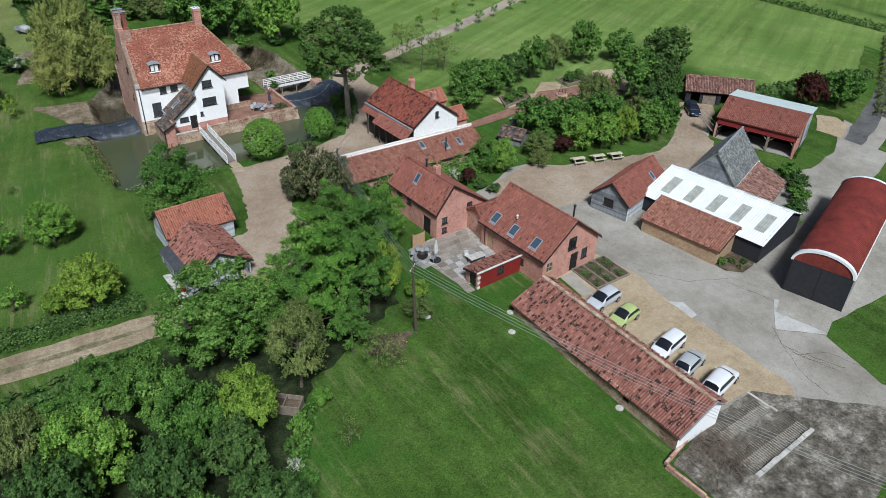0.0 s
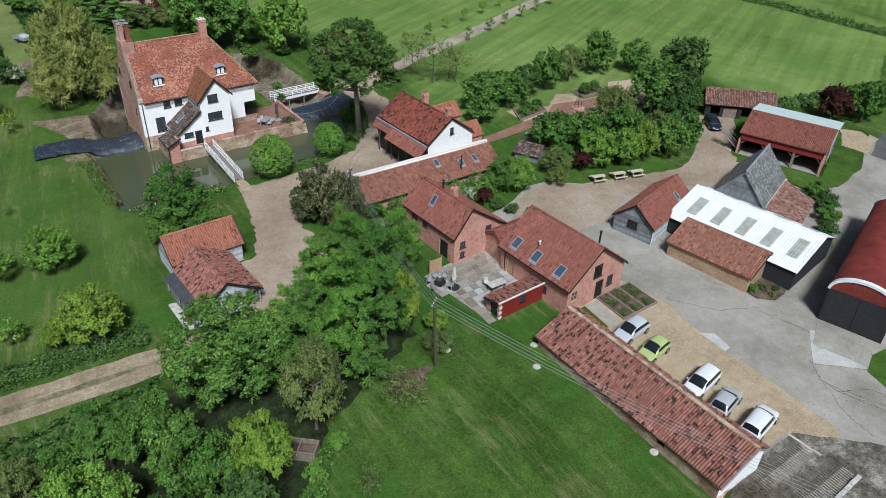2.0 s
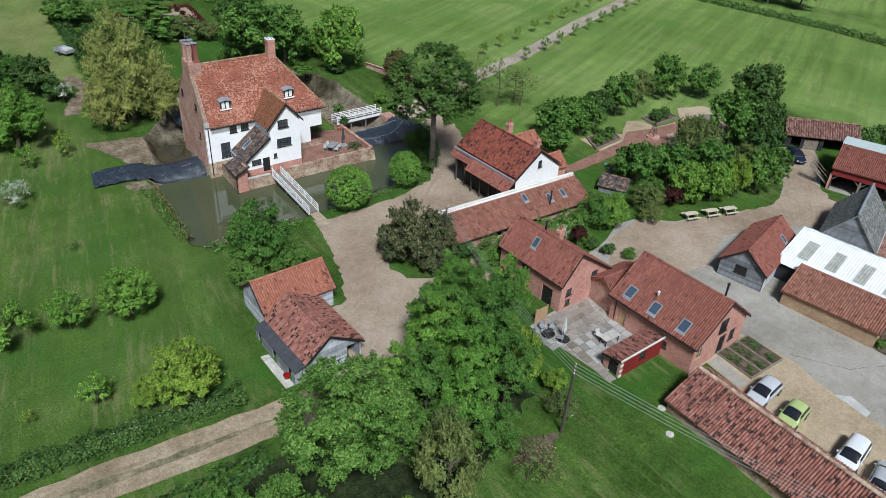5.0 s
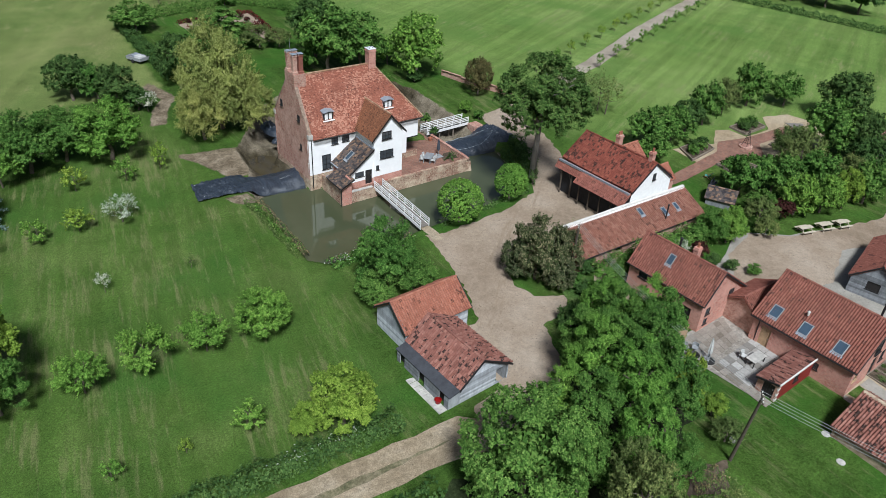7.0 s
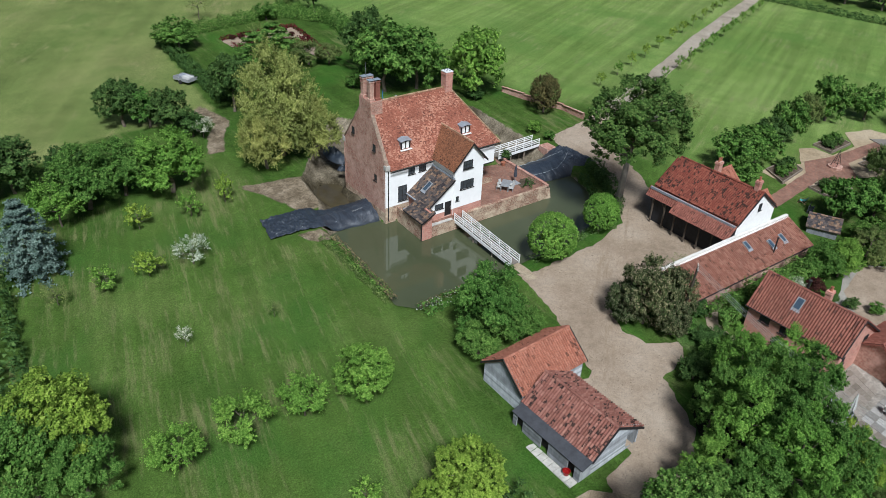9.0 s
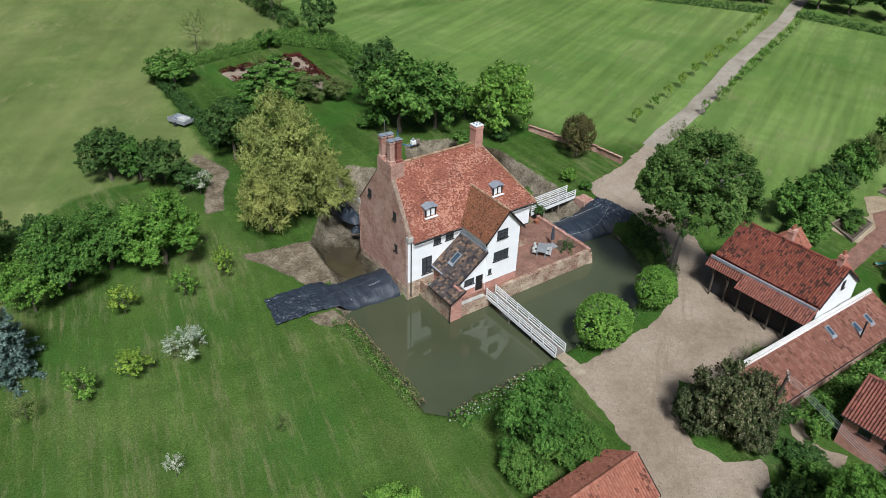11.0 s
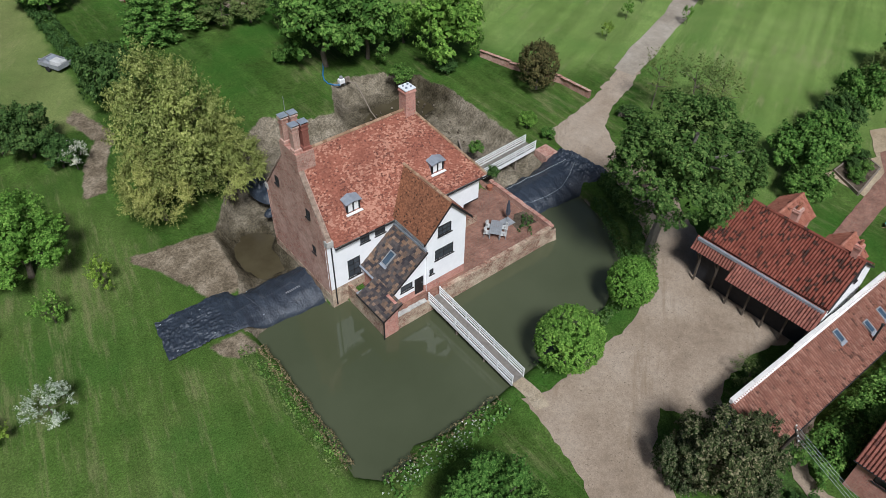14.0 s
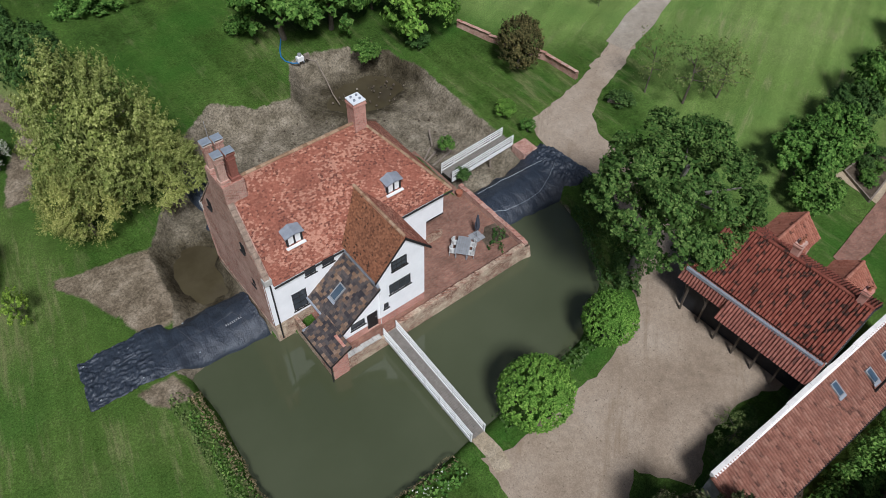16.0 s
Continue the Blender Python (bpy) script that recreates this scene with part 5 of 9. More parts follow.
def moated_house():
    e = thing("moated_house", "tall old house, white rendered front, brick gable, red peg tile roof", "house", 0, 0, 0)
    BASE, PL = -0.6, 2.6
    SW, SE, NE, NW = (20.4, 98.2), (36.0, 98.2), (36.0, 107.6), (20.4, 107.6)
    # south front: brick below, render above
    wall(e, SW, (36.0, 98.2), BASE, PL, "brick_wall", thick=0.34)
    wins = [(1.7, 2.9, 3.0, 4.95), (3.05, 3.95, 6.05, 7.0), (4.5, 5.5, 6.1, 7.0)]
    wall(e, SW, (34.3, 98.2), PL, 7.45, "render", wins, 0.3)
    wall(e, (34.3, 98.2), SE, 4.7, 7.45, "render", (), 0.3)
    wall(e, (34.3, 98.2), (34.3, 107.6), 1.9, 4.7, "render", [(0.35, 1.3, 1.95, 4.0)], 0.3)
    door(e, (34.3, 98.2), (34.3, 107.6), 0.82, 1.95, 0.95, 2.05, "timber_black")
    wall(e, SE, NE, 4.7, 7.45, "render", (), 0.3)
    Geo().box(34.3, 98.2, 4.55, 36.0, 107.6, 4.7).put("jetty", "timber_black", e)
    for (s0, s1, z0, z1), nx, nz in zip(wins, (2, 2, 3), (3, 2, 2)):
        window(e, SW, SE, (s0 + s1) / 2, z0, s1 - s0, z1 - z0, nx, nz, "timber_black")
    wall(e, NE, NW, BASE, 7.5, "brick_old", (), 0.34)
    # west gable with parapet
    gw = [(2.1, 2.75, 8.15, 8.95)]
    wall(e, NW, SW, BASE, PL - 0.7, "brick_wall", (), 0.55)
    wall(e, (20.43, 107.6), (20.43, 98.2), PL - 0.7, 7.75, "brick_old", [(6.9, 7.5, 5.2, 6.0)], 0.5)
    window(e, (20.43, 107.6), (20.43, 98.2), 7.2, 5.2, 0.6, 0.8, 2, 1, "timber_black")
    g = Geo()
    prof = [(107.6, 7.75), (98.2, 7.75), (101.2, 12.75), (101.2, 14.3), (103.7, 14.3), (103.7, 12.9)]
    g.quad(*[(20.43, y, z) for y, z in prof]).quad(*[(20.93, y, z) for y, z in reversed(prof)])
    for (y0, z0), (y1, z1) in zip(prof, prof[1:] + prof[:1]):
        g.quad((20.43, y0, z0), (20.43, y1, z1), (20.93, y1, z1), (20.93, y0, z0))
    g.put("gable", "brick_old", e)
    for y, z in ((105.2, 9.3), (100.5, 8.9)):
        window(e, (20.43, 107.6), (20.43, 98.2), 107.6 - y, z, 0.55, 0.75, 2, 1, "timber_black", proud=0.1)
    coping(e, (20.62, 98.1, 7.8), (20.62, 101.2, 12.85), 0.42, 0.1, "coping_stone", 0.45, seed=3)
    coping(e, (20.62, 107.7, 7.8), (20.62, 103.7, 12.95), 0.42, 0.1, "coping_stone", 0.45, seed=4)
    Geo().box(20.36, 98.0, 7.35, 20.95, 98.5, 7.95, None, 0.04).put("kneeler", "stone", e)
    Geo().box(20.36, 107.3, 7.35, 20.95, 107.8, 7.95, None, 0.04).put("kneeler", "stone", e)
    # main roof, hipped to the east
    R0, R1 = (20.93, 102.0, 13.9), (31.3, 102.0, 13.9)
    roof_slope(e, (20.93, 97.8, 7.35), (36.45, 97.8, 7.35), R1, R0, "peg_tile", "flat", 0.17, 0.13, 0.16, 5, sag=0.05)
    roof_slope(e, (36.45, 97.8, 7.35), (36.45, 108.0, 7.35), R1, R1, "peg_tile", "flat", 0.17, 0.13, 0.16, 6)
    roof_slope(e, (36.45, 108.0, 7.35), (20.93, 108.0, 7.35), R0, R1, "peg_tile", "flat", 0.17, 0.13, 0.16, 7)
    ridge_tiles(e, (21.0, 102, 13.95), (31.3, 102, 13.95), "ridge_buff", 0.14, 0.35)
    ridge_tiles(e, (31.3, 102, 13.95), (36.45, 97.8, 7.45), "ridge_buff", 0.13, 0.3)
    ridge_tiles(e, (31.3, 102, 13.95), (36.45, 108.0, 7.45), "ridge_buff", 0.13, 0.3)
    Geo().tube((20.9, 97.72, 7.2), (26.5, 97.72, 7.2), 0.07).put("gutter", "timber_black", e)
    Geo().tube((31.4, 97.72, 7.2), (36.5, 97.72, 7.2), 0.07).put("gutter", "timber_black", e)
    Geo().tube((20.75, 98.1, 7.2), (20.75, 98.1, 0.9), 0.06).put("downpipe", "timber_black", e)
    # chimneys
    g = Geo().box(20.9, 101.23, 12.3, 21.95, 103.67, 14.27)
    c = g.put("chimney", "brick_old", e)
    prism_slab(g2 := Geo(), [(20.5, 101.0, 14.5), (22.1, 101.0, 14.1), (22.1, 103.8, 14.1), (20.5, 103.8, 14.5)], 0.1)
    for i, (x, y) in enumerate(((20.8, 103.25), (21.55, 103.2), (20.8, 101.75), (21.55, 101.7))):
        g = Geo().lathe([(w * 1.414, z) for w, z in ((0.34, 14.2), (0.34, 14.5), (0.25, 14.56), (0.25, 15.9), (0.29, 15.9), (0.29, 16.02), (0.26, 16.02), (0.26, 16.3), (0.32, 16.3), (0.32, 16.42), (0.2, 16.42), (0.2, 16.2))], 4, Matrix.Translation((x, y, 0)) @ pose(0, 0, 0, 0, 0, 45), False)
        s = g.put("chimney_shaft", "brick_old" if i != 3 else "pantile", c)
        Geo().box(x - 0.33, y - 0.33, 16.56, x + 0.33, y + 0.33, 16.61, None, 0.01).box(x - 0.3, y - 0.3, 16.42, x - 0.25, y - 0.25, 16.56).box(x + 0.25, y + 0.25, 16.42, x + 0.3, y + 0.3, 16.56).put("cap", "cowl", s, "flat metal chimney cap")
    Geo().tube((21.1, 103.3, 16.0), (21.1, 103.3, 18.0), 0.02, 0.012, 5).put("aerial", "grey_metal", c)
    c2 = chimney(e, 31.2, 102.1, 12.8, 15.7, 0.95, 0.95, "brick", 0)
    Geo().box(30.68, 101.58, 15.7, 31.72, 102.62, 15.8, None, 0.02).put("cap", "white_iron", c2, "pale flat chimney cap")
    for dx, dy in ((-0.22, -0.22), (0.22, -0.22), (-0.22, 0.22), (0.22, 0.22)):
        Geo().lathe(((0.09, 15.8), (0.09, 15.9), (0.06, 15.9), (0.06, 15.82)), 8, Matrix.Translation((31.2 + dx, 102.1 + dy, 0)), False).put("chimney_pot", "lead", c2)
    # gabled front wing
    WA, WB = (26.9, 94.0), (30.9, 94.0)
    wh = [(1.1, 2.4, 7.4, 7.58), (0.85, 2.75, 4.85, 5.95), (0.3, 0.72, 3.55, 4.15)]
    wall(e, WA, WB, PL + 0.1, 7.6, "render", wh[1:], 0.3, (2.2, 10.3))
    wall(e, WA, WB, 1.0, PL + 0.1, "brick", (), 0.3)
    g = Geo().quad((30.9, 94, 7.6), (30.9, 94, 8.35), (29.1, 94, 10.3)).quad((30.9, 94.3, 7.6), (29.1, 94.3, 10.3), (30.9, 94.3, 8.35))
    g.put("wall", "render", e)
    wall(e, WB, (30.9, 98.2), PL + 0.1, 8.35, "render", (), 0.3)
    wall(e, WB, (30.9, 98.2), 1.0, PL + 0.1, "brick", (), 0.3)
    wall(e, (26.9, 98.2), WA, 1.0, 7.6, "render", (), 0.3)
    window(e, WA, WB, 1.75, 7.42, 1.3, 0.95, 3, 2, "timber_black", proud=0.11)
    window(e, WA, WB, 1.8, 4.85, 1.9, 1.1, 4, 2, "timber_black")
    window(e, WA, WB, 0.51, 3.55, 0.42, 0.6, 1, 1, "timber_black")
    roof_slope(e, (26.5, 98.2, 7.55), (26.5, 93.7, 7.55), (29.1, 93.7, 10.5), (29.1, 100.0, 10.5), "peg_brown", "flat", 0.16, 0.13, 0.14, 8, sag=0.04)
    roof_slope(e, (31.2, 93.7, 8.1), (31.2, 98.3, 8.1), (29.1, 100.0, 10.5), (29.1, 93.7, 10.5), "peg_tile", "flat", 0.16, 0.13, 0.14, 9)
    ridge_tiles(e, (29.1, 93.7, 10.55), (29.1, 99.9, 10.55), "ridge_buff", 0.13, 0.3)
    for a, b in (((26.45, 7.45), (29.1, 10.4)), ((31.3, 7.95), (29.1, 10.4))):
        g = Geo()
        g.quad((a[0], 93.66, a[1] - 0.16), (b[0], 93.66, b[1] - 0.2), (b[0], 93.66, b[1] + 0.08), (a[0], 93.66, a[1] + 0.1))
        g.quad((a[0], 93.76, a[1] - 0.16), (a[0], 93.76, a[1] + 0.1), (b[0], 93.76, b[1] + 0.08), (b[0], 93.76, b[1] - 0.2))
        g.quad((a[0], 93.66, a[1] - 0.16), (a[0], 93.76, a[1] - 0.16), (b[0], 93.76, b[1] - 0.2), (b[0], 93.66, b[1] - 0.2))
        g.put("bargeboard", "timber_black", e)
    dormer(e, 23.5, 98.9, 9.05)
    dormer(e, 31.85, 98.9, 9.05)
    # slate porch: an upper slope against the wing, a lower one over the corner by the water
    ph = [(0.85, 2.05, 3.15, 3.82), (2.25, 3.2, 1.95, 3.82)]
    wall(e, (23.5, 94.1), (26.9, 94.1), PL, 3.85, "render", [(0.85, 2.05, 3.15, 3.82), (2.25, 3.2, PL, 3.82)], 0.25, (3.4, 6.35))
    wall(e, (23.5, 94.1), (26.9, 94.1), 1.0, PL, "brick", [(2.25, 3.2, 1.95, PL)], 0.25)
    window(e, (23.5, 94.1), (26.9, 94.1), 1.45, 3.15, 1.2, 0.67, 3, 1, "timber_black")
    door(e, (23.5, 94.1), (26.9, 94.1), 2.72, 1.95, 0.95, 1.87, "timber_black")
    wall(e, (23.6, 98.2), (23.6, 96.2), 1.0, 3.75, "brick", (), 0.2)
    wall(e, (21.9, 96.1), (21.9, 92.9), BASE, 3.1, "brick_wall", (), 0.3)
    wall(e, (21.9, 98.2), (21.9, 96.1), BASE, 2.45, "brick_wall", (), 0.3)
    wall(e, (21.9, 92.9), (23.2, 92.9), BASE, 3.1, "brick", (), 0.3, (1.3, 3.8))
    wall(e, (23.2, 92.9), (23.2, 94.1), BASE, 3.85, "brick", (), 0.25)
    wall(e, (23.5, 96.1), (21.9, 96.1), 1.0, 3.1, "brick", (), 0.2)
    roof_slope(e, (23.3, 98.2, 3.8), (23.3, 93.8, 3.8), (26.85, 93.8, 6.5), (26.85, 98.2, 6.5), "slate", "flat", 0.3, 0.26, 0.12, 10)
    roof_slope(e, (21.6, 96.25, 3.05), (21.6, 92.55, 3.05), (23.4, 92.55, 3.95), (23.4, 96.25, 3.95), "slate", "flat", 0.3, 0.26, 0.12, 11)
    Geo().tube((21.55, 96.3, 3.0), (21.55, 92.5, 3.0), 0.06).tube((21.7, 92.72, 3.0), (21.7, 92.72, 0.7), 0.05).put("gutter", "timber_black", e)
    Geo().box(23.15, 96.15, 3.72, 23.35, 98.2, 3.84).box(21.6, 96.2, 3.06, 23.35, 96.38, 3.16).put("gutter", "lead", e, "pale lead valley gutter")
    Geo().box(26.72, 93.9, 6.45, 26.9, 98.2, 6.62).put("flashing", "lead", e, "blue-grey lead flashing")
    g = Geo().quad((23.3, 93.76, 3.6), (26.85, 93.76, 6.3), (26.85, 93.76, 6.55), (23.3, 93.76, 3.85)).quad((21.6, 92.5, 2.9), (23.4, 92.5, 3.8), (23.4, 92.5, 4.0), (21.6, 92.5, 3.1))
    g.put("bargeboard", "timber_black", e)
    rooflight(e, (23.3, 98.2, 3.8), (23.3, 93.8, 3.8), (26.85, 98.2, 6.5), 0.42, 0.45, 0.7, 1.3)
    return settle(e, 28.0, 101.0, 0.0)


moated_house()


def terrace():
    e = thing("terrace", "brick paved terrace held by an old moat wall", "terrace", 0, 0, 0, kind="structure")
    Geo().box(23.3, 93.3, -0.6, 31.0, 98.1, 1.85).put("walkway", "terrace", e)
    Geo().box(31.0, 93.3, -0.6, 40.5, 108.0, 1.85).put("paving", "terrace", e, "worn red brick paving")
    w = wall(e, (23.2, 93.0), (26.2, 93.0), -0.6, 2.0, "brick_wall", (), 0.35, caps=True)
    wall(e, (26.2, 93.0), (27.8, 93.0), -0.6, 1.7, "brick_wall", (), 0.35)
    wall(e, (27.8, 93.0), (40.8, 93.0), -0.6, 2.2, "brick_wall", (), 0.35, caps=True)
    wall(e, (40.8, 93.0), (40.8, 101.6), -0.6, 2.45, "brick_old", (), 0.35, caps=True)
    coping(e, (23.2, 93.18, 1.98), (26.2, 93.18, 1.98), 0.42, 0.1, "stone", 0.35, seed=5)
    coping(e, (27.8, 93.18, 2.18), (40.8, 93.18, 2.18), 0.42, 0.11, "brick_wall", 0.3, seed=6)
    coping(e, (40.62, 93.4, 2.43), (40.62, 101.6, 2.43), 0.42, 0.08, "brick_old", 0.3, seed=7)
    # buttress at the corner and the flower bed behind it
    g = Geo()
    g.quad((40.0, 92.99, -0.6), (41.3, 92.7, -0.6), (41.0, 92.95, 2.0), (40.2, 92.99, 2.1)).quad((41.3, 92.7, -0.6), (41.2, 94.5, -0.6), (40.85, 94.2, 2.0), (41.0, 92.95, 2.0))
    g.put("buttress", "brick_wall", e)
    return e


terrace()
patch("ground", [(38.0, 94.0), (40.4, 93.6), (40.4, 96.6), (39.4, 96.8), (38.3, 95.8)], "soil", 1.85 - gz(39, 95), "dark soil flower bed on the terrace", "flower bed")


def railed_bridge(name, label, a, b, width, za, zb, posts, mat="white_paint", deck_mat="oak_timber", rails=3):
    """A white timber footbridge with posts, rails and planked deck, from a to b."""
    a, b = Vector((*a, za)), Vector((*b, zb))
    e = thing(name, label, "bridge", 0, 0, 0)
    d = (b - a).normalized()
    side = Vector((d.y, -d.x, 0)).normalized()
    L = (b - a).length
    m = Matrix(((d.x, side.x, 0, a.x), (d.y, side.y, 0, a.y), (d.z, side.z, 1, a.z), (0, 0, 0, 1)))
    h = width / 2
    n = int(L / 0.17)
    for i in range(n):
        Geo().box(i * L / n + 0.012, -h, -0.05, (i + 1) * L / n - 0.012, h, 0.0, m).put("plank", "deck", e)
    for s in (-1, 1):
        y = s * (h + 0.04)
        Geo().box(0, y - 0.04, -0.3, L, y + 0.04, 0.05, m).put("beam", mat, e)
        for z in (0.34, 0.6, 0.84)[:rails]:
            Geo().box(0, y - 0.028, z - 0.045, L, y + 0.028, z + 0.045, m, 0.006).put("rail", mat, e)
        for i in range(posts):
            x = (L - 0.12) * i / (posts - 1)
            Geo().box(x, y - 0.045, 0.05, x + 0.09, y + 0.045, 0.9, m, 0.01).put("post", mat, e)
    for k in (0.33, 0.66):
        for s in (-1, 1):
            p = m @ Vector((L * k, s * h * 0.7, -0.3))
            Geo().tube((p.x, p.y, -0.7), p, 0.11, 0.1, 7).put("pile", "oak_timber", e)
    return settle(e, a.x, a.y, a.z - 0.3)


railed_bridge("footbridge", "long white timber footbridge over the moat", (26.95, 82.9), (27.05, 93.2), 1.05, 1.45, 1.8, 7)
railed_bridge("footbridge", "short white timber footbridge with planked deck", (40.6, 103.4), (48.3, 103.9), 1.35, 2.2, 2.1, 6)
e = thing("bridge_pier", "small red brick pier at a footbridge end", "pier", 48.7, 102.0, 0)
Geo().box(-0.7, -0.8, 0.2, 0.9, 0.9, 2.2, None, 0.03).put("brickwork", "brick_old", e)
patch("pavement", [(26.4, 83.2), (27.5, 83.2), (27.7, 81.2), (27.4, 79.9), (26.2, 80.2), (26.4, 81.4)], "track", 0.09, "pale gravel path to the footbridge", "path", 0.05, 0.7)


# ---- the two sheeted dams ----
def sheet_dam(name, label, corners, humps, edges, folds, seed):
    """Black plastic drawn over a bank between four corners; u runs along the dam. humps: heights at u; folds: crumple at u."""
    n, k = 120, 64
    A, B, C, D = [Vector((*c, 0)) for c in corners]
    noise.seed_set(seed)
    v, f = [], []
    for i in range(n + 1):
        u = i / n
        hump = np.interp(u, *zip(*humps))
        fold = np.interp(u, *zip(*folds))
        edge = np.interp(u, *zip(*edges))
        for j in range(k + 1):
            w = j / k
            p = lerp(lerp(A, B, u), lerp(D, C, u), w)
            arch = math.sin(math.pi * w) ** 0.6
            q = p + Vector((noise.noise((u * 9, w * 5, 1)), noise.noise((u * 9, w * 5, 7)), 0)) * 0.25
            crease = abs(noise.noise((q.x * 2.6, q.y * 2.6, 3))) * 0.7 + abs(noise.noise((q.x * 5.3, q.y * 4.9, 5))) * 0.5
            soft = noise.noise((q.x * 0.7, q.y * 0.7, 9)) * 0.12
            line = 0.02 * math.sin(q.x * 6.5 + noise.noise((q.x, q.y, 2)) * 2)
            z = hump * arch + (1 - arch) * edge + fold * crease + soft * 0.8 + line
            v.append((q.x, q.y, z))
            
    for i in range(n):
        for j in range(k):
            a = i * (k + 1) + j
            f.append((a, a + k + 1, a + k + 2, a + 1))
    return tagged(mesh_ob(name, v, f, "tarp", smooth=True), label, "tarpaulin")


def on_sheet(ob, x, y):
    """The height of a sheet's surface at a place."""
    return min(((c.co.x - x) ** 2 + (c.co.y - y) ** 2, c.co.z) for c in ob.data.vertices)[1]


dam_west = sheet_dam("plastic_sheet", "black plastic sheet over an earth dam in the moat", [(7.2, 100.2), (20.2, 99.2), (20.3, 104.2), (7.8, 104.4)], ((0, 1.85), (0.4, 2.05), (0.55, 1.9), (0.75, 1.6), (1, 1.9)), ((0, 1.76), (0.35, 1.86), (0.48, 1.7), (0.58, 0.6), (1, 0.45)), ((0, 0.42), (0.32, 0.36), (0.42, 0.05), (0.9, 0.04), (1, 0.25)), 5)
dam_east = sheet_dam("plastic_sheet", "taut black plastic sheet over a dam beside the terrace", [(41.0, 96.6), (51.2, 95.6), (50.3, 101.6), (41.0, 101.4)], ((0, 1.7), (0.3, 1.75), (0.7, 2.0), (0.85, 2.4), (1, 2.3)), ((0, 0.4), (0.6, 0.4), (0.8, 1.6), (1, 1.9)), ((0, 0.03), (0.7, 0.03), (0.82, 0.5), (1, 0.45)), 8)
ROPES = ([(41.9, 100.6), (44.5, 100.5), (47.2, 100.1), (49.6, 99.3)], [(41.4, 97.9), (42.5, 97.5), (44.9, 97.2), (46.4, 97.3), (48.0, 97.9), (49.4, 98.6)])
for path in ROPES:
    z0 = on_sheet(dam_east, *path[0])
    e = thing("rope", "pale rope drawn over the plastic sheet", "rope", path[0][0], path[0][1], z0)
    g = Geo()
    prev = None
    for a, b in zip(path, path[1:]):
        for i in range(7):
            x, y = a[0] + (b[0] - a[0]) * i / 7, a[1] + (b[1] - a[1]) * i / 7
            p = Vector((x - path[0][0], y - path[0][1], on_sheet(dam_east, x, y) - z0 + 0.03))
            if prev is not None:
                g.tube(prev, p, 0.018, None, 5, False)
            prev = p
    g.put("strand", "rope", e)
for ob_, places in ((dam_west, ((8.1, 103.9), (8.1, 100.5), (11.2, 103.4), (11.1, 100.4), (15.2, 100.4), (15.3, 103.6))), (dam_east, ((42.8, 97.5), (44.8, 97.2), (47.3, 97.1), (49.2, 97.0), (49.6, 100.6)))):
    for x, y in places:
        e = thing("tie_tag", "small white tie tag on a plastic sheet", "tag", x, y, on_sheet(ob_, x, y), 25, "tie tags")
        Geo().box(-0.06, -0.035, -0.02, 0.06, 0.035, 0.04, None, 0.01).put("tag", "rope", e)
for i in range(8):
    x, y = 17.75 + 0.17 * i, 101.2 - 0.012 * i
    e = thing("printed_mark", "worn white printed bar on a plastic sheet", "mark", x, y, on_sheet(dam_west, x, y), 0, "printed marks")
    Geo().box(-0.05, -0.08, -0.03, 0.04, 0.08, 0.022).put("bar", "grey_metal", e)
for pts in ([(12.9, 101.3), (15.0, 101.7), (18.6, 101.9)], [(14.6, 103.4), (15.1, 101.6), (15.6, 100.0)], [(18.6, 101.9), (19.2, 100.6)]):
    g = Geo()
    prev = None
    z0 = on_sheet(dam_west, *pts[0])
    e = thing("sheet_seam", "welded pale seam in a plastic sheet", "seam", *pts[0], z0)
    for a, b in zip(pts, pts[1:]):
        for i in range(8):
            x, y = a[0] + (b[0] - a[0]) * i / 7, a[1] + (b[1] - a[1]) * i / 7
            p = Vector((x - pts[0][0], y - pts[0][1], on_sheet(dam_west, x, y) - z0 + 0.01))
            if prev is not None and (p - prev).length > 0.01:
                g.tube(prev, p, 0.022, None, 4, False)
            prev = p
    g.put("weld", "felt", e)


# ---- terrace things ----
def garden_table(x, y, z, rz, L=1.7, W=0.95, top="teak", leg="grey_metal", label="pale slatted garden dining table"):
    e = thing("garden_table", label, "table", x, y, z, rz)
    t = Geo()
    for i in range(6):
        t.box(-L / 2, -W / 2 + i * W / 6 + 0.006, 0.7, L / 2, -W / 2 + (i + 1) * W / 6 - 0.006, 0.74, None, 0.006)
    t.put("tabletop", top, e)
    for sx in (-1, 1):
        for sy in (-1, 1):
            Geo().box(sx * (L / 2 - 0.12) - 0.04, sy * (W / 2 - 0.12) - 0.04, 0, sx * (L / 2 - 0.12) + 0.04, sy * (W / 2 - 0.12) + 0.04, 0.7).put("leg", leg, e)
    return e


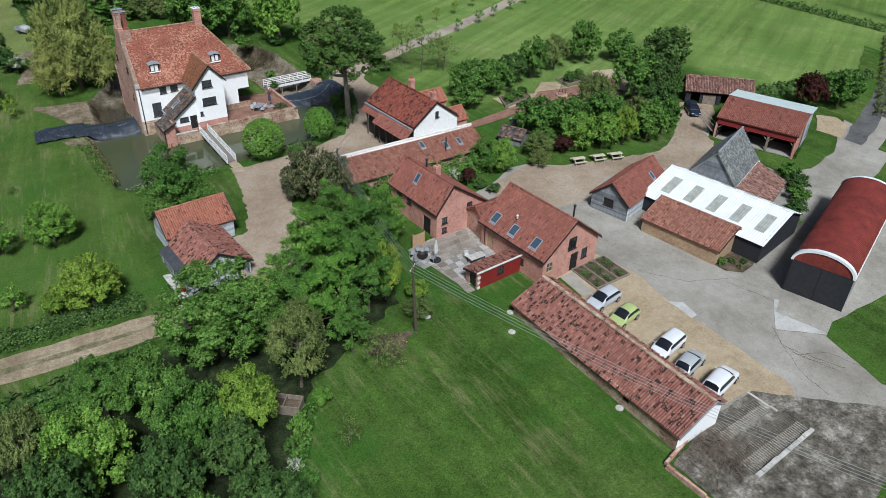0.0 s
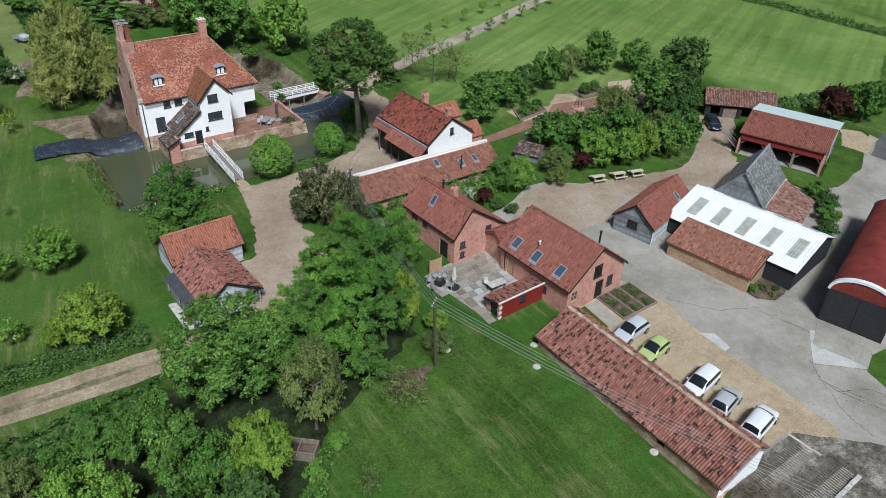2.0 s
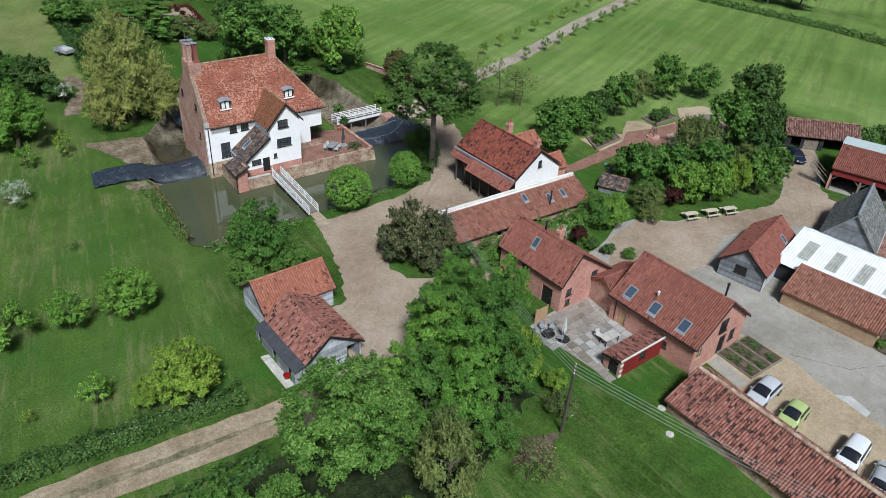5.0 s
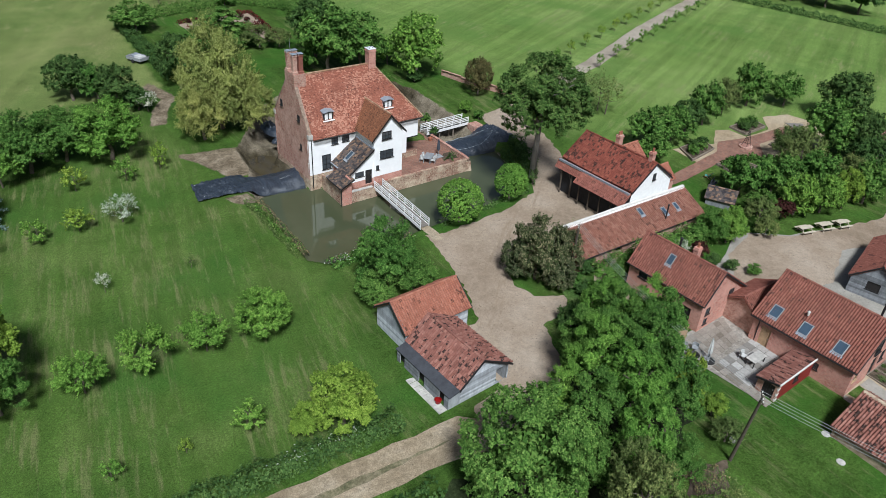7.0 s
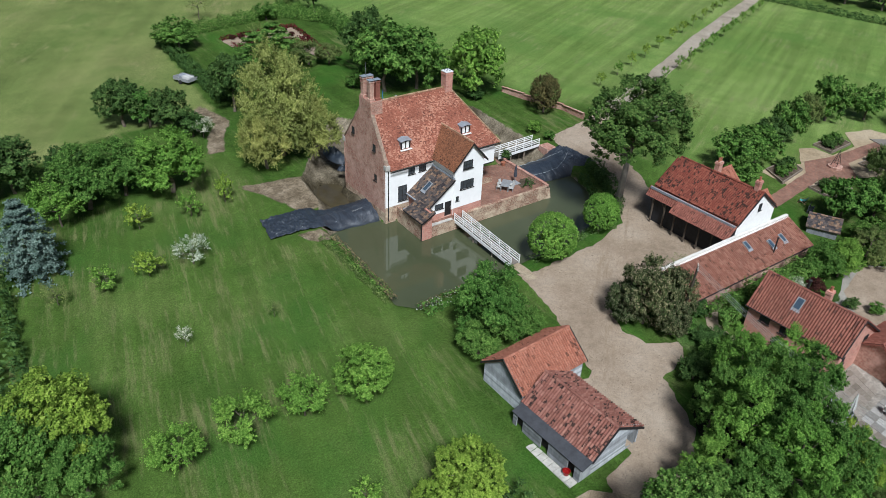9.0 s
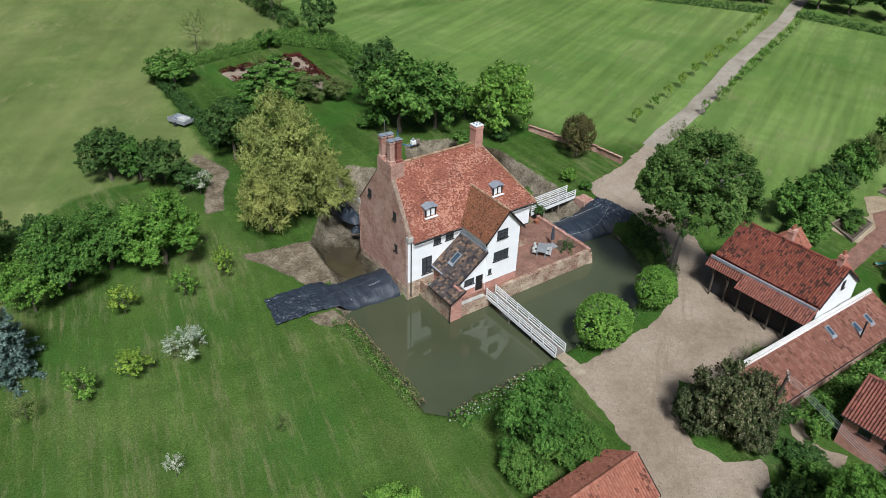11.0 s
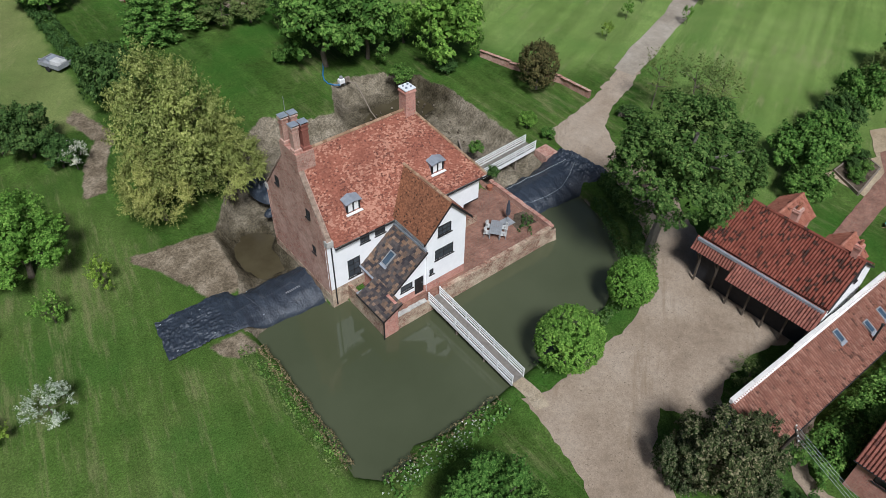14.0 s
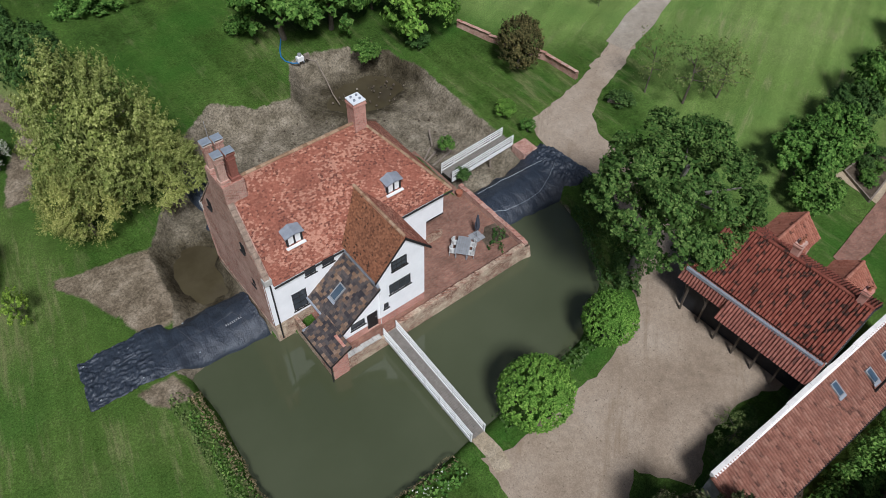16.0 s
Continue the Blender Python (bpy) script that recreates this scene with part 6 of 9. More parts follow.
def garden_chair(x, y, z, rz, mat="grey_metal", label="grey garden chair with a curved back"):
    e = thing("garden_chair", label, "chair", x, y, z, rz, "garden chairs")
    Geo().box(-0.28, -0.28, 0.4, 0.28, 0.28, 0.47, None, 0.02).put("seat", mat, e)
    g = Geo()
    for i in range(7):
        a = math.pi * (0.12 + 0.76 * i / 6)
        c, s = math.cos(a), math.sin(a)
        g.box(-0.055, -0.02, 0.47, 0.055, 0.02, 0.86, Matrix.Translation((0.3 * c, -0.02 + 0.3 * s, 0)) @ pose(0, 0, 0, 0, 0, math.degrees(a) - 90))
    g.put("backrest", mat, e)
    for sx in (-1, 1):
        for sy in (-1, 1):
            Geo().tube((sx * 0.24, sy * 0.24, 0), (sx * 0.22, sy * 0.22, 0.4), 0.025, None, 6).put("leg", "grey_metal", e)
    return e


garden_table(36.3, 95.9, 1.85, 40, 1.9, 1.1, "grey_metal", "grey_metal", "grey slatted garden dining table")
for dx, dy, rz in ((-0.86, 0.25, 40), (-0.16, 0.84, 40), (0.86, -0.25, 220), (0.16, -0.84, 220)):
    garden_chair(36.3 + dx, 95.9 + dy, 1.85, rz, "cloth_pale", "pale garden chair at the dining table")


def parasol(x, y, z, mat, label, base="grey_metal", square=True):
    e = thing("parasol", label, "parasol", x, y, z)
    if square:
        for dx, dy in ((-0.27, -0.27), (0.27, -0.27), (-0.27, 0.27), (0.27, 0.27)):
            Geo().box(dx - 0.25, dy - 0.25, 0, dx + 0.25, dy + 0.25, 0.07, None, 0.01).put("base_slab", base, e)
    else:
        Geo().lathe(((0.62, 0), (0.62, 0.06), (0.1, 0.12), (0.05, 0.3)), 20).put("base", base, e)
    Geo().tube((0, 0, 0.05), (0.15, 0.2, 2.4), 0.03, None, 7).put("pole", "grey_metal", e)
    g = Geo()
    n = 12
    for i, (r, t) in enumerate(((0.16, 0.35), (0.2, 0.45), (0.13, 0.8), (0.05, 1.0))):
        for k in range(n):
            a = 2 * math.pi * k / n
            rr = r * (1.15 if k % 2 else 0.75)
            g.v.append((0.15 * t + rr * math.cos(a), 0.2 * t + rr * math.sin(a), 2.4 * t))
    for i in range(3):
        for k in range(n):
            g.f.append((i * n + k, i * n + (k + 1) % n, i * n + n + (k + 1) % n, i * n + n + k))
    g.put("canopy", mat, e, "folded cloth canopy")
    return e


parasol(38.2, 96.4, 1.85, "cloth_dark", "folded dark parasol on a slab base")
e = thing("flower_pot", "terracotta flower pot on the terrace", "flower pot", 40.1, 101.0, 1.85)
Geo().lathe(((0.2, 0), (0.3, 0.42), (0.33, 0.42), (0.33, 0.5), (0.27, 0.5), (0.25, 0.4)), 14).put("pot", "clay", e)


# ---- converted barn, cottage and their court ----
def eave_gutter(e, a, b, mat="timber_black"):
    Geo().tube(a, b, 0.06, None, 6).put("gutter", mat, e)


def barge(e, pts, t=0.14, mat="timber_black", off=0.04):
    """Boards along a gable's edge; pts run from eave to ridge to eave in one plane."""
    for p, q in zip(pts, pts[1:]):
        p, q = Vector(p), Vector(q)
        g = Geo()
        up = Vector((0, 0, t))
        n = (q - p).cross(up).normalized() * off
        g.quad(p - up + n, q - up + n, q + up * 0.4 + n, p + up * 0.4 + n).quad(p - up - n, p + up * 0.4 - n, q + up * 0.4 - n, q - up - n)
        g.quad(p - up - n, q - up - n, q - up + n, p - up + n).quad(p + up * 0.4 + n, q + up * 0.4 + n, q + up * 0.4 - n, p + up * 0.4 - n)
        g.put("bargeboard", mat, e)


sh = {"s": [(0.5, 1.4, 1.35, 2.45), (4.05, 5.25, 0.0, 2.25), (5.7, 6.6, 1.1, 2.3)], "w": [(0.9, 1.9, 0.1, 2.3), (4.2, 4.8, 1.0, 1.75), (6.2, 6.7, 1.0, 1.7)]}
barn, q = gabled("brick_barn", "converted orange brick barn, red pantile roof with roof windows", "barn", 43.3, 51.35, 42.25, 51.7, "y", 3.2, 6.35, "brick", "pantile", zb=0.15, rz=3, holes=sh, rpos=0.5, over=0.3, tw=0.24, th=0.36)
c = q["corners"]
window(barn, *c["s"], 0.95, 1.35, 0.9, 1.1, 2, 2, "new_timber")
door(barn, *c["s"], 4.65, 0.0, 1.2, 2.25, "timber_black")
window(barn, *c["s"], 6.15, 1.1, 0.9, 1.2, 2, 2, "timber_black")
window(barn, *c["s"], 4.0, 3.02, 1.1, 1.35, 2, 1, "timber_black", "car_glass", proud=0.1)
door(barn, *c["w"], 1.4, 0.1, 1.0, 2.2, "new_timber")
window(barn, *c["w"], 4.5, 1.0, 0.6, 0.75, 1, 2, "timber_black")
window(barn, *c["w"], 6.45, 1.0, 0.5, 0.7, 1, 2, "timber_black")
A, B, C, D = q["west"]
for u, v in ((0.17, 0.2), (0.46, 0.18), (0.78, 0.19)):
    rooflight(barn, A, B, D, u, v + 0.04, 0.95, 1.25)
Geo().lathe(((0.1, 0), (0.1, 0.35), (0.16, 0.36), (0.05, 0.5)), 10, Matrix.Translation((-2.6, 0.9, 4.75))).put("vent", "cement", barn)
Geo().tube((0.9, -3.6, 6.0), (0.9, -3.6, 7.2), 0.1, None, 10).lathe(((0.15, 7.2), (0.17, 7.25), (0.06, 7.4)), 10, Matrix.Translation((0.9, -3.6, 0))).put("flue", "timber_black", barn)
l, w = q["l"], q["w"]
barge(barn, [(-w - 0.3, -l - 0.3, 3.0), (0, -l - 0.3, 6.4), (w + 0.3, -l - 0.3, 3.0)])
eave_gutter(barn, (-w - 0.34, -l - 0.3, 2.95), (-w - 0.34, l + 0.3, 2.95))
Geo().tube((-w + 0.05, l - 0.6, 0), (-w - 0.1, l - 0.6, 3), 0.05, None, 6).put("downpipe", "timber_black", barn)

ch_ = {"s": [(0.75, 1.5, 1.7, 2.5), (0.8, 1.45, 0.55, 1.2)], "w": [(1.2, 2.2, 2.3, 3.1), (3.2, 4.0, 2.2, 3.0), (6.2, 7.6, 0.0, 2.1)]}
cot, q = gabled("brick_cottage", "orange brick cottage with a long red pantile roof", "house", 39.0, 46.2, 54.8, 63.5, "y", 3.5, 6.15, "brick", "pantile", zb=0.45, rz=3, rpos=0.29, eave2=2.6, holes=ch_, tw=0.24, th=0.36)
c = q["corners"]
window(cot, *c["s"], 1.12, 1.7, 0.75, 0.8, 2, 1, "timber_black")
window(cot, *c["s"], 1.12, 0.55, 0.65, 0.65, 1, 1, "timber_black")
window(cot, *c["s"], 4.6, 2.62, 0.75, 0.7, 2, 1, "timber_black", proud=0.1)
for s, z, ww, hh in ((1.7, 2.3, 1.0, 0.8), (3.6, 2.2, 0.8, 0.8)):
    window(cot, *c["w"], s, z, ww, hh, 2, 1, "timber_black")
door(cot, *c["w"], 6.9, 0.0, 1.4, 2.1, "timber_black", 7)
A, B, C, D = q["west"]
rooflight(cot, A, B, D, 0.42, 0.62, 0.7, 1.15)
w, l, xr = q["w"], q["l"], q["xr"]
barge(cot, [(-w - 0.25, -l - 0.25, 3.3), (xr, -l - 0.25, 6.2), (w + 0.25, -l - 0.25, 2.5)])
eave_gutter(cot, (-w - 0.3, -l - 0.3, 3.25), (-w - 0.3, l + 0.3, 3.25))
chimney(cot, xr + 0.5, -0.9, 5.0, 7.0, 0.65, 0.5, "brick", 1)
Geo().tube((xr + 0.5, 1.0, 5.4), (xr + 0.5, 1.0, 6.9), 0.11, None, 10).lathe(((0.17, 6.9), (0.17, 7.0), (0.05, 7.1)), 10, Matrix.Translation((xr + 0.5, 1.0, 0))).put("flue", "timber_black", cot)

link, q = gabled("link_building", "low red brick link with pantile roof and glazed door", "building", 43.6, 48.6, 51.4, 55.3, "x", 2.3, 3.5, "brick_old", "pantile", zb=0.4, rz=-2, rpos=0.55, holes={"n": [(1.0, 1.9, 0.0, 2.0), (2.5, 3.2, 0.9, 1.7)]})
c = q["corners"]
door(link, *c["n"], 1.45, 0.0, 0.9, 2.0)
window(link, *c["n"], 2.85, 0.9, 0.7, 0.8, 1, 1, "timber_black")


def annexe():
    e = thing("red_annexe", "low lean-to annexe in dark red boarding with brick corner", "outbuilding", 40.9, 46.1, 0.1, 2)
    x0, x1, y0, y1 = -3.3, 2.6, -0.95, 0.95
    wall(e, (x0, y0), (x1, y0), -0.4, 1.95, "red_paint", [(2.6, 3.4, 0.9, 1.7)], 0.2)
    window(e, (x0, y0), (x1, y0), 3.0, 0.9, 0.8, 0.8, 2, 2, "timber_black")
    wall(e, (x1, y0), (x1, y1), -0.4, 1.6, "brick_old", (), 0.2)
    wall(e, (x1, y1), (x0, y1), -0.4, 1.6, "brick_old", (), 0.2)
    wall(e, (x0, y1), (x0, y0), -0.4, 1.6, "brick_old", [(0.55, 1.6, 0.0, 1.58)], 0.2, (1.8, 2.05))
    door(e, (x0, y1), (x0, y0), 1.07, 0.0, 1.05, 1.58, "timber_black")
    for i in range(7):
        Geo().box(x0 - 0.02, y0 - 0.03, -0.2 + i * 0.3, x0 + (0.32 if i % 2 else 0.22), y0 + 0.1, 0.0 + i * 0.3 + 0.08, None, 0.01).put("quoin", "cement" if i % 2 else "brick_old", e)
    roof_slope(e, (x1 + 0.2, y1 + 0.15, 1.68), (x0 - 0.3, y1 + 0.15, 1.68), (x0 - 0.3, y0 - 0.12, 2.2), (x1 + 0.2, y0 - 0.12, 2.2), "pantile_worn", "pantile", 0.2, 0.5, 0.12, 4)
    Geo().box(x0 - 0.32, y0 - 0.2, 2.1, x1 + 0.22, y0 - 0.1, 2.27).put("fascia", "cement", e, "pale lead-capped fascia")
    barge(e, [(x0 - 0.32, y0 - 0.12, 2.2), (x0 - 0.32, y1 + 0.1, 1.7)], 0.14)


annexe()


def paved(name, label, pts, mat, lift, size, joint, seed):
    """Paving of single slabs over a four-sided court, on a bed."""
    e = tagged(new(name), label, "patio", kind="structure")
    e.empty_display_size = 0.3
    A, B, C, D = [Vector((*p, 0)) for p in pts]
    nu, nv = max(1, round((B - A).length / size)), max(1, round((D - A).length / size))
    bed = Geo()
    bed.quad(*[(p.x, p.y, gz(p.x, p.y) + lift - 0.03) for p in (A, B, C, D)])
    bed.put("bed", "soil", e)
    rnd = random.Random(seed)
    base = Geo()
    for i in range(nu):
        for j in range(nv):
            P = lambda u, v: lerp(lerp(A, B, u), lerp(D, C, u), v)
            k = joint
            ps = [P((i + k) / nu, (j + k) / nv), P((i + 1 - k) / nu, (j + k) / nv), P((i + 1 - k) / nu, (j + 1 - k) / nv), P((i + k) / nu, (j + 1 - k) / nv)]
            c = sum(ps, Vector()) / 4
            z = gz(c.x, c.y) + lift + rnd.uniform(-0.008, 0.008)
            g = Geo()
            top = [(p.x - c.x, p.y - c.y, 0.0) for p in ps]
            low = [(p.x - c.x, p.y - c.y, -0.06) for p in ps]
            g.quad(*top)
            for a in range(4):
                b = (a + 1) % 4
                g.quad(low[a], low[b], top[b], top[a])
            o = g.put("slab", mat, e)
            o.location = (c.x, c.y, z)
    return e


slab = Mat("pale_slab", 0.85)
slab.color(slab.mix(1.0, slab.ramp(slab.obj_random(), (0, (0.21, 0.196, 0.175, 1)), (0.5, (0.30, 0.286, 0.262, 1)), (1, (0.42, 0.405, 0.38, 1))), slab.ramp(slab.noise(4, 5, 0.7), (0.3, (0.7, 0.7, 0.7, 1)), (0.7, (1.15, 1.15, 1.15, 1))), "MULTIPLY"))
slab.bump(slab.noise(20, 4), 0.2, 0.02)
M["slab"] = slab.m
slab2 = Mat("buff_slab", 0.85)
slab2.color(slab2.mix(1.0, slab2.ramp(slab2.obj_random(), (0, (0.16, 0.135, 0.108, 1)), (0.5, (0.23, 0.2, 0.165, 1)), (1, (0.31, 0.275, 0.235, 1))), slab2.ramp(slab2.noise(4, 5, 0.7), (0.3, (0.7, 0.7, 0.7, 1)), (0.7, (1.15, 1.15, 1.15, 1))), "MULTIPLY"))
slab2.bump(slab2.noise(20, 4), 0.2, 0.02)
M["slab_buff"] = slab2.m
patch("pavement", [(35.4, 54.5), (36.6, 46.0), (43.3, 46.8), (43.9, 51.4), (43.8, 55.0), (38.6, 55.0)], "paving_worn", 0.07, "worn stone paving of a small court", "paving")
paved("patio", "pale stone patio with a fire bowl", [(34.7, 53.1), (35.0, 50.7), (37.6, 51.0), (37.6, 54.2)], "slab", 0.10, 0.62, 0.02, 1)
paved("patio", "buff stone slabs in a brick court", [(37.7, 51.2), (42.0, 51.7), (43.4, 54.6), (37.7, 54.6)], "slab_buff", 0.09, 0.62, 0.02, 2)
paved("patio", "worn grey paving beside the barn", [(37.3, 47.3), (43.2, 47.3), (43.2, 51.1), (37.6, 50.8)], "slab", 0.11, 0.8, 0.015, 3)
paved("patio", "grey slab path along the lawn", [(36.4, 45.0), (37.4, 45.0), (37.5, 50.7), (36.6, 50.7)], "slab_buff", 0.10, 0.7, 0.02, 4)
e = thing("timber_fence", "new close-boarded timber fence", "fence", 37.4, 54.6, None)
for i in range(9):
    Geo().box(-1.2 + i * 0.15, -0.03, 0.05, -1.2 + i * 0.15 + 0.14, 0.03, 1.6).put("board", "new_timber", e)
for x in (-1.25, 0.18):
    Geo().box(x - 0.05, -0.06, 0, x + 0.05, 0.06, 1.75).put("post", "new_timber", e)
garden_table(40.4, 48.9, gz(40, 49) + 0.11, 0, 1.9, 1.0, "stone", "timber_black", "stone topped table on the paved court")
garden_chair(39.9, 49.9, gz(40, 49) + 0.11, 10, "cloth_pale", "pale chair drawn up to a table")
for a in (30, 80, 130, 200, 300):
    garden_chair(35.9 + 1.15 * math.cos(radians(a)), 52.4 + 1.15 * math.sin(radians(a)), gz(36, 52) + 0.1, a - 90, "grey_metal", "grey tub chair beside a fire bowl")
e = thing("fire_bowl", "round dark fire bowl on the patio", "fire bowl", 35.9, 52.4, gz(36, 52) + 0.1)
Geo().lathe(((0.3, 0), (0.34, 0.1), (0.55, 0.42), (0.6, 0.42), (0.6, 0.46), (0.5, 0.46), (0.3, 0.3)), 18).put("bowl", "timber_black", e)
parasol(36.9, 51.4, gz(37, 51) + 0.1, "cloth_pale", "folded pale parasol on a round dark base", "tyre", False)
e = thing("heat_pump", "grey outdoor unit in a timber pen", "heat pump", 44.2, 44.6, 0.15)
Geo().box(-0.35, -0.3, 0.15, 0.35, 0.3, 0.8, None, 0.02).put("casing", "stone", e)
for i in range(4):
    Geo().box(-0.55, -0.5, 0.1 + i * 0.16, 0.55, -0.46, 0.2 + i * 0.16).put("slat", "oak_timber", e)
# beds and path south of the barn
patch("pavement", [(46.3, 42.0), (47.9, 42.0), (47.3, 38.2), (46.0, 38.4)], "concrete", 0.10, "pale concrete path to the barn door", "path")
patch("ground", [(44.2, 42.0), (46.2, 42.0), (45.9, 38.5), (45.0, 38.4)], "grass", 0.095, "strip of grass beside a path", "grass")
for i, (x0, x1) in enumerate(((48.1, 49.5), (49.7, 51.1), (51.3, 52.8))):
    e = thing("raised_bed", "vegetable bed of dark soil edged with timber", "vegetable bed", (x0 + x1) / 2, 40.4, None, -2, "vegetable beds")
    h = (x1 - x0) / 2
    Geo().box(-h, -1.9, -0.1, h, 1.9, 0.12).put("soil", "soil", e)
    rng = np.random.default_rng(40 + i)
    n_ = 600
    cl = rng.integers(0, 26, n_)
    cx_, cy_ = rng.uniform(-h * 0.85, h * 0.85, 26), rng.uniform(-1.8, 1.8, 26)
    pts = np.stack([cx_[cl] + rng.normal(0, 0.1, n_), cy_[cl] + rng.normal(0, 0.1, n_), 0.12 + rng.uniform(0, 0.25, n_)], 1)
    ve = new("seedlings", leaf_mesh("seedlings", pts, np.tile([0, 0, 1.0], (n_, 1)), rng.uniform(0.03, 0.06, n_), "leaf_dark", 40 + i))
    ve.parent = e
    ve["kind"] = "stuff"
    for b in ((-h - 0.08, -2.0, -h, 2.0), (h, -2.0, h + 0.08, 2.0), (-h, -2.0, h, -1.9), (-h, 1.9, h, 2.0)):
        Geo().box(b[0], b[1], -0.1, b[2], b[3], 0.24).put("edging", "oak_timber", e)

# ---- the long low barn ----
long_barn, q = gabled("long_barn", "long low brick barn with patchy, slipping red pantiles", "barn", 38.35, 43.4, 20.3, 40.2, "y", 1.55, 3.25, {"s": "render", "n": "brick_old", "e": "brick_old", "w": "brick_wall"}, "pantile_worn", zb=-0.35, rpos=0.72, missing=0.05, eave2=2.4, tw=0.24, th=0.36, sag=0.16, holes={"w": [(14.0, 14.8, 0.5, 1.0)]})
w, l, xr = q["w"], q["l"], q["xr"]
ridge_tiles(long_barn, (xr, -l - 0.2, 3.33), (xr, l + 0.2, 3.33), "brick_wall", 0.2, 0.4, "ridge_mortar")
barge(long_barn, [(-w - 0.28, -l - 0.27, 1.45), (xr, -l - 0.27, 3.3), (w + 0.28, -l - 0.27, 2.2)], 0.1, "lead")

# ---- yard barns ----
wb, q = gabled("weatherboard_barn", "grey weatherboarded barn with red pantile roof", "barn", 59.6, 69.4, 47.1, 51.9, "x", 2.35, 4.35, {"s": "board_grey", "n": "board_grey", "e": "board_pale", "w": "board_pale"}, "pantile", zb=0.15, rz=14, boarding={"s": "board_grey", "n": "board_grey", "e": "board_pale", "w": "board_pale"}, holes={"s": [(1.6, 2.9, 1.3, 2.34)]})
window(wb, *q["corners"]["s"], 2.25, 1.3, 1.3, 1.04, 1, 1, "timber_black", "dark_in")
w, l = q["w"], q["l"]
barge(wb, [(-w - 0.28, -l - 0.28, 2.2), (0, -l - 0.28, 4.45), (w + 0.28, -l - 0.28, 2.2)])
A, B, C, D = q["east"]
rooflight(wb, A, B, D, 0.72, 0.45, 0.6, 1.0)
Geo().tube((w + 0.08, -l - 0.1, 0), (w + 0.08, -l - 0.1, 2.3), 0.05, None, 6).put("downpipe", "cement", wb)


def sheet_roof(e, A, B, C, D, mat, pitch=0.3, amp=0.04, thick=0.05, lights=()):
    """Corrugated sheets, with a few clear ones let in. lights: (u0, u1, v0, v1)."""
    A, B, C, D = map(Vector, (A, B, C, D))
    n = (B - A).cross(D - A).normalized()
    n = n if n.z > 0 else -n
    L = (B - A).length
    k = int(L / pitch) * 4
    rnd = random.Random(int(L * 10))
    u = Geo()
    prism_slab(u, (A, B, C, D), thick)
    ro = u.put("roof", "dark_in", e)
    for r in range(3):
        g = Geo()
        for i in range(k + 1):
            t = i / k
            z = amp * math.sin(i * math.pi / 2) * 0.5 + 0.008 * r
            for v in (r / 3, (r + 1.04) / 3 if r < 2 else 1.0):
                g.v.append(tuple(lerp(lerp(A, B, t), lerp(D, C, t), v) + n * (z + 0.03)))
        for i in range(k):
            a = 2 * i
            g.f.append((a, a + 2, a + 3, a + 1))
        g.put("roof_sheet", mat, ro)
    for u0, u1, v0, v1 in lights:
        g = Geo()
        P = lambda a, b: lerp(lerp(A, B, a), lerp(D, C, a), b)
        m = 16
        for i in range(m + 1):
            for v in (v0, v1):
                g.v.append(tuple(P(u0 + (u1 - u0) * i / m, v) + n * (0.075 + amp * math.sin(i * math.pi / 2) * 0.5)))
        for i in range(m):
            g.f.append((2 * i, 2 * i + 2, 2 * i + 3, 2 * i + 1))
        g.put("clear_sheet", "sheet_clear", ro, "grey translucent roof sheet")
    return ro


def shell(name, label, category, x, y, z, rz, W, L, eave, ridge, mats, boarding=None, xr=0.0, holes=None, e2=None, thick=0.2):
    """Walls alone of a gabled building centred at x, y."""
    e = thing(name, label, category, x, y, z, rz)
    w, l = W / 2, L / 2
    e2 = eave if e2 is None else e2
    low = min(eave, e2)
    holes = holes or {}
    cs = {"s": ((-w, -l), (w, -l)), "e": ((w, -l), (w, l)), "n": ((w, l), (-w, l)), "w": ((-w, l), (-w, -l))}
    for k, (a, b) in cs.items():
        gb = (xr + w if k == "s" else w - xr, ridge - 0.06) if k in "sn" else None
        top = {"s": low, "n": low, "e": e2, "w": eave}[k]
        m = mats[k] if isinstance(mats, dict) else mats
        wall(e, a, b, -0.6, top, m, [h[:4] for h in holes.get(k, ())], thick, gb)
        if boarding:
            boards(e, a, b, 0.1, top, boarding, 0.22, gb, [h[:4] for h in holes.get(k, ())])
    return e, cs, w, l


bs, cs, w, l = shell("black_shed", "open black boarded shed with a white sheet roof", "shed", 69.9, 40.4, 0.05, 8.4, 9.4, 14.8, 2.35, 4.05, "black_board", "black_board", 1.2)
sheet_roof(bs, (-w - 0.3, l + 0.3, 2.35), (-w - 0.3, -l - 0.3, 2.35), (1.2, -l - 0.3, 4.15), (1.2, l + 0.3, 4.15), "white_iron", lights=[(u, u + 0.075, 0.28, 0.75) for u in (0.10, 0.29, 0.48, 0.67, 0.86)])
sheet_roof(bs, (w + 0.3, -l - 0.3, 2.5), (w + 0.3, l + 0.3, 2.5), (1.2, l + 0.3, 4.15), (1.2, -l - 0.3, 4.15), "white_iron", lights=[(u, u + 0.12, 0.2, 0.8) for u in (0.1, 0.3, 0.5, 0.7)])
ridge_tiles(bs, (1.2, -l - 0.3, 4.2), (1.2, l + 0.3, 4.2), "white_iron", 0.16, 1.2, "ridge_cap")
fs, q = gabled("flint_shed", "buff flint shed with an old pantile roof", "shed", 61.2, 65.6, 35.0, 44.2, "y", 1.95, 3.3, "flint", "pantile_pale", zb=0.0, rz=10, rpos=0.86, eave2=2.9, tw=0.24, th=0.36, missing=0.01)
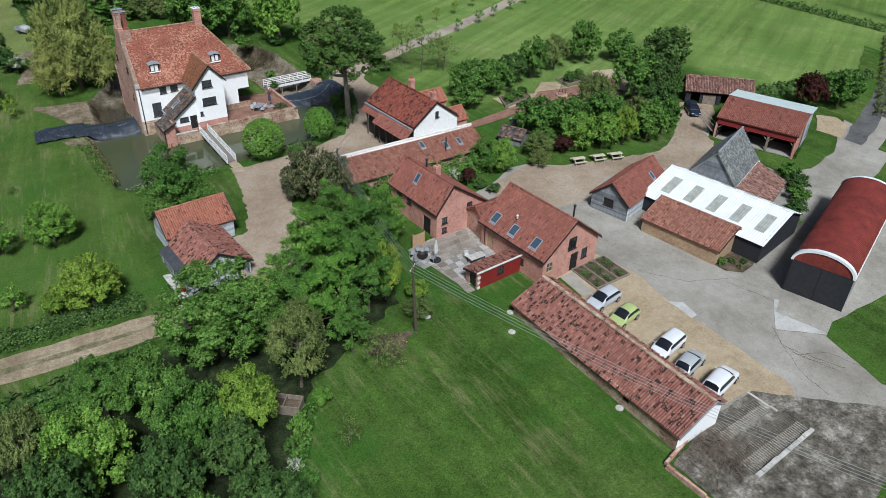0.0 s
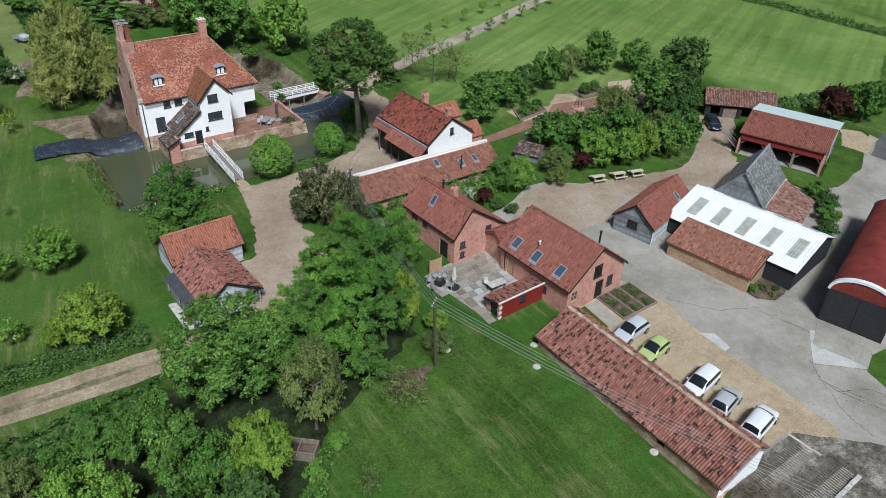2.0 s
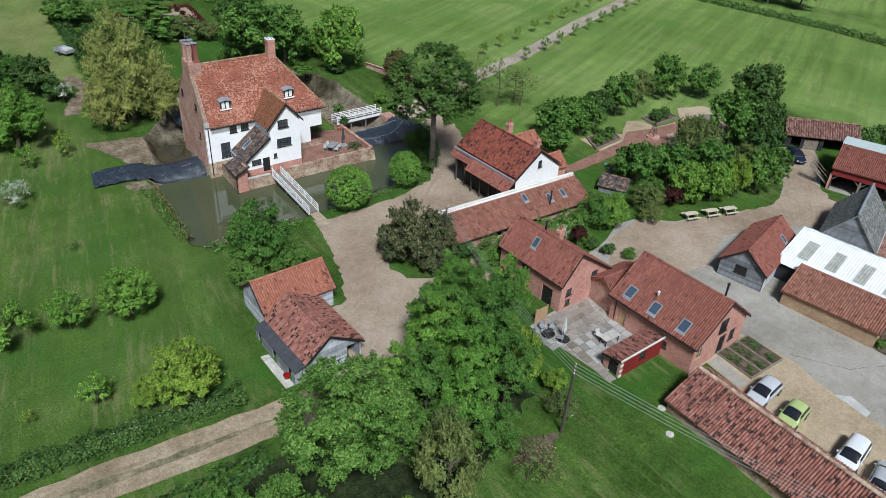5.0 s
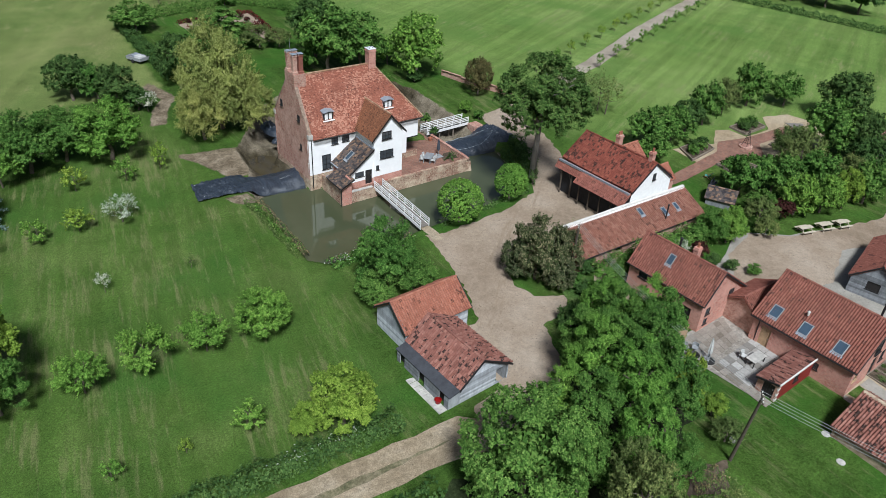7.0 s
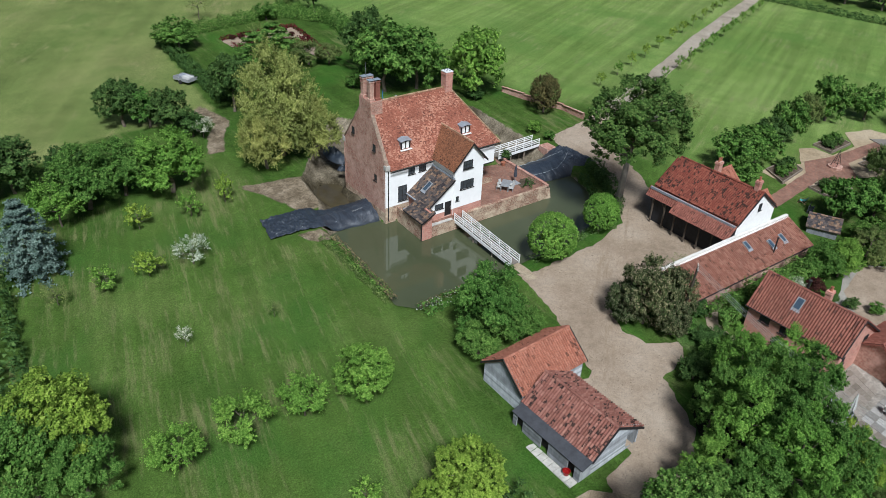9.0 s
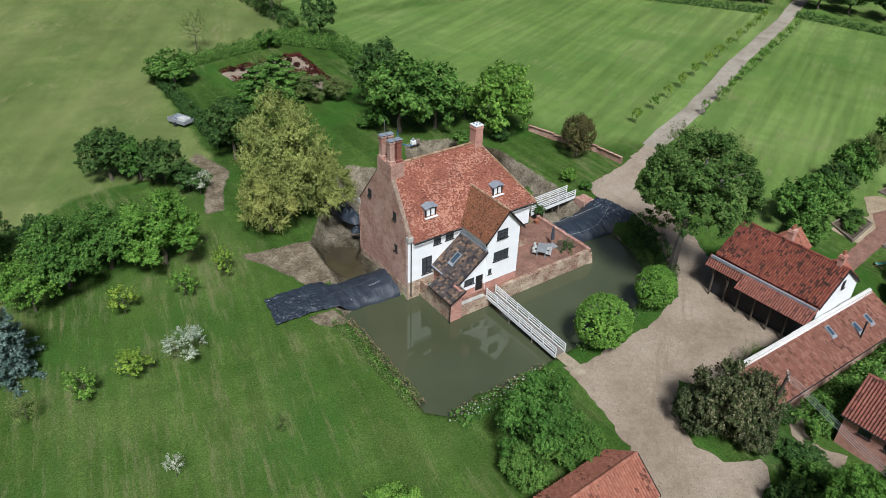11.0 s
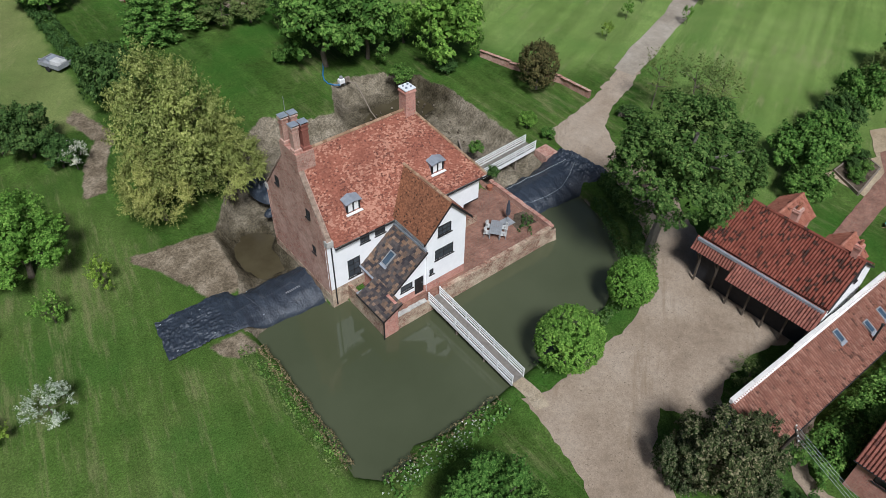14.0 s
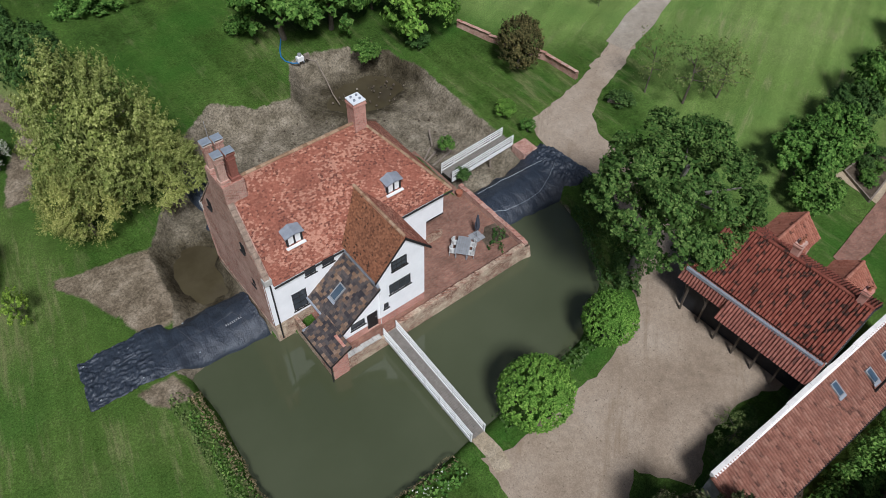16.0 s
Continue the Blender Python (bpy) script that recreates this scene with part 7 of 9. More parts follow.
w, l = q["w"], q["l"]
barge(fs, [(-w - 0.27, -l - 0.27, 1.85), (q["xr"], -l - 0.27, 3.35)], 0.1)
# weedy corner south of the shed
patch("ground", [(62.3, 34.9), (66.0, 35.4), (66.6, 32.6), (63.6, 32.0), (62.2, 33.4)], "soil", 0.10, "bare weedy soil behind the sheds", "soil", 0.1, 0.6)

sb, cs, w, l = shell("slate_barn", "tall black boarded barn with steep grey slate roof", "barn", 78.2, 46.2, 0.35, 18.5 - 90, 5.6, 9.2, 2.7, 6.1, {"s": "board_pale", "n": "black_board", "e": "black_board", "w": "black_board"}, None, 0.0)
boards(sb, *cs["s"], 0.1, 2.7, "board_grey", 0.24, (w, 6.0))
for sgn in (-1, 1):
    a, b = (sgn * (w + 0.3), l + 0.3, 2.4), (sgn * (w + 0.3), -l - 0.3, 2.4)
    roof_slope(sb, a, b, (0, -l - 0.3, 6.15), (0, l + 0.3, 6.15), "slate_grey", "flat", 0.28, 0.24, 0.12, 21)
ridge_tiles(sb, (0, -l - 0.3, 6.2), (0, l + 0.3, 6.2), "lead", 0.14, 0.6, "ridge_cap")
Geo().box(w + 0.25, -l, 2.3, w + 0.5, l, 2.45).put("flashing", "cement", sb)
roof_slope(sb, (w + 4.4, -l - 0.2, 0.9), (w + 4.4, l - 0.6, 0.9), (w + 0.35, l - 0.4, 2.45), (w + 0.35, -l - 0.2, 2.45), "pantile_grey", "pantile", 0.24, 0.36, 0.12, 22, deck="pantile_grey")
wall(sb, (w + 4.2, -l), (w + 4.2, l - 0.8), -0.6, 0.85, "black_board", (), 0.15)

# red cart lodge: a tiled front range with open bays, a sheeted one behind
cl = thing("cart_lodge", "dark red boarded cart lodge with open bays and pantile roof", "cart lodge", 94.6, 51.6, 0.75, 20)
W0, W1, L = -4.2, 0.2, 5.4
for i in range(4):
    y = -L + i * 2 * L / 3
    Geo().box(W0, y - 0.15, -0.5, W0 + 0.3, y + 0.15, 2.3).put("post", "oak_timber" if 0 < i < 3 else "brick", cl)
for i in range(3):
    y0 = -L + i * 2 * L / 3
    for s, yy in ((1, y0 + 0.15), (-1, y0 + 2 * L / 3 - 0.15)):
        Geo().tube((W0 + 0.15, yy, 1.5), (W0 + 0.15, yy + s * 0.8, 2.25), 0.07, None, 5).put("brace", "oak_timber", cl)
wall(cl, (W0, L), (W0, -L), 2.2, 3.35, "red_paint", (), 0.15)
boards(cl, (W0, L), (W0, -L), 2.2, 3.35, "red_paint", 0.2)
wall(cl, (W0, -L), (W1, -L), -0.6, 3.3, "brick", (), 0.25, (4.3, 4.8))
wall(cl, (W1, L), (W0, L), -0.6, 3.3, "black_board", (), 0.25, (0.1, 4.8))
wall(cl, (W1, -L), (W1, L), -0.6, 3.3, "dark_in", (), 0.2)
Geo().box(W0, -L, -0.1, W1, L, 0.03).put("floor", "concrete", cl)
roof_slope(cl, (W0 - 0.3, L + 0.25, 3.2), (W0 - 0.3, -L - 0.25, 3.2), (W1, -L - 0.25, 4.95), (W1, L + 0.25, 4.95), "pantile", "pantile", 0.24, 0.36, 0.12, 31)
ridge_tiles(cl, (W1, -L - 0.25, 5.0), (W1, L + 0.25, 5.0), "pantile")
wall(cl, (W1, -L - 0.1), (W1 + 4.6, -L - 0.1), -0.6, 4.3, "board_pale", [(2.2, 3.0, 0.2, 2.6)], 0.2, (0.05, 4.8))
wall(cl, (W1 + 4.6, -L - 0.1), (W1 + 4.6, L), -0.6, 4.3, "board_pale", (), 0.2)
wall(cl, (W1 + 4.6, L), (W1, L), -0.6, 4.3, "board_pale", (), 0.2, (4.55, 4.8))
sheet_roof(cl, (W1 + 4.9, -L - 0.4, 4.45), (W1 + 4.9, L + 0.3, 4.45), (W1 + 0.12, L + 0.3, 5.0), (W1 + 0.12, -L - 0.4, 5.0), "green_iron")
st = thing("outside_stair", "open timber stair against a cart lodge", "stair", 89.0, 57.2, 0.9, 20)
for i in range(11):
    Geo().box(-0.45, -1.9 + i * 0.27, 0.2 + i * 0.2, 0.45, -1.9 + i * 0.27 + 0.25, 0.25 + i * 0.2).put("tread", "oak_timber", st)
for s in (-0.5, 0.5):
    Geo().tube((s, -2.0, 0.0), (s, 1.1, 2.4), 0.07, None, 4).put("stringer", "oak_timber", st)
    Geo().tube((s, -2.0, 0.9), (s, 1.1, 3.3), 0.04, None, 4).tube((s, -2.0, 0), (s, -2.0, 0.95), 0.05, None, 4).put("handrail", "oak_timber", st)

# dark shed at the yard's end
ds = thing("open_shed", "dark open-fronted shed with a weathered pantile roof", "shed", 100.3, 63.8, 1.0, 45)
wall(ds, (-1.9, -5), (1.9, -5), -0.5, 2.2, "black_board", (), 0.15)
wall(ds, (1.9, -5), (1.9, 5), -0.5, 2.2, "black_board", (), 0.15)
wall(ds, (1.9, 5), (-1.9, 5), -0.5, 2.2, "black_board", (), 0.15)
wall(ds, (-1.9, 5), (-1.9, -5), -0.5, 2.2, "black_board", [(0.8, 2.2, -0.2, 1.9), (2.6, 4.8, -0.2, 1.9), (5.4, 9.4, -0.2, 1.9)], 0.15)
door(ds, (-1.9, 5), (-1.9, -5), 3.7, -0.1, 2.0, 1.7, "oak_timber", 8)
roof_slope(ds, (-2.3, 5.3, 2.1), (-2.3, -5.3, 2.1), (0.2, -5.3, 3.9), (0.2, 5.3, 3.9), "pantile_grey", "pantile", 0.24, 0.36, 0.12, 41)
roof_slope(ds, (2.3, -5.3, 2.1), (2.3, 5.3, 2.1), (0.2, 5.3, 3.9), (0.2, -5.3, 3.9), "pantile_grey", "pantile", 0.24, 0.36, 0.12, 42)
ridge_tiles(ds, (0.2, -5.3, 3.95), (0.2, 5.3, 3.95), "pantile_grey")


def round_barn():
    e = thing("round_roofed_barn", "round-roofed barn of rusty red corrugated iron", "barn", 65.6, 25.4, -0.15, 17)
    L, R, H, T = 21.0, 2.95, 3.75, 1.75
    n = 20
    g = Geo()
    m = 130
    arc = lambda k, r=0.0: ((R + r) * math.cos(math.pi * k / n), H + (T + r) * math.sin(math.pi * k / n))
    for i in range(m + 1):
        x = L * i / m
        for k in range(n + 1):
            y, z = arc(k, 0.025 if i % 2 else 0.0)
            g.v.append((x, y, z))
    for i in range(m):
        for k in range(n):
            a = i * (n + 1) + k
            g.f.append((a, a + 1, a + n + 2, a + n + 1))
    g.put("roof", "red_iron", e)
    for x in (0.0, L):
        f = Geo()
        f.quad(*[(x, *arc(k, -0.03)) for k in range(n + 1)])
        f.put("gable", "red_iron", e, "flaking red iron gable")
        b = Geo()
        for k in range(n):
            p, q, r, s = arc(k, -0.16), arc(k + 1, -0.16), arc(k + 1, 0.1), arc(k, 0.1)
            d = -0.12 if x == 0 else 0.12
            b.quad((x + d, *p), (x + d, *q), (x + d, *r), (x + d, *s)).quad((x + d, *s), (x + d, *r), (x - d * 3, *r), (x - d * 3, *s)).quad((x + d, *q), (x + d, *p), (x, *p), (x, *q))
        b.put("rim", "white_iron", e, "pale curved edge sheet")
    wall(e, (0, R - 0.02), (0, -R + 0.02), -0.5, H, "black_board", (), 0.12)
    wall(e, (0, -R + 0.02), (L, -R + 0.02), -0.5, H, "grey_metal", (), 0.12)
    wall(e, (L, R - 0.02), (0, R - 0.02), -0.5, H, "black_board", (), 0.12)
    wall(e, (L, -R + 0.02), (L, R - 0.02), -0.5, H, "black_board", (), 0.12)
    for s in (-1, 1):
        Geo().box(-0.06, s * 1.42 - 1.4, 0, -0.01, s * 1.42 + 1.4, 3.6).put("door", "black_board", e)
    Geo().tube((0, -R - 0.05, H), (L, -R - 0.05, H), 0.07, None, 6).put("gutter", "cement", e)


round_barn()
patch("pavement", [(65.0, 28.2), (66.4, 22.6), (62.3, 21.2), (60.8, 26.2)], "concrete", 0.07, "pale concrete apron before a barn door", "apron", 0.04, 1.0)

# ---- barns by the forecourt ----
PB = {k: "board_pale" for k in "senw"}
ga, q = gabled("garage_barn", "pale weatherboarded garage barn with orange pantile roof", "barn", 13.9, 20.9, 66.9, 71.5, "x", 2.3, 4.15, "board_pale", "pantile_orange", zb=0.6, rz=2, boarding=PB, tw=0.24, th=0.36)
w, l = q["w"], q["l"]
barge(ga, [(-w - 0.28, -l - 0.28, 2.15), (0, -l - 0.28, 4.25), (w + 0.28, -l - 0.28, 2.15)])
barge(ga, [(-w - 0.28, l + 0.28, 2.15), (0, l + 0.28, 4.25), (w + 0.28, l + 0.28, 2.15)])
gb, q = gabled("stable_barn", "low boarded stable with mossy red pantiles and a felted lean-to", "barn", 14.2, 19.5, 59.35, 66.5, "y", 1.85, 3.65, "board_pale", "pantile_worn", zb=0.5, rz=3, rpos=0.41, boarding={"s": "board_pale", "e": "board_pale"}, holes={"s": [(3.9, 5.2, 0.0, 1.7)]}, tw=0.24, th=0.36)
w, l, xr = q["w"], q["l"], q["xr"]
barge(gb, [(-w - 0.3, -l - 0.28, 1.7), (xr, -l - 0.28, 3.75), (w + 0.28, -l - 0.28, 1.7)])
g = Geo()
prism_slab(g, [(-w - 1.35, l + 0.1, 1.45), (-w - 1.35, -l - 0.25, 1.45), (-w - 0.2, -l - 0.25, 1.75), (-w - 0.2, l + 0.1, 1.75)], 0.08)
g.put("lean_to_roof", "felt", gb, "grey felt roof of the lean-to")
wall(gb, (-w - 1.2, l), (-w - 1.2, -l), -0.4, 1.4, "board_pale", [(0.4, 1.1, -0.1, 1.3), (3.1, 3.9, -0.1, 1.3), (5.9, 6.6, -0.1, 1.3)], 0.08)
wall(gb, (-w - 1.2, -l), (-w, -l), -0.4, 1.45, "board_pale", (), 0.08)
boards(gb, (-w - 1.2, l), (-w - 1.2, -l), 0, 1.4, "board_grey", 0.2, None, [(0.4, 1.1, -0.1, 1.3), (3.1, 3.9, -0.1, 1.3), (5.9, 6.6, -0.1, 1.3)])
Geo().box(-w - 0.9, -l + 0.1, -0.1, -w - 0.8, l - 0.1, 1.4).put("lean_to_back", "dark_in", gb)
for i in range(12):
    Geo().box(-w - 2.1, -l + i * (2 * l / 12) + 0.02, -0.1, -w - 1.3, -l + (i + 1) * (2 * l / 12) - 0.02, 0.05, None, 0.02).put("paving_slab", "stone", gb)
e = thing("barrel", "red plastic tub by a stable door", "tub", 12.9, 60.2, None)
Geo().lathe(((0.22, 0), (0.3, 0.4), (0.32, 0.45), (0.26, 0.45), (0.24, 0.3)), 12).put("shell", "lamp_red", e)

# ---- old barn with lean-tos and its long range ----
# west wall is black to put the shade under the lean-to into its colour
ob, q = gabled("old_barn", "old timber barn with mossy red pantile roof and chimneys", "barn", 46.9, 54.0, 71.4, 82.0, "y", 4.9, 7.45, {"s": "render", "n": "black_board", "e": "render", "w": "black_board"}, "pantile_mossy", zb=1.0, rz=2.5, tw=0.24, th=0.36, sag=0.12, over=0.15)
w, l, xr = q["w"], q["l"], q["xr"]
boards(ob, *q["corners"]["s"], 2.0, 4.9, "white_paint", 0.2, (w, 7.4))
barge(ob, [(-w - 0.2, -l - 0.2, 4.7), (0, -l - 0.2, 7.5), (w + 0.2, -l - 0.2, 4.7)])
window(ob, *q["corners"]["s"], w + 0.1, 5.4, 0.5, 0.8, 1, 2, "timber_black", proud=0.14)
roof_slope(ob, (-w - 1.6, 2.0, 3.3), (-w - 1.6, -l - 0.1, 3.3), (-w - 0.1, -l - 0.1, 4.62), (-w - 0.1, 2.0, 4.62), "pantile", "pantile", 0.24, 0.36, 0.1, 51)
roof_slope(ob, (-w - 0.75, l + 0.6, 3.55), (-w - 0.75, 2.0, 3.55), (-w - 0.1, 2.0, 4.62), (-w - 0.1, l + 0.6, 4.62), "pantile", "pantile", 0.24, 0.36, 0.1, 52)
Geo().box(-w - 0.42, -l, 4.38, -w - 0.2, l + 0.4, 4.64).put("flashing", "lead", ob, "pale lead strip between two roof slopes")
for i in range(7):
    y = -l + 0.3 + i * 1.65
    x = -w - 0.75 if y < 2 else -w - 0.45
    Geo().box(x - 0.07, y - 0.07, -0.4, x + 0.07, y + 0.07, 3.8).put("post", "pole", ob)
    Geo().tube((x, y, 2.4), (x, y + 0.6, 3.6), 0.05, None, 5).put("brace", "pole", ob)
chimney(ob, 0.35, 0.6, 6.8, 8.7, 0.7, 0.55, "brick", 2)
chimney(ob, 0.1, -4.5, 6.9, 8.6, 0.6, 0.5, "brick", 1)
for y, Lx, zr in ((2.6, 3.4, 5.6), (-2.6, 3.0, 4.8)):
    # small roofs to the east
    x0, x1 = w - 1.2, w + Lx
    for s in (-1, 1):
        roof_slope(ob, (x0 if s < 0 else x1, y + s * 1.7, zr - 1.5), (x1 if s < 0 else x0, y + s * 1.7, zr - 1.5), (x1 if s < 0 else x0, y, zr), (x0 if s < 0 else x1, y, zr), "pantile_orange", "pantile", 0.24, 0.36, 0.1, 60 + s)
    ridge_tiles(ob, (x0, y, zr + 0.03), (x1, y, zr + 0.03), "pantile_orange")
    wall(ob, (w - 0.2, y - 1.5), (x1 - 0.2, y - 1.5), -0.5, zr - 1.45, "brick", (), 0.2)
    wall(ob, (x1 - 0.2, y - 1.5), (x1 - 0.2, y + 1.5), -0.5, zr - 1.45, "brick", (), 0.2, (1.5, zr - 0.1))
    wall(ob, (x1 - 0.2, y + 1.5), (w - 0.2, y + 1.5), -0.5, zr - 1.45, "brick", (), 0.2)


def long_range():
    e = thing("long_range", "long low range with a single slope of red pantiles", "range", 45.6, 69.3, 0.95, -1)
    x0, x1, yn, ys = -10.1, 10.3, 1.65, -1.9
    wall(e, (x0, ys), (x1, ys), -0.5, 1.75, "brick_old", [(6.0, 7.0, 0.6, 1.5), (12.0, 13.0, 0.6, 1.5)], 0.25)
    wall(e, (x1, ys), (x1, yn), -0.5, 1.75, "brick_old", (), 0.25, (3.5, 3.45))
    wall(e, (x1, yn), (x0, yn), -0.5, 3.45, "render", (), 0.3)
    wall(e, (x0, yn), (x0, ys), -0.5, 1.75, "board_pale", (), 0.25, (0.05, 3.45))
    A, B, C, D = (x0 - 0.2, ys - 0.3, 1.65), (x1 + 0.2, ys - 0.3, 1.65), (x1 + 0.2, yn - 0.14, 3.44), (x0 - 0.2, yn - 0.14, 3.44)
    roof_slope(e, A, B, C, D, "pantile_pale", "pantile", 0.24, 0.36, 0.12, 71, sag=0.08)
    coping(e, (x0 - 0.1, yn + 0.0, 3.62), (x1 + 0.1, yn + 0.0, 3.62), 0.28, 0.07, "cement", 2.6, seed=9)
    Geo().box(x0 - 0.1, yn - 0.17, 3.3, x1 + 0.1, yn + 0.1, 3.63).put("verge", "cement", e, "pale mortar verge")
    for u, v in ((0.58, 0.72), (0.735, 0.5), (0.835, 0.52)):
        rooflight(e, A, B, D, u, v, 0.62, 1.05)
    eave_gutter(e, (x0, ys - 0.35, 1.6), (x1, ys - 0.35, 1.6))
    Geo().tube((4.4, -1.2, 2.0), (4.4, -1.2, 3.9), 0.08, None, 8).lathe(((0.13, 3.9), (0.13, 4.0), (0.04, 4.08)), 8, Matrix.Translation((4.4, -1.2, 0))).put("flue", "timber_black", e)


long_range()


# ---- poles and wires ----
def line(pts, r, sides=5):
    """One unbroken tube through points."""
    g = Geo()
    pts = [Vector(p) for p in pts]
    for i, p in enumerate(pts):
        d = (pts[min(i + 1, len(pts) - 1)] - pts[max(i - 1, 0)]).normalized()
        a = d.cross(Vector((0.3, 0.2, 1))).normalized()
        b = d.cross(a)
        for k in range(sides):
            t = 6.2832 * k / sides
            g.v.append(tuple(p + (a * math.cos(t) + b * math.sin(t)) * r))
    for i in range(len(pts) - 1):
        for k in range(sides):
            s, n = i * sides + k, i * sides + (k + 1) % sides
            g.f.append((s, n, n + sides, s + sides))
    return g


def pole(x, y, top, label):
    e = thing("utility_pole", label, "utility pole", x, y)
    z0 = gz(x, y)
    t = Vector((top[0] - x, top[1] - y, top[2] - z0))
    Geo().tube((0, 0, -0.1), t, 0.15, 0.1, 10).put("shaft", "pole", e)
    d = Vector((0.62, 0.78, 0))
    Geo().box(-0.6, -0.05, -0.06, 0.6, 0.05, 0.06, Matrix.Translation(t - Vector((0, 0, 0.25))) @ pose(0, 0, 0, 0, 0, 37)).put("crossarm", "pole", e)
    for k in (-0.55, -0.2, 0.2, 0.55):
        p = t - Vector((0, 0, 0.15)) + pose(0, 0, 0, 0, 0, 37).to_3x3() @ Vector((k, 0, 0))
        Geo().lathe(((0.03, 0), (0.05, 0.03), (0.05, 0.1), (0.03, 0.14)), 8, Matrix.Translation(p)).put("insulator", "cement", e)
    return [Vector(top) - Vector((0, 0, 0.05)) + pose(0, 0, 0, 0, 0, 37).to_3x3() @ Vector((k, 0, 0)) for k in (-0.55, -0.2, 0.2, 0.55)]


P1 = pole(29.0, 43.2, (27.9, 42.2, 8.3), "weathered leaning timber utility pole on the lawn")
P2 = pole(34.7, 67.4, (33.6, 66.4, 8.2), "timber utility pole beside an evergreen")
for A_, B_ in ((P2, P1), (P1, [Vector((40.5 + 0.25 * k, 6.0 + 0.2 * k, 7.4)) for k in range(4)])):
    for a, b in zip(A_, B_):
        e = thing("overhead_wire", "thin overhead wire strung between poles", "wire", a.x, a.y, a.z, 0, "overhead wires")
        line([lerp(Vector(), b - a, i / 14) - Vector((0, 0, 0.9 * 4 * (i / 14) * (1 - i / 14))) for i in range(15)], 0.014, 4).put("strand", "wire", e)
end_pole = thing("utility_pole", "timber utility pole past the old slab", "utility pole", 40.8, 6.2)
Geo().tube((0, 0, -0.4), (0, 0, 8.0), 0.15, 0.1, 10).put("shaft", "pole", end_pole)


# ---- cars ----
def rounded(ob):
    """Soft car panels: one round of smooth subdivision."""
    m = ob.modifiers.new("soft", "SUBSURF")
    m.levels = m.render_levels = 2
    return ob


def car(x, y, rz, paint, label, L=4.2, H=1.5, W=1.76, estate=False, z=None):
    e = thing("car", label, "car", x, y, (gz(x, y) + 0.06) if z is None else z, rz, "parked cars")
    h = L / 2
    sec = [(-h, 0.42, 0.62, 0.72), (-h + 0.12, 0.28, 0.86, 0.82), (-h + 0.5, 0.22, 0.95, 0.87), (-0.6, 0.2, 0.93, 0.88), (0.5, 0.2, 0.92, 0.88), (h - 1.05, 0.22, 0.9, 0.86), (h - 0.4, 0.24, 0.78, 0.82), (h - 0.08, 0.3, 0.66, 0.74), (h, 0.42, 0.56, 0.62)]
    g = Geo()
    s = W / 1.76
    for px, z0, z1, hw in sec:
        hw *= s
        for yy, zz in ((-hw * 0.92, z0), (-hw, z0 + 0.16), (-hw, z1 - 0.14), (-hw * 0.9, z1), (hw * 0.9, z1), (hw, z1 - 0.14), (hw, z0 + 0.16), (hw * 0.92, z0)):
            g.v.append((px, yy, zz))
    k = 8
    for i in range(len(sec) - 1):
        for j in range(k):
            a, b = i * k + j, i * k + (j + 1) % k
            g.f.append((a, b, b + k, a + k))
    g.f.append(tuple(range(k - 1, -1, -1)))
    g.f.append(tuple((len(sec) - 1) * k + j for j in range(k)))
    rounded(g.put("body", paint, e, smooth=True))
    # cabin: a rounded shell, and glass that follows it
    rb, rt = -h + (0.08 if estate else 0.14), -h + (0.5 if estate else 0.8)
    ft, fb = h - 1.95, h - 0.95
    z0 = 0.84
    ease = lambda t: 1 - (1 - min(max(t, 0.0), 1.0)) ** 1.7
    crest = lambda x: z0 + (H - z0) * min(ease((x - rb) / (rt - rb)), ease((fb - x) / (fb - ft))) * (1 - 0.05 * ((x - (rt + ft) / 2) / h) ** 2)

    def skin(x, v, out=0.0):
        a = v * math.pi / 2
        top = crest(x) - z0
        wide = 0.83 * s * (1 - 0.05 * abs(x) / h)
        y = wide * math.copysign(abs(math.sin(a)) ** 0.62, v) * (1 - 0.16 * math.cos(a) * min(1.0, top / 0.5))
        return (x, y + math.copysign(out, v) * abs(math.sin(a)), z0 - 0.04 + (top + 0.04) * math.cos(a) ** 0.5 + out * math.cos(a))

    def sheet(name, mat, x0, x1, v0, v1, nx, nv, out, label="", slant=0.0):
        g = Geo()
        for i in range(nx + 1):
            for j in range(nv + 1):
                v = v0 + (v1 - v0) * j / nv
                g.v.append(skin(x0 + (x1 - x0) * i / nx + slant * (1 - abs(v)), v, out))
        for i in range(nx):
            for j in range(nv):
                q = i * (nv + 1) + j
                g.f.append((q, q + 1, q + nv + 2, q + nv + 1))
        return g.put(name, mat, e, label, True)

    sheet("cabin", paint, rb, fb, -1, 1, 36, 28, 0.0)
    mid = (rt + ft) / 2
    sheet("windscreen", "car_glass", ft + 0.12, fb - 0.1, -0.56, 0.56, 8, 10, 0.015, "dark car glass")
    sheet("rear_window", "car_glass", rb + 0.07, rb + (rt - rb) * 0.72, -0.52, 0.52, 6, 10, 0.015, "dark car glass")
    for sy in (-1, 1):
        sheet("side_window", "car_glass", mid + 0.04, fb - 0.42, sy * 0.66, sy * 0.93, 6, 4, 0.012, "dark car glass", -0.35)
        sheet("side_window", "car_glass", rb + 0.28, mid - 0.04, sy * 0.66, sy * 0.93, 6, 4, 0.012, "dark car glass")
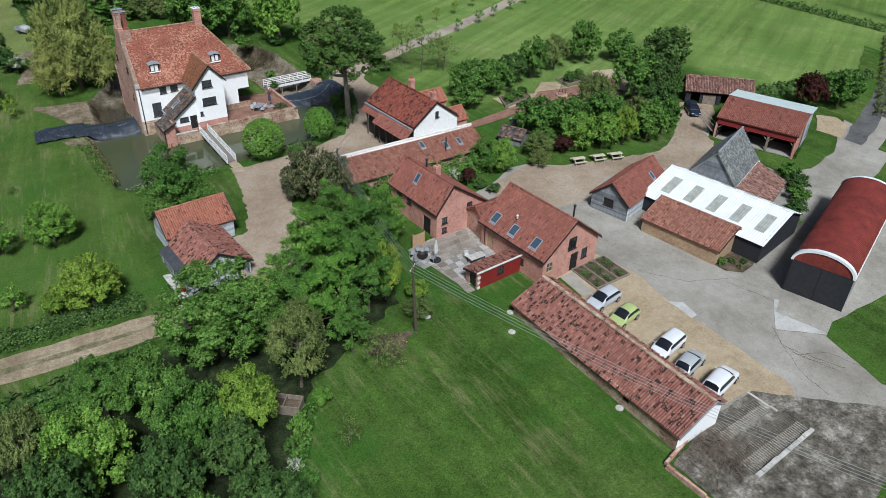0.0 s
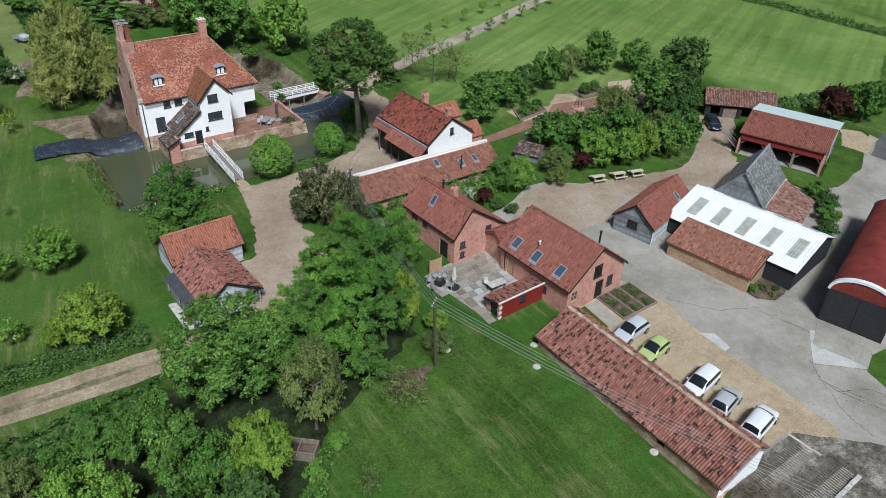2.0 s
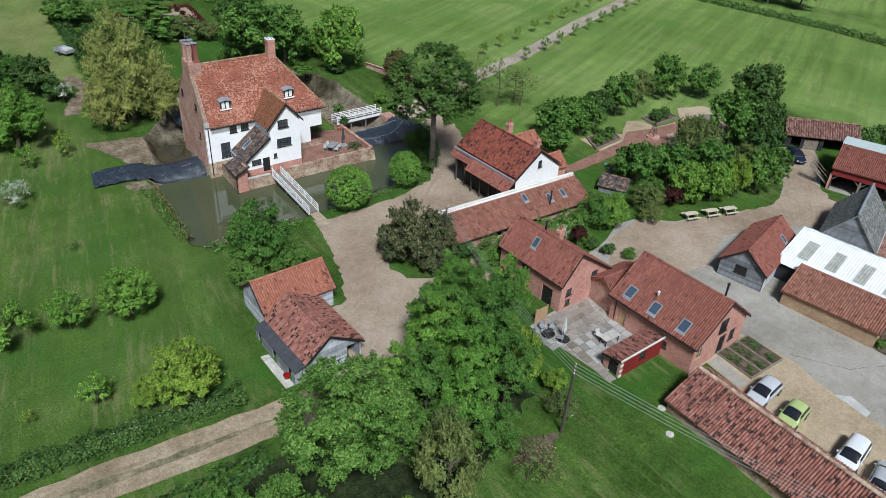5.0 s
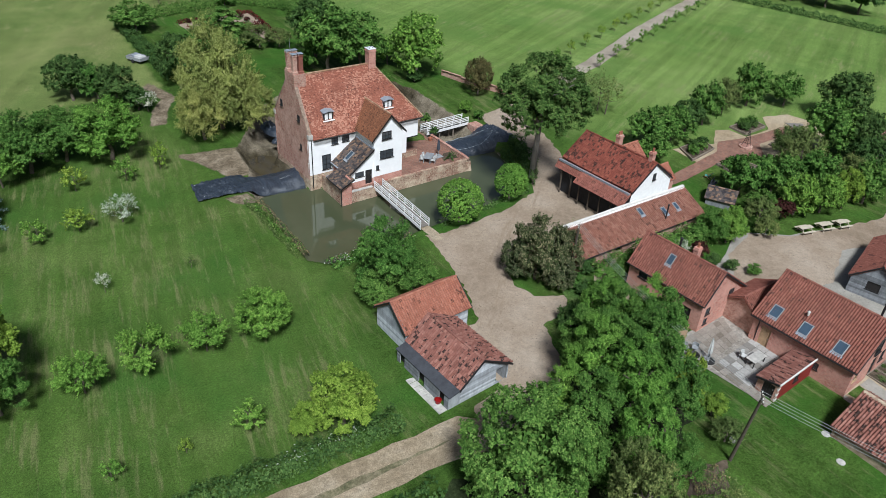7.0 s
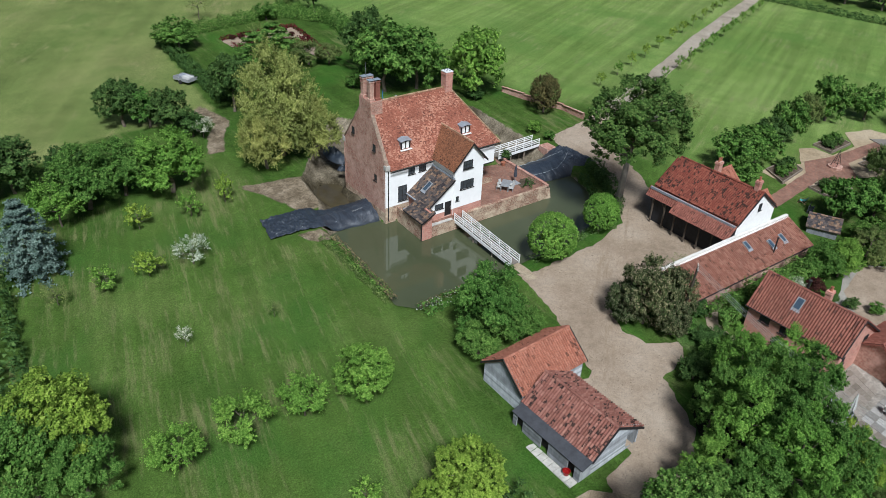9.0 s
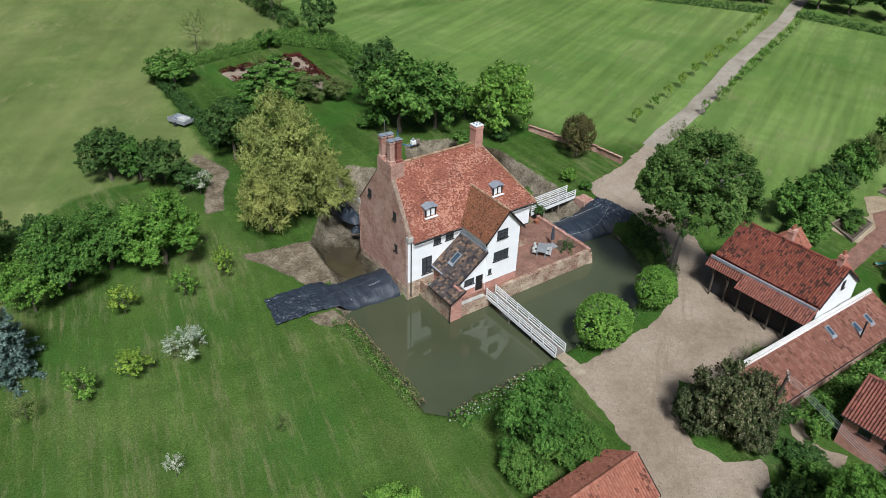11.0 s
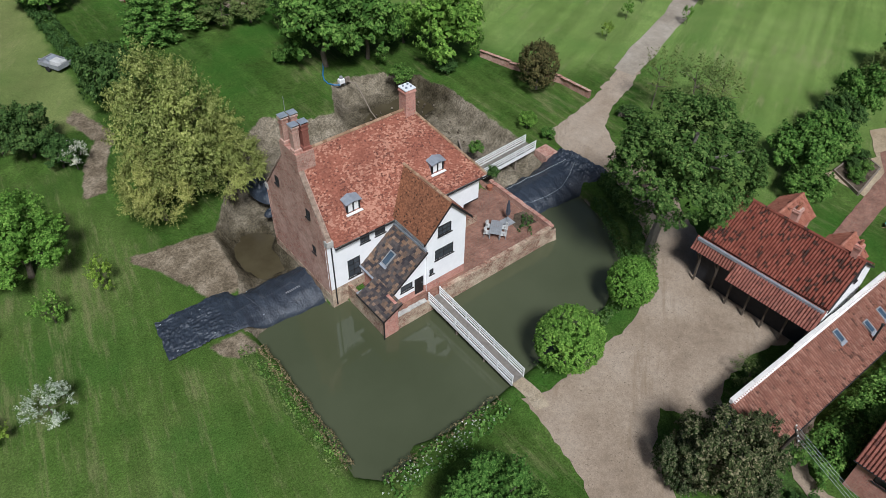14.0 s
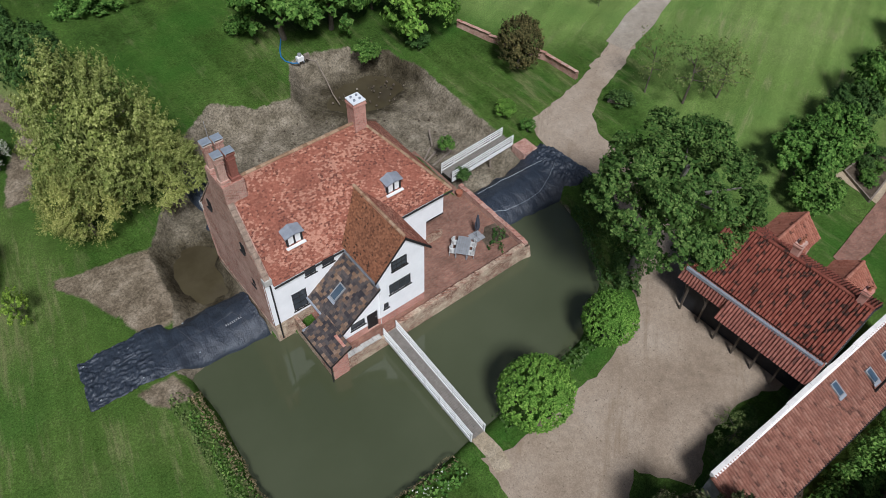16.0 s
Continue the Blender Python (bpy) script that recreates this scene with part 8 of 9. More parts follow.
    for sy in (-1, 1):
        Geo().box(h - 1.42, sy * (0.84 * s + 0.07) - 0.07, 0.9, h - 1.3, sy * (0.84 * s + 0.07) + 0.07, 1.0, None, 0.02).put("mirror", paint, e)
        Geo().box(h - 0.32, sy * 0.52 * s - 0.14, 0.55, h - 0.1, sy * 0.52 * s + 0.14, 0.66, None, 0.03).put("headlight", "lamp_clear", e)
        Geo().box(-h + 0.05, sy * 0.62 * s - 0.1, 0.62, -h + 0.2, sy * 0.62 * s + 0.1, 0.8, None, 0.03).put("tail_light", "lamp_red", e)
        for px in (-h + 0.75, h - 0.85):
            m = Matrix.Translation((px, sy * (0.80 * s), 0.32)) @ pose(0, 0, 0, 90, 0, 0)
            wh = Geo().lathe(((0.2, -0.11), (0.31, -0.1), (0.33, -0.05), (0.33, 0.05), (0.31, 0.1), (0.2, 0.11)), 18, m).put("wheel", "tyre", e)
            Geo().lathe(((0.21, -0.115), (0.19, -0.118), (0.05, -0.1), (0.05, 0.1), (0.19, 0.118), (0.21, 0.115)), 12, m).put("rim", "alloy", wh)
    Geo().box(h - 0.06, -0.25, 0.4, h - 0.01, 0.25, 0.5).put("number_plate", "cement", e)
    return e


car(46.9, 36.6, 186, "car_silver", "silver hatchback parked on golden gravel")
car(46.6, 33.6, 188, "car_lime", "lime green small hatchback parked on gravel", 3.8, 1.48, 1.68)
car(46.9, 28.5, 189, "car_white", "pale silver estate car parked on gravel", 4.4, 1.52, 1.78, True)
car(46.9, 25.9, 12, "car_grey", "small grey-white hatchback with a sunroof", 3.9, 1.48, 1.7)
car(47.3, 22.9, 10, "car_white", "large white crossover car parked on gravel", 4.45, 1.62, 1.84, True)
car(93.0, 62.6, 235, "car_navy", "dark navy hatchback before a shed", 4.2, 1.48)


def picnic_table(x, y, rz):
    e = thing("picnic_table", "pale wooden picnic table with two benches", "picnic table", x, y, gz(x, y) + 0.05, rz, "picnic tables")
    for i in range(5):
        Geo().box(-0.9, -0.36 + i * 0.145, 0.72, 0.9, -0.36 + i * 0.145 + 0.135, 0.76).put("top_board", "teak", e)
    for s in (-1, 1):
        for k in (0, 1):
            Geo().box(-0.9, s * 0.72 - 0.14 + k * 0.145, 0.43, 0.9, s * 0.72 - 0.14 + k * 0.145 + 0.135, 0.47).put("bench_board", "teak", e)
    for px in (-0.65, 0.65):
        for s in (-1, 1):
            Geo().tube((px, s * 0.7, 0), (px, s * 0.22, 0.72), 0.05, None, 4).put("leg", "teak", e)
        Geo().box(px - 0.03, -0.8, 0.36, px + 0.03, 0.8, 0.43).put("crossbar", "teak", e)


for x, y in ((65.8, 59.6), (68.7, 58.8), (71.2, 58.0)):
    picnic_table(x, y, -16)


# ---- trees and hedges ----
FULL = "full leafy green broadleaf tree"
def grove(rows):
    for k, x, y, r, hc, *more in rows:
        lab = {"oak": "large dark green oak with a forked pale trunk", "willow": "big golden green willow with a hazy crown", "ball": "clipped round bright green tree beside the moat", "ever": "broad evergreen shrub with pale flower heads", "olive": "olive brown tree coming into leaf", "lime": "yellow green bushy tree near the track", "blue": "blue-grey cedar with layered boughs", "red": "dark copper-leaved ornamental tree", "blossom": "small tree in white blossom", "sparse": "young thinly leaved fruit tree on the lawn", "yew": "dense dark olive clipped yew beside the drive", "sapling": "young thinly leaved tree with fresh lime leaves", "layered": "spreading pale green conifer with layered boughs", "orchard": "low spreading fruit tree in fresh leaf", "bare": "almost bare tree with thin branches", "shrub": "dense green garden shrub", "dark": "dark green leafy tree with dense crown", "bright": "bright fresh green leafy tree", "ash": "large rounded green ash beside the stable", "round": "rounded bright green bushy tree on the lawn"}.get(k, FULL)
        rz = more[0] if more else None
        lean = more[1] if len(more) > 1 else (0, 0)
        tree(k, x, y, r, hc, rz, lab, "shrub" if k in ("shrub", "ever") else "tree", lean=lean, category="shrub" if k in ("shrub", "ever") else "tree")


# by the house and drive
grove([("oak", 47.6, 88.3, 6.0, 11.6, 5.2, (-3.4, -4.2)), ("willow", 16.8, 117.6, 5.5, 7.4, 7.6), ("willow", 13.6, 115.4, 3.6, 4.0, 4.2), ("willow", 20.2, 115.2, 3.7, 3.8, 3.9), ("ball", 31.1, 82.0, 2.65, 2.7, 2.6), ("ball", 39.6, 83.2, 2.15, 2.4, 2.3), ("ever", 31.4, 69.2, 3.0, 3.7, 4.3), ("ever", 33.7, 68.2, 2.3, 2.9, 3.5), ("ever", 32.4, 66.6, 1.8, 1.9, 2.3), ("ever", 30.0, 70.4, 1.9, 2.2, 2.6),
       ("mid", 17.4, 75.6, 3.3, 4.0, 4.0), ("mid", 19.4, 73.6, 2.4, 2.2, 2.4), ("mid", 15.4, 74.2, 2.2, 1.8, 2.0), ("yew", 56.4, 111.4, 2.5, 3.0, 2.9), ("bare", 66.0, 97.5, 3.6, 4.5, 3.4), ("bare", 69.5, 96.0, 3.2, 3.4, 2.8)])
# the belt between lawn and forecourt
grove([("bright", 33.8, 56.4, 2.3, 4.0, 3.9), ("mid", 31.6, 58.9, 1.9, 3.2, 3.2), ("bright", 28.4, 57.6, 2.3, 5.0, 4.7), ("mid", 27.0, 54.8, 2.3, 5.6, 4.9), ("bright", 23.4, 53.8, 2.4, 5.2, 4.9), ("mid", 25.0, 56.8, 2.0, 4.0, 4.0), ("mid", 28.0, 51.6, 2.7, 5.8, 5.2), ("mid", 30.9, 53.2, 2.3, 5.0, 4.7), ("bright", 23.6, 49.6, 2.6, 5.4, 5.0), ("mid", 26.6, 47.8, 2.4, 4.6, 4.4), ("lime", 29.0, 48.6, 1.8, 3.4, 3.3), ("bright", 20.0, 53.6, 1.9, 3.0, 3.0), ("mid", 20.4, 50.2, 2.1, 4.4, 4.1), ("mid", 25.6, 51.6, 2.0, 4.4, 4.2),
       ("ash", 12.9, 49.6, 4.8, 4.8, 4.8), ("olive", 16.9, 42.4, 2.6, 4.6, 4.2), ("bright", 20.9, 46.0, 2.4, 4.8, 4.5), ("mid", 16.6, 47.6, 2.0, 3.6, 3.4), ("olive", 18.2, 44.6, 2.0, 4.2, 3.4), ("mid", 22.6, 43.8, 1.9, 3.2, 3.0), ("shrub", 29.4, 61.6, 1.6, 1.4), ("shrub", 32.0, 61.4, 1.8, 1.6), ("olive", 30.2, 44.6, 1.4, 1.2), ("lime", 31.6, 47.0, 1.3, 1.2)])
# wood below the lawn
grove([("lime", 11.3, 39.5, 2.6, 3.9, 3.2), ("mid", 7.2, 40.1, 2.8, 3.8, 3.6), ("mid", 5.8, 45.0, 2.8, 3.8, 3.6), ("mid", 2.7, 47.2, 2.3, 3.6, 3.4), ("bright", 0.2, 41.0, 3.3, 3.8, 3.8), ("olive", -2.8, 44.4, 2.3, 3.8, 3.4), ("dark", 8.9, 35.6, 2.4, 3.6, 3.3), ("dark", 4.2, 35.6, 2.6, 4.2, 3.8), ("dark", -2.2, 38.0, 2.8, 4.2, 3.8), ("olive", -5.4, 45.6, 2.2, 3.4, 3.2), ("mid", 4.0, 30.5, 2.8, 4.0, 3.6), ("dark", 9.0, 30.0, 2.8, 3.6, 3.4), ("shrub", 0.4, 46.0, 1.5, 1.2), ("shrub", -0.6, 49.2, 1.5, 1.1), ("shrub", -3.4, 49.4, 1.6, 1.1), ("shrub", 18.6, 46.8, 1.4, 1.1), ("shrub", 10.0, 43.2, 1.2, 0.9),
       ("sparse", 13.4, 36.2, 0.9, 1.0, 1.0), ("sparse", 14.6, 38.0, 0.9, 1.0, 1.0), ("blossom", 12.6, 34.6, 0.8, 0.9, 0.9), ("bright", 17.4, 39.6, 0.9, 1.0, 1.0), ("bare", 17.3, 34.6, 1.3, 1.7, 1.6), ("bare", 23.6, 41.2, 1.9, 2.4, 2.2), ("bare", 24.6, 40.2, 1.5, 1.6, 1.5), ("shrub", 12.9, 33.2, 1.0, 0.9)])
# orchard lawn
grove([("round", 4.4, 75.4, 2.6, 2.5, 2.5), ("orchard", -0.7, 75.9, 2.25, 2.1, 2.1), ("orchard", -5.6, 76.1, 2.5, 2.3, 2.2), ("orchard", -10.6, 76.1, 2.2, 2.1, 2.0), ("lime", 5.2, 62.2, 3.2, 2.8, 2.8), ("lime", 2.4, 62.8, 1.6, 1.6, 1.6), ("lime", -17.0, 80.6, 3.6, 4.6, 4.0), ("mid", -19.5, 79.0, 3.4, 4.0, 3.8), ("mid", -16.5, 77.0, 2.6, 3.0, 2.8),
       ("blue", -14.6, 106.6, 3.5, 3.9, 3.9), ("mid", -7.2, 116.2, 4.3, 3.8, 3.8), ("mid", -3.0, 117.4, 3.8, 3.6, 3.6), ("bright", 1.8, 115.4, 4.4, 4.0, 4.0), ("orchard", -10.6, 114.0, 3.2, 2.9, 2.9), ("dark", -13.5, 124.0, 3.4, 3.6, 3.4), ("dark", -18.0, 122.0, 3.4, 3.6, 3.4), ("dark", -8.0, 121.6, 2.6, 2.8, 2.8),
       ("sapling", -3.8, 109.4, 1.5, 1.7, 1.6), ("sapling", 1.8, 109.2, 1.4, 1.8, 1.7), ("sapling", 6.1, 110.3, 1.4, 1.9, 1.7), ("sapling", -9.4, 100.4, 1.5, 1.5, 1.3), ("sapling", -5.4, 100.6, 1.7, 1.5, 1.4), ("blossom", -1.1, 100.3, 2.0, 1.8, 1.6), ("blossom", -5.9, 88.6, 0.8, 1.5, 0.9), ("bare", -13.8, 100.3, 1.5, 1.3, 1.0), ("sapling", -1.0, 65.8, 1.5, 1.4, 1.3), ("sapling", -5.9, 66.0, 0.6, 0.8, 0.7), ("sapling", -11.1, 66.4, 0.9, 1.0, 0.9), ("bare", 2.3, 88.4, 0.8, 1.0, 0.8)])
# behind the house
grove([("dark", 1.9, 136.0, 3.8, 3.5, 3.5), ("mid", 4.8, 134.2, 3.0, 2.8, 2.8), ("dark", 7.0, 131.8, 3.2, 3.0, 3.0), ("shrub", 8.8, 128.6, 2.2, 2.0), ("blossom", 9.8, 127.4, 1.6, 1.8), ("dark", 16.6, 133.6, 3.4, 4.6, 4.4), ("mid", 39.6, 129.8, 5.4, 5.8, 5.7), ("mid", 44.6, 128.4, 4.7, 5.2, 5.2), ("dark", 41.2, 137.6, 4.4, 5.6, 5.3), ("bright", 51.4, 121.8, 4.5, 5.6, 5.5), ("bright", 50.4, 129.0, 2.6, 2.8), ("shrub", 44.6, 121.6, 1.6, 1.2), ("shrub", 50.2, 120.4, 1.5, 1.1), ("shrub", 36.0, 133.4, 1.4, 1.1), ("mid", 18.2, 162.6, 4.0, 2.8, 2.7), ("layered", 30.0, 149.6, 6.0, 3.2, 3.0), ("layered", 25.6, 147.6, 4.4, 3.0, 2.8), ("olive", 34.4, 145.8, 3.2, 2.2, 2.0), ("olive", 37.6, 144.6, 2.4, 1.8, 1.7), ("olive", 45.9, 187.0, 3.6, 6.0, 5.6), ("bare", 64.2, 100.9, 2.4, 4.4, 3.6), ("shrub", 60.6, 101.0, 1.4, 0.9, 0.9), ("bare", 69.4, 97.6, 2.4, 3.4, 2.8), ("bare", 30.6, 158.0, 2.0, 2.4, 2.0), ("dark", 47.6, 170.0, 3.6, 4.6, 4.4), ("bare", 26.6, 176.0, 2.6, 4.0, 3.4), ("shrub", 38.0, 171.0, 2.2, 1.8)])
# the walled garden and yard edge
grove([("mid", 66.4, 84.6, 3.6, 3.0, 3.0), ("mid", 71.0, 84.4, 3.2, 2.8, 2.8), ("mid", 63.6, 81.4, 2.4, 2.0, 2.0), ("dark", 75.4, 85.4, 2.8, 2.8), ("mid", 80.4, 86.0, 3.0, 3.6, 3.5), ("olive", 86.4, 87.0, 2.7, 3.2, 3.1), ("mid", 93.6, 87.4, 3.4, 3.9, 3.8), ("mid", 99.6, 84.4, 2.8, 3.0, 2.9), ("dark", 101.8, 76.0, 4.2, 4.3, 4.2), ("far", 88.4, 70.6, 4.2, 4.4, 4.2), ("olive", 80.6, 71.8, 2.6, 3.0, 2.9), ("olive", 77.4, 68.4, 3.0, 3.8, 3.6), ("mid", 75.0, 64.6, 3.0, 3.4, 3.3), ("dark", 90.6, 67.4, 3.6, 4.2, 4.0), ("dark", 85.0, 63.6, 3.0, 3.4, 3.2), ("mid", 66.4, 69.4, 3.0, 3.0, 2.9), ("mid", 70.6, 67.4, 2.8, 3.0, 2.9), ("bright", 68.4, 62.8, 2.5, 2.8, 2.7), ("bright", 72.0, 61.4, 2.4, 2.8, 2.7), ("lime", 75.2, 60.4, 1.9, 3.0, 2.9), ("mid", 79.4, 59.8, 2.8, 3.0, 2.9), ("mid", 83.2, 60.2, 2.6, 2.8, 2.7), ("olive", 80.8, 63.0, 2.4, 3.0), ("red", 66.0, 63.0, 1.5, 1.6), ("olive", 62.0, 63.6, 2.0, 2.0), ("olive", 60.6, 61.6, 1.4, 1.2), ("mid", 64.2, 65.0, 1.9, 1.9), ("bright", 55.4, 63.2, 2.0, 2.4, 2.3), ("mid", 53.2, 64.2, 2.0, 2.4, 2.3), ("red", 49.6, 62.6, 1.1, 1.4), ("blossom", 48.0, 64.0, 1.1, 1.5), ("shrub", 51.2, 59.4, 0.9, 0.7), ("shrub", 52.6, 57.6, 0.9, 0.7), ("shrub", 50.4, 61.2, 0.9, 0.7),
       ("red", 110.8, 54.2, 2.6, 3.2, 3.3), ("mid", 115.6, 51.8, 3.2, 3.4, 3.2), ("mid", 119.0, 52.6, 2.6, 2.6), ("dark", 120.0, 42.5, 2.2, 2.0), ("shrub", 62.9, 34.4, 0.6, 0.5), ("shrub", 65.2, 33.2, 0.45, 0.35), ("olive", 64.2, 34.0, 0.5, 0.35), ("olive", 64.0, 32.8, 0.4, 0.3)])
# far woods beyond the hedges
rnd = random.Random(4)
grove([("dark", 150 + 7 * i + rnd.uniform(-2, 2), 168 - 3.2 * i + rnd.uniform(-3, 3), rnd.uniform(4, 6), rnd.uniform(4, 5.5)) for i in range(12)])
grove([("dark", 112 + 8 * i, 190 - 2.0 * i + rnd.uniform(-3, 3), rnd.uniform(4, 6), rnd.uniform(4, 5.5)) for i in range(6)])
grove([("dark", x + 3.5, y + 3.5, 4.6, 4.2) for x, y in ((112, 184), (117.5, 177.5), (122.5, 171.5), (128, 164.5), (133, 158), (138, 152.5), (142.5, 147), (147, 143), (154.5, 133.5), (157, 127.5), (160, 120.5), (163, 113), (165.5, 106))])
grove([("dark", x + 9, y + 8, 5.2, 4.8) for x, y in ((116, 181), (126, 168.5), (136, 156.5), (143.5, 149.5), (155, 137.5), (160, 127), (165, 113))])
# young avenue trees
for i in range(12):
    for off, first in ((3.6, 0), (-4.0, 2)):
        if i < first:
            continue
        x = 72 + 6.0 * i + rnd.uniform(-0.4, 0.4)
        tree("sapling", x, 112.4 + 0.35 * (x - 76) + off, rnd.uniform(0.8, 1.1), 1.7, 1.15, "young staked tree lining the avenue", "tree")

hedge((9.0, 60.0), (-34, 63.0), 2.0, 1.5, "leaf_dark", 81, 1, label="dark clipped hedge along the track", leaf=0.1)
hedge((8.0, 53.0), (-6.0, 52.2), 2.2, 1.1, "leaf_dark", 26, 2, label="low dark hedge on the track's edge")
hedge((36.6, 65.3), (56.5, 65.0), 2.8, 2.3, "leaf_mid", 130, 3, label="loose green hedge behind the cottage", leaf=0.1)
hedge((43.8, 84.6), (47.6, 88.6), 2.0, 1.5, "leaf_dark", 96, 4, label="dark hedge on the moat bank", leaf=0.1)
hedge((47.6, 88.6), (50.3, 95.2), 2.0, 1.6, "leaf_dark", 96, 5, label="dark hedge on the moat bank", leaf=0.1)
hedge((12.6, 84.5), (12.2, 98.0), 1.3, 0.5, "leaf_olive", 70, 6, "reeds", "rough brown-green growth on the moat bank", 0.08, "bank plants")["kind"] = "stuff"
hedge((14.2, 81.6), (24.8, 81.9), 1.8, 0.6, "leaf_mid", 40, 7, "bank_plants", "rough green plants and white flowers on the bank", 0.12, "bank plants")["kind"] = "stuff"
hedge((28.6, 82.6), (43.0, 83.8), 1.3, 0.4, "leaf_dark", 40, 8, "bank_plants", "low rough growth on the moat bank", 0.12, "bank plants")["kind"] = "stuff"
hedge((-19.5, 84), (-18.6, 106), 3.0, 2.2, "leaf_dark", 26, 9, label="tall mixed hedge at the lawn's edge")
hedge((16.6, 137), (16.6, 167), 2.2, 1.6, "leaf_dark", 105, 10, label="clipped hedge round the rose garden", leaf=0.11)
hedge((16.8, 168), (40, 173), 2.4, 2.0, "leaf_mid", 105, 11, label="hedge behind the rose garden", leaf=0.11)
hedge((40.5, 173.2), (48.6, 165), 3.2, 2.6, "leaf_mid", 105, 12, label="tall hedge behind the rose garden", leaf=0.11)
hedge((48.6, 165), (47.6, 150), 3.2, 2.6, "leaf_mid", 105, 13, label="tall hedge beside the meadow", leaf=0.11)
hedge((46.5, 178), (46.0, 235), 3.4, 2.4, "leaf_dark", 28, 14, label="dark bushy field hedge between meadows", leaf=0.17)
hedge((100, 196), (143.6, 140.5), 2.0, 1.5, "leaf_dark", 28, 15, label="long dark field hedge", leaf=0.17)
hedge((147.5, 136), (160, 97), 2.0, 1.4, "leaf_dark", 28, 16, label="long dark field hedge", leaf=0.17)
hedge((160, 97), (164, 66), 2.0, 1.4, "leaf_dark", 28, 17, label="long dark field hedge", leaf=0.17)
hedge((104.5, 62.0), (134, 56.5), 2.4, 1.5, "leaf_dark", 40, 18, label="rough hedge on the meadow's edge", leaf=0.24)
hedge((118, 45.5), (160, 66), 2.4, 1.2, "leaf_olive", 28, 19, label="rough hedge beside a farm lane", leaf=0.17)
grove([("shrub", 87.2, 42.2, 1.5, 1.1, 1.2), ("shrub", 85.4, 39.8, 1.7, 1.2, 1.3), ("shrub", 82.6, 37.9, 1.5, 1.1, 1.2), ("shrub", 79.6, 36.2, 1.4, 1.0, 1.1), ("shrub", 76.8, 35.0, 1.2, 0.8, 0.9)])
hedge((38.3, 94.2), (40.2, 95.8), 1.2, 0.7, "leaf_dark", 50, 21, "shrub", "low green shrub on the terrace", 0.1, "shrub")
hedge((43.6, 44.2), (45.6, 44.2), 1.0, 0.7, "leaf_lime", 50, 22, "shrub", "yellow-green shrub by the annexe", 0.1, "shrub")
hedge((12.4, 34), (16.6, 40), 1.2, 0.8, "leaf_mid", 34, 23, "shrub_border", "mixed shrub border along the lawn", 0.14, "border")
hedge((31.0, 50.5), (33.8, 55), 1.6, 0.9, "leaf_olive", 34, 24, "shrub_border", "brownish border plants beside the patio", 0.13, "border")
hedge((13.3, 97.2), (13.2, 84.6), 0.8, 0.4, "leaf_dry", 120, 41, "dry_reeds", "dry brown reeds along the moat's edge", 0.07, "reeds")["kind"] = "stuff"
hedge((14.4, 82.5), (24.8, 82.6), 0.7, 0.35, "leaf_dry", 60, 42, "dry_reeds", "dry brown growth at the water's edge", 0.07, "reeds")["kind"] = "stuff"
hedge((13.0, 85.5), (12.6, 96.0), 1.2, 0.6, "leaf_mid", 60, 43, "reeds", "green reeds on the moat bank", 0.07, "bank plants")["kind"] = "stuff"
hedge((43.0, 85.8), (47.4, 93.6), 1.2, 0.5, "leaf_dark", 80, 44, "bank_plants", "dark growth on the steep moat bank", 0.09, "bank plants")["kind"] = "stuff"


# ---- ground round the moat ----
patch("path", [(36.6, 61.4), (35.8, 63.4), (36.4, 65.6), (38.6, 67.6), (42.0, 68.2), (42.2, 67.2), (39.2, 66.4), (37.6, 65.0), (37.2, 63.4), (38.2, 61.8)], "gravel", 0.06, "curved gravel path behind the cottage", "path", 0.1, 0.6)
patch("ground", [(36.8, 71.4), (41.4, 73.0), (44.0, 72.8), (40.0, 69.0), (36.6, 70.0)], "rough_grass", 0.07, "small patch of grass against the long range", "grass", 0.2, 0.8)
patch("road", [(105.5, 44.6), (105.8, 42.1), (113.7, 44.2), (128.2, 49.6), (150, 59), (150, 62.4), (137.5, 55.6), (117.8, 48.6), (110.6, 46.6)], "tarmac", 0.09, "narrow tarmac lane past the farmyard", "lane", 0.15, 2)
patch("ground", [(104.6, 48.6), (105.4, 45.0), (110.4, 46.8), (111.8, 49.6), (109.9, 51.8)], "gravel_gold", 0.085, "pale gravel pad beside the lane", "gravel", 0.12, 0.8)
patch("road", [(83.4, 58.0), (88.6, 61.9), (94.7, 66.2), (98.6, 62.8), (96.3, 60.7), (88.9, 57.2), (87.6, 55.0), (87.4, 51.4), (80.3, 49.6), (74.5, 52.8), (76.3, 55.9), (80.2, 56.9)], "gravel", 0.064, "tan gravel in front of the open shed", "gravel", 0.15, 0.8)
patch("ground", [(111.8, 46.2), (118, 47.8), (137, 54.8), (150, 61.6), (150, 66), (134, 58.6), (118, 53.0), (111, 53.4), (112.4, 49.8)], "grass", 0.088, "grass verge along the farm lane", "grass", 0.2, 1.5)
rnd = random.Random(9)
stones = Geo()
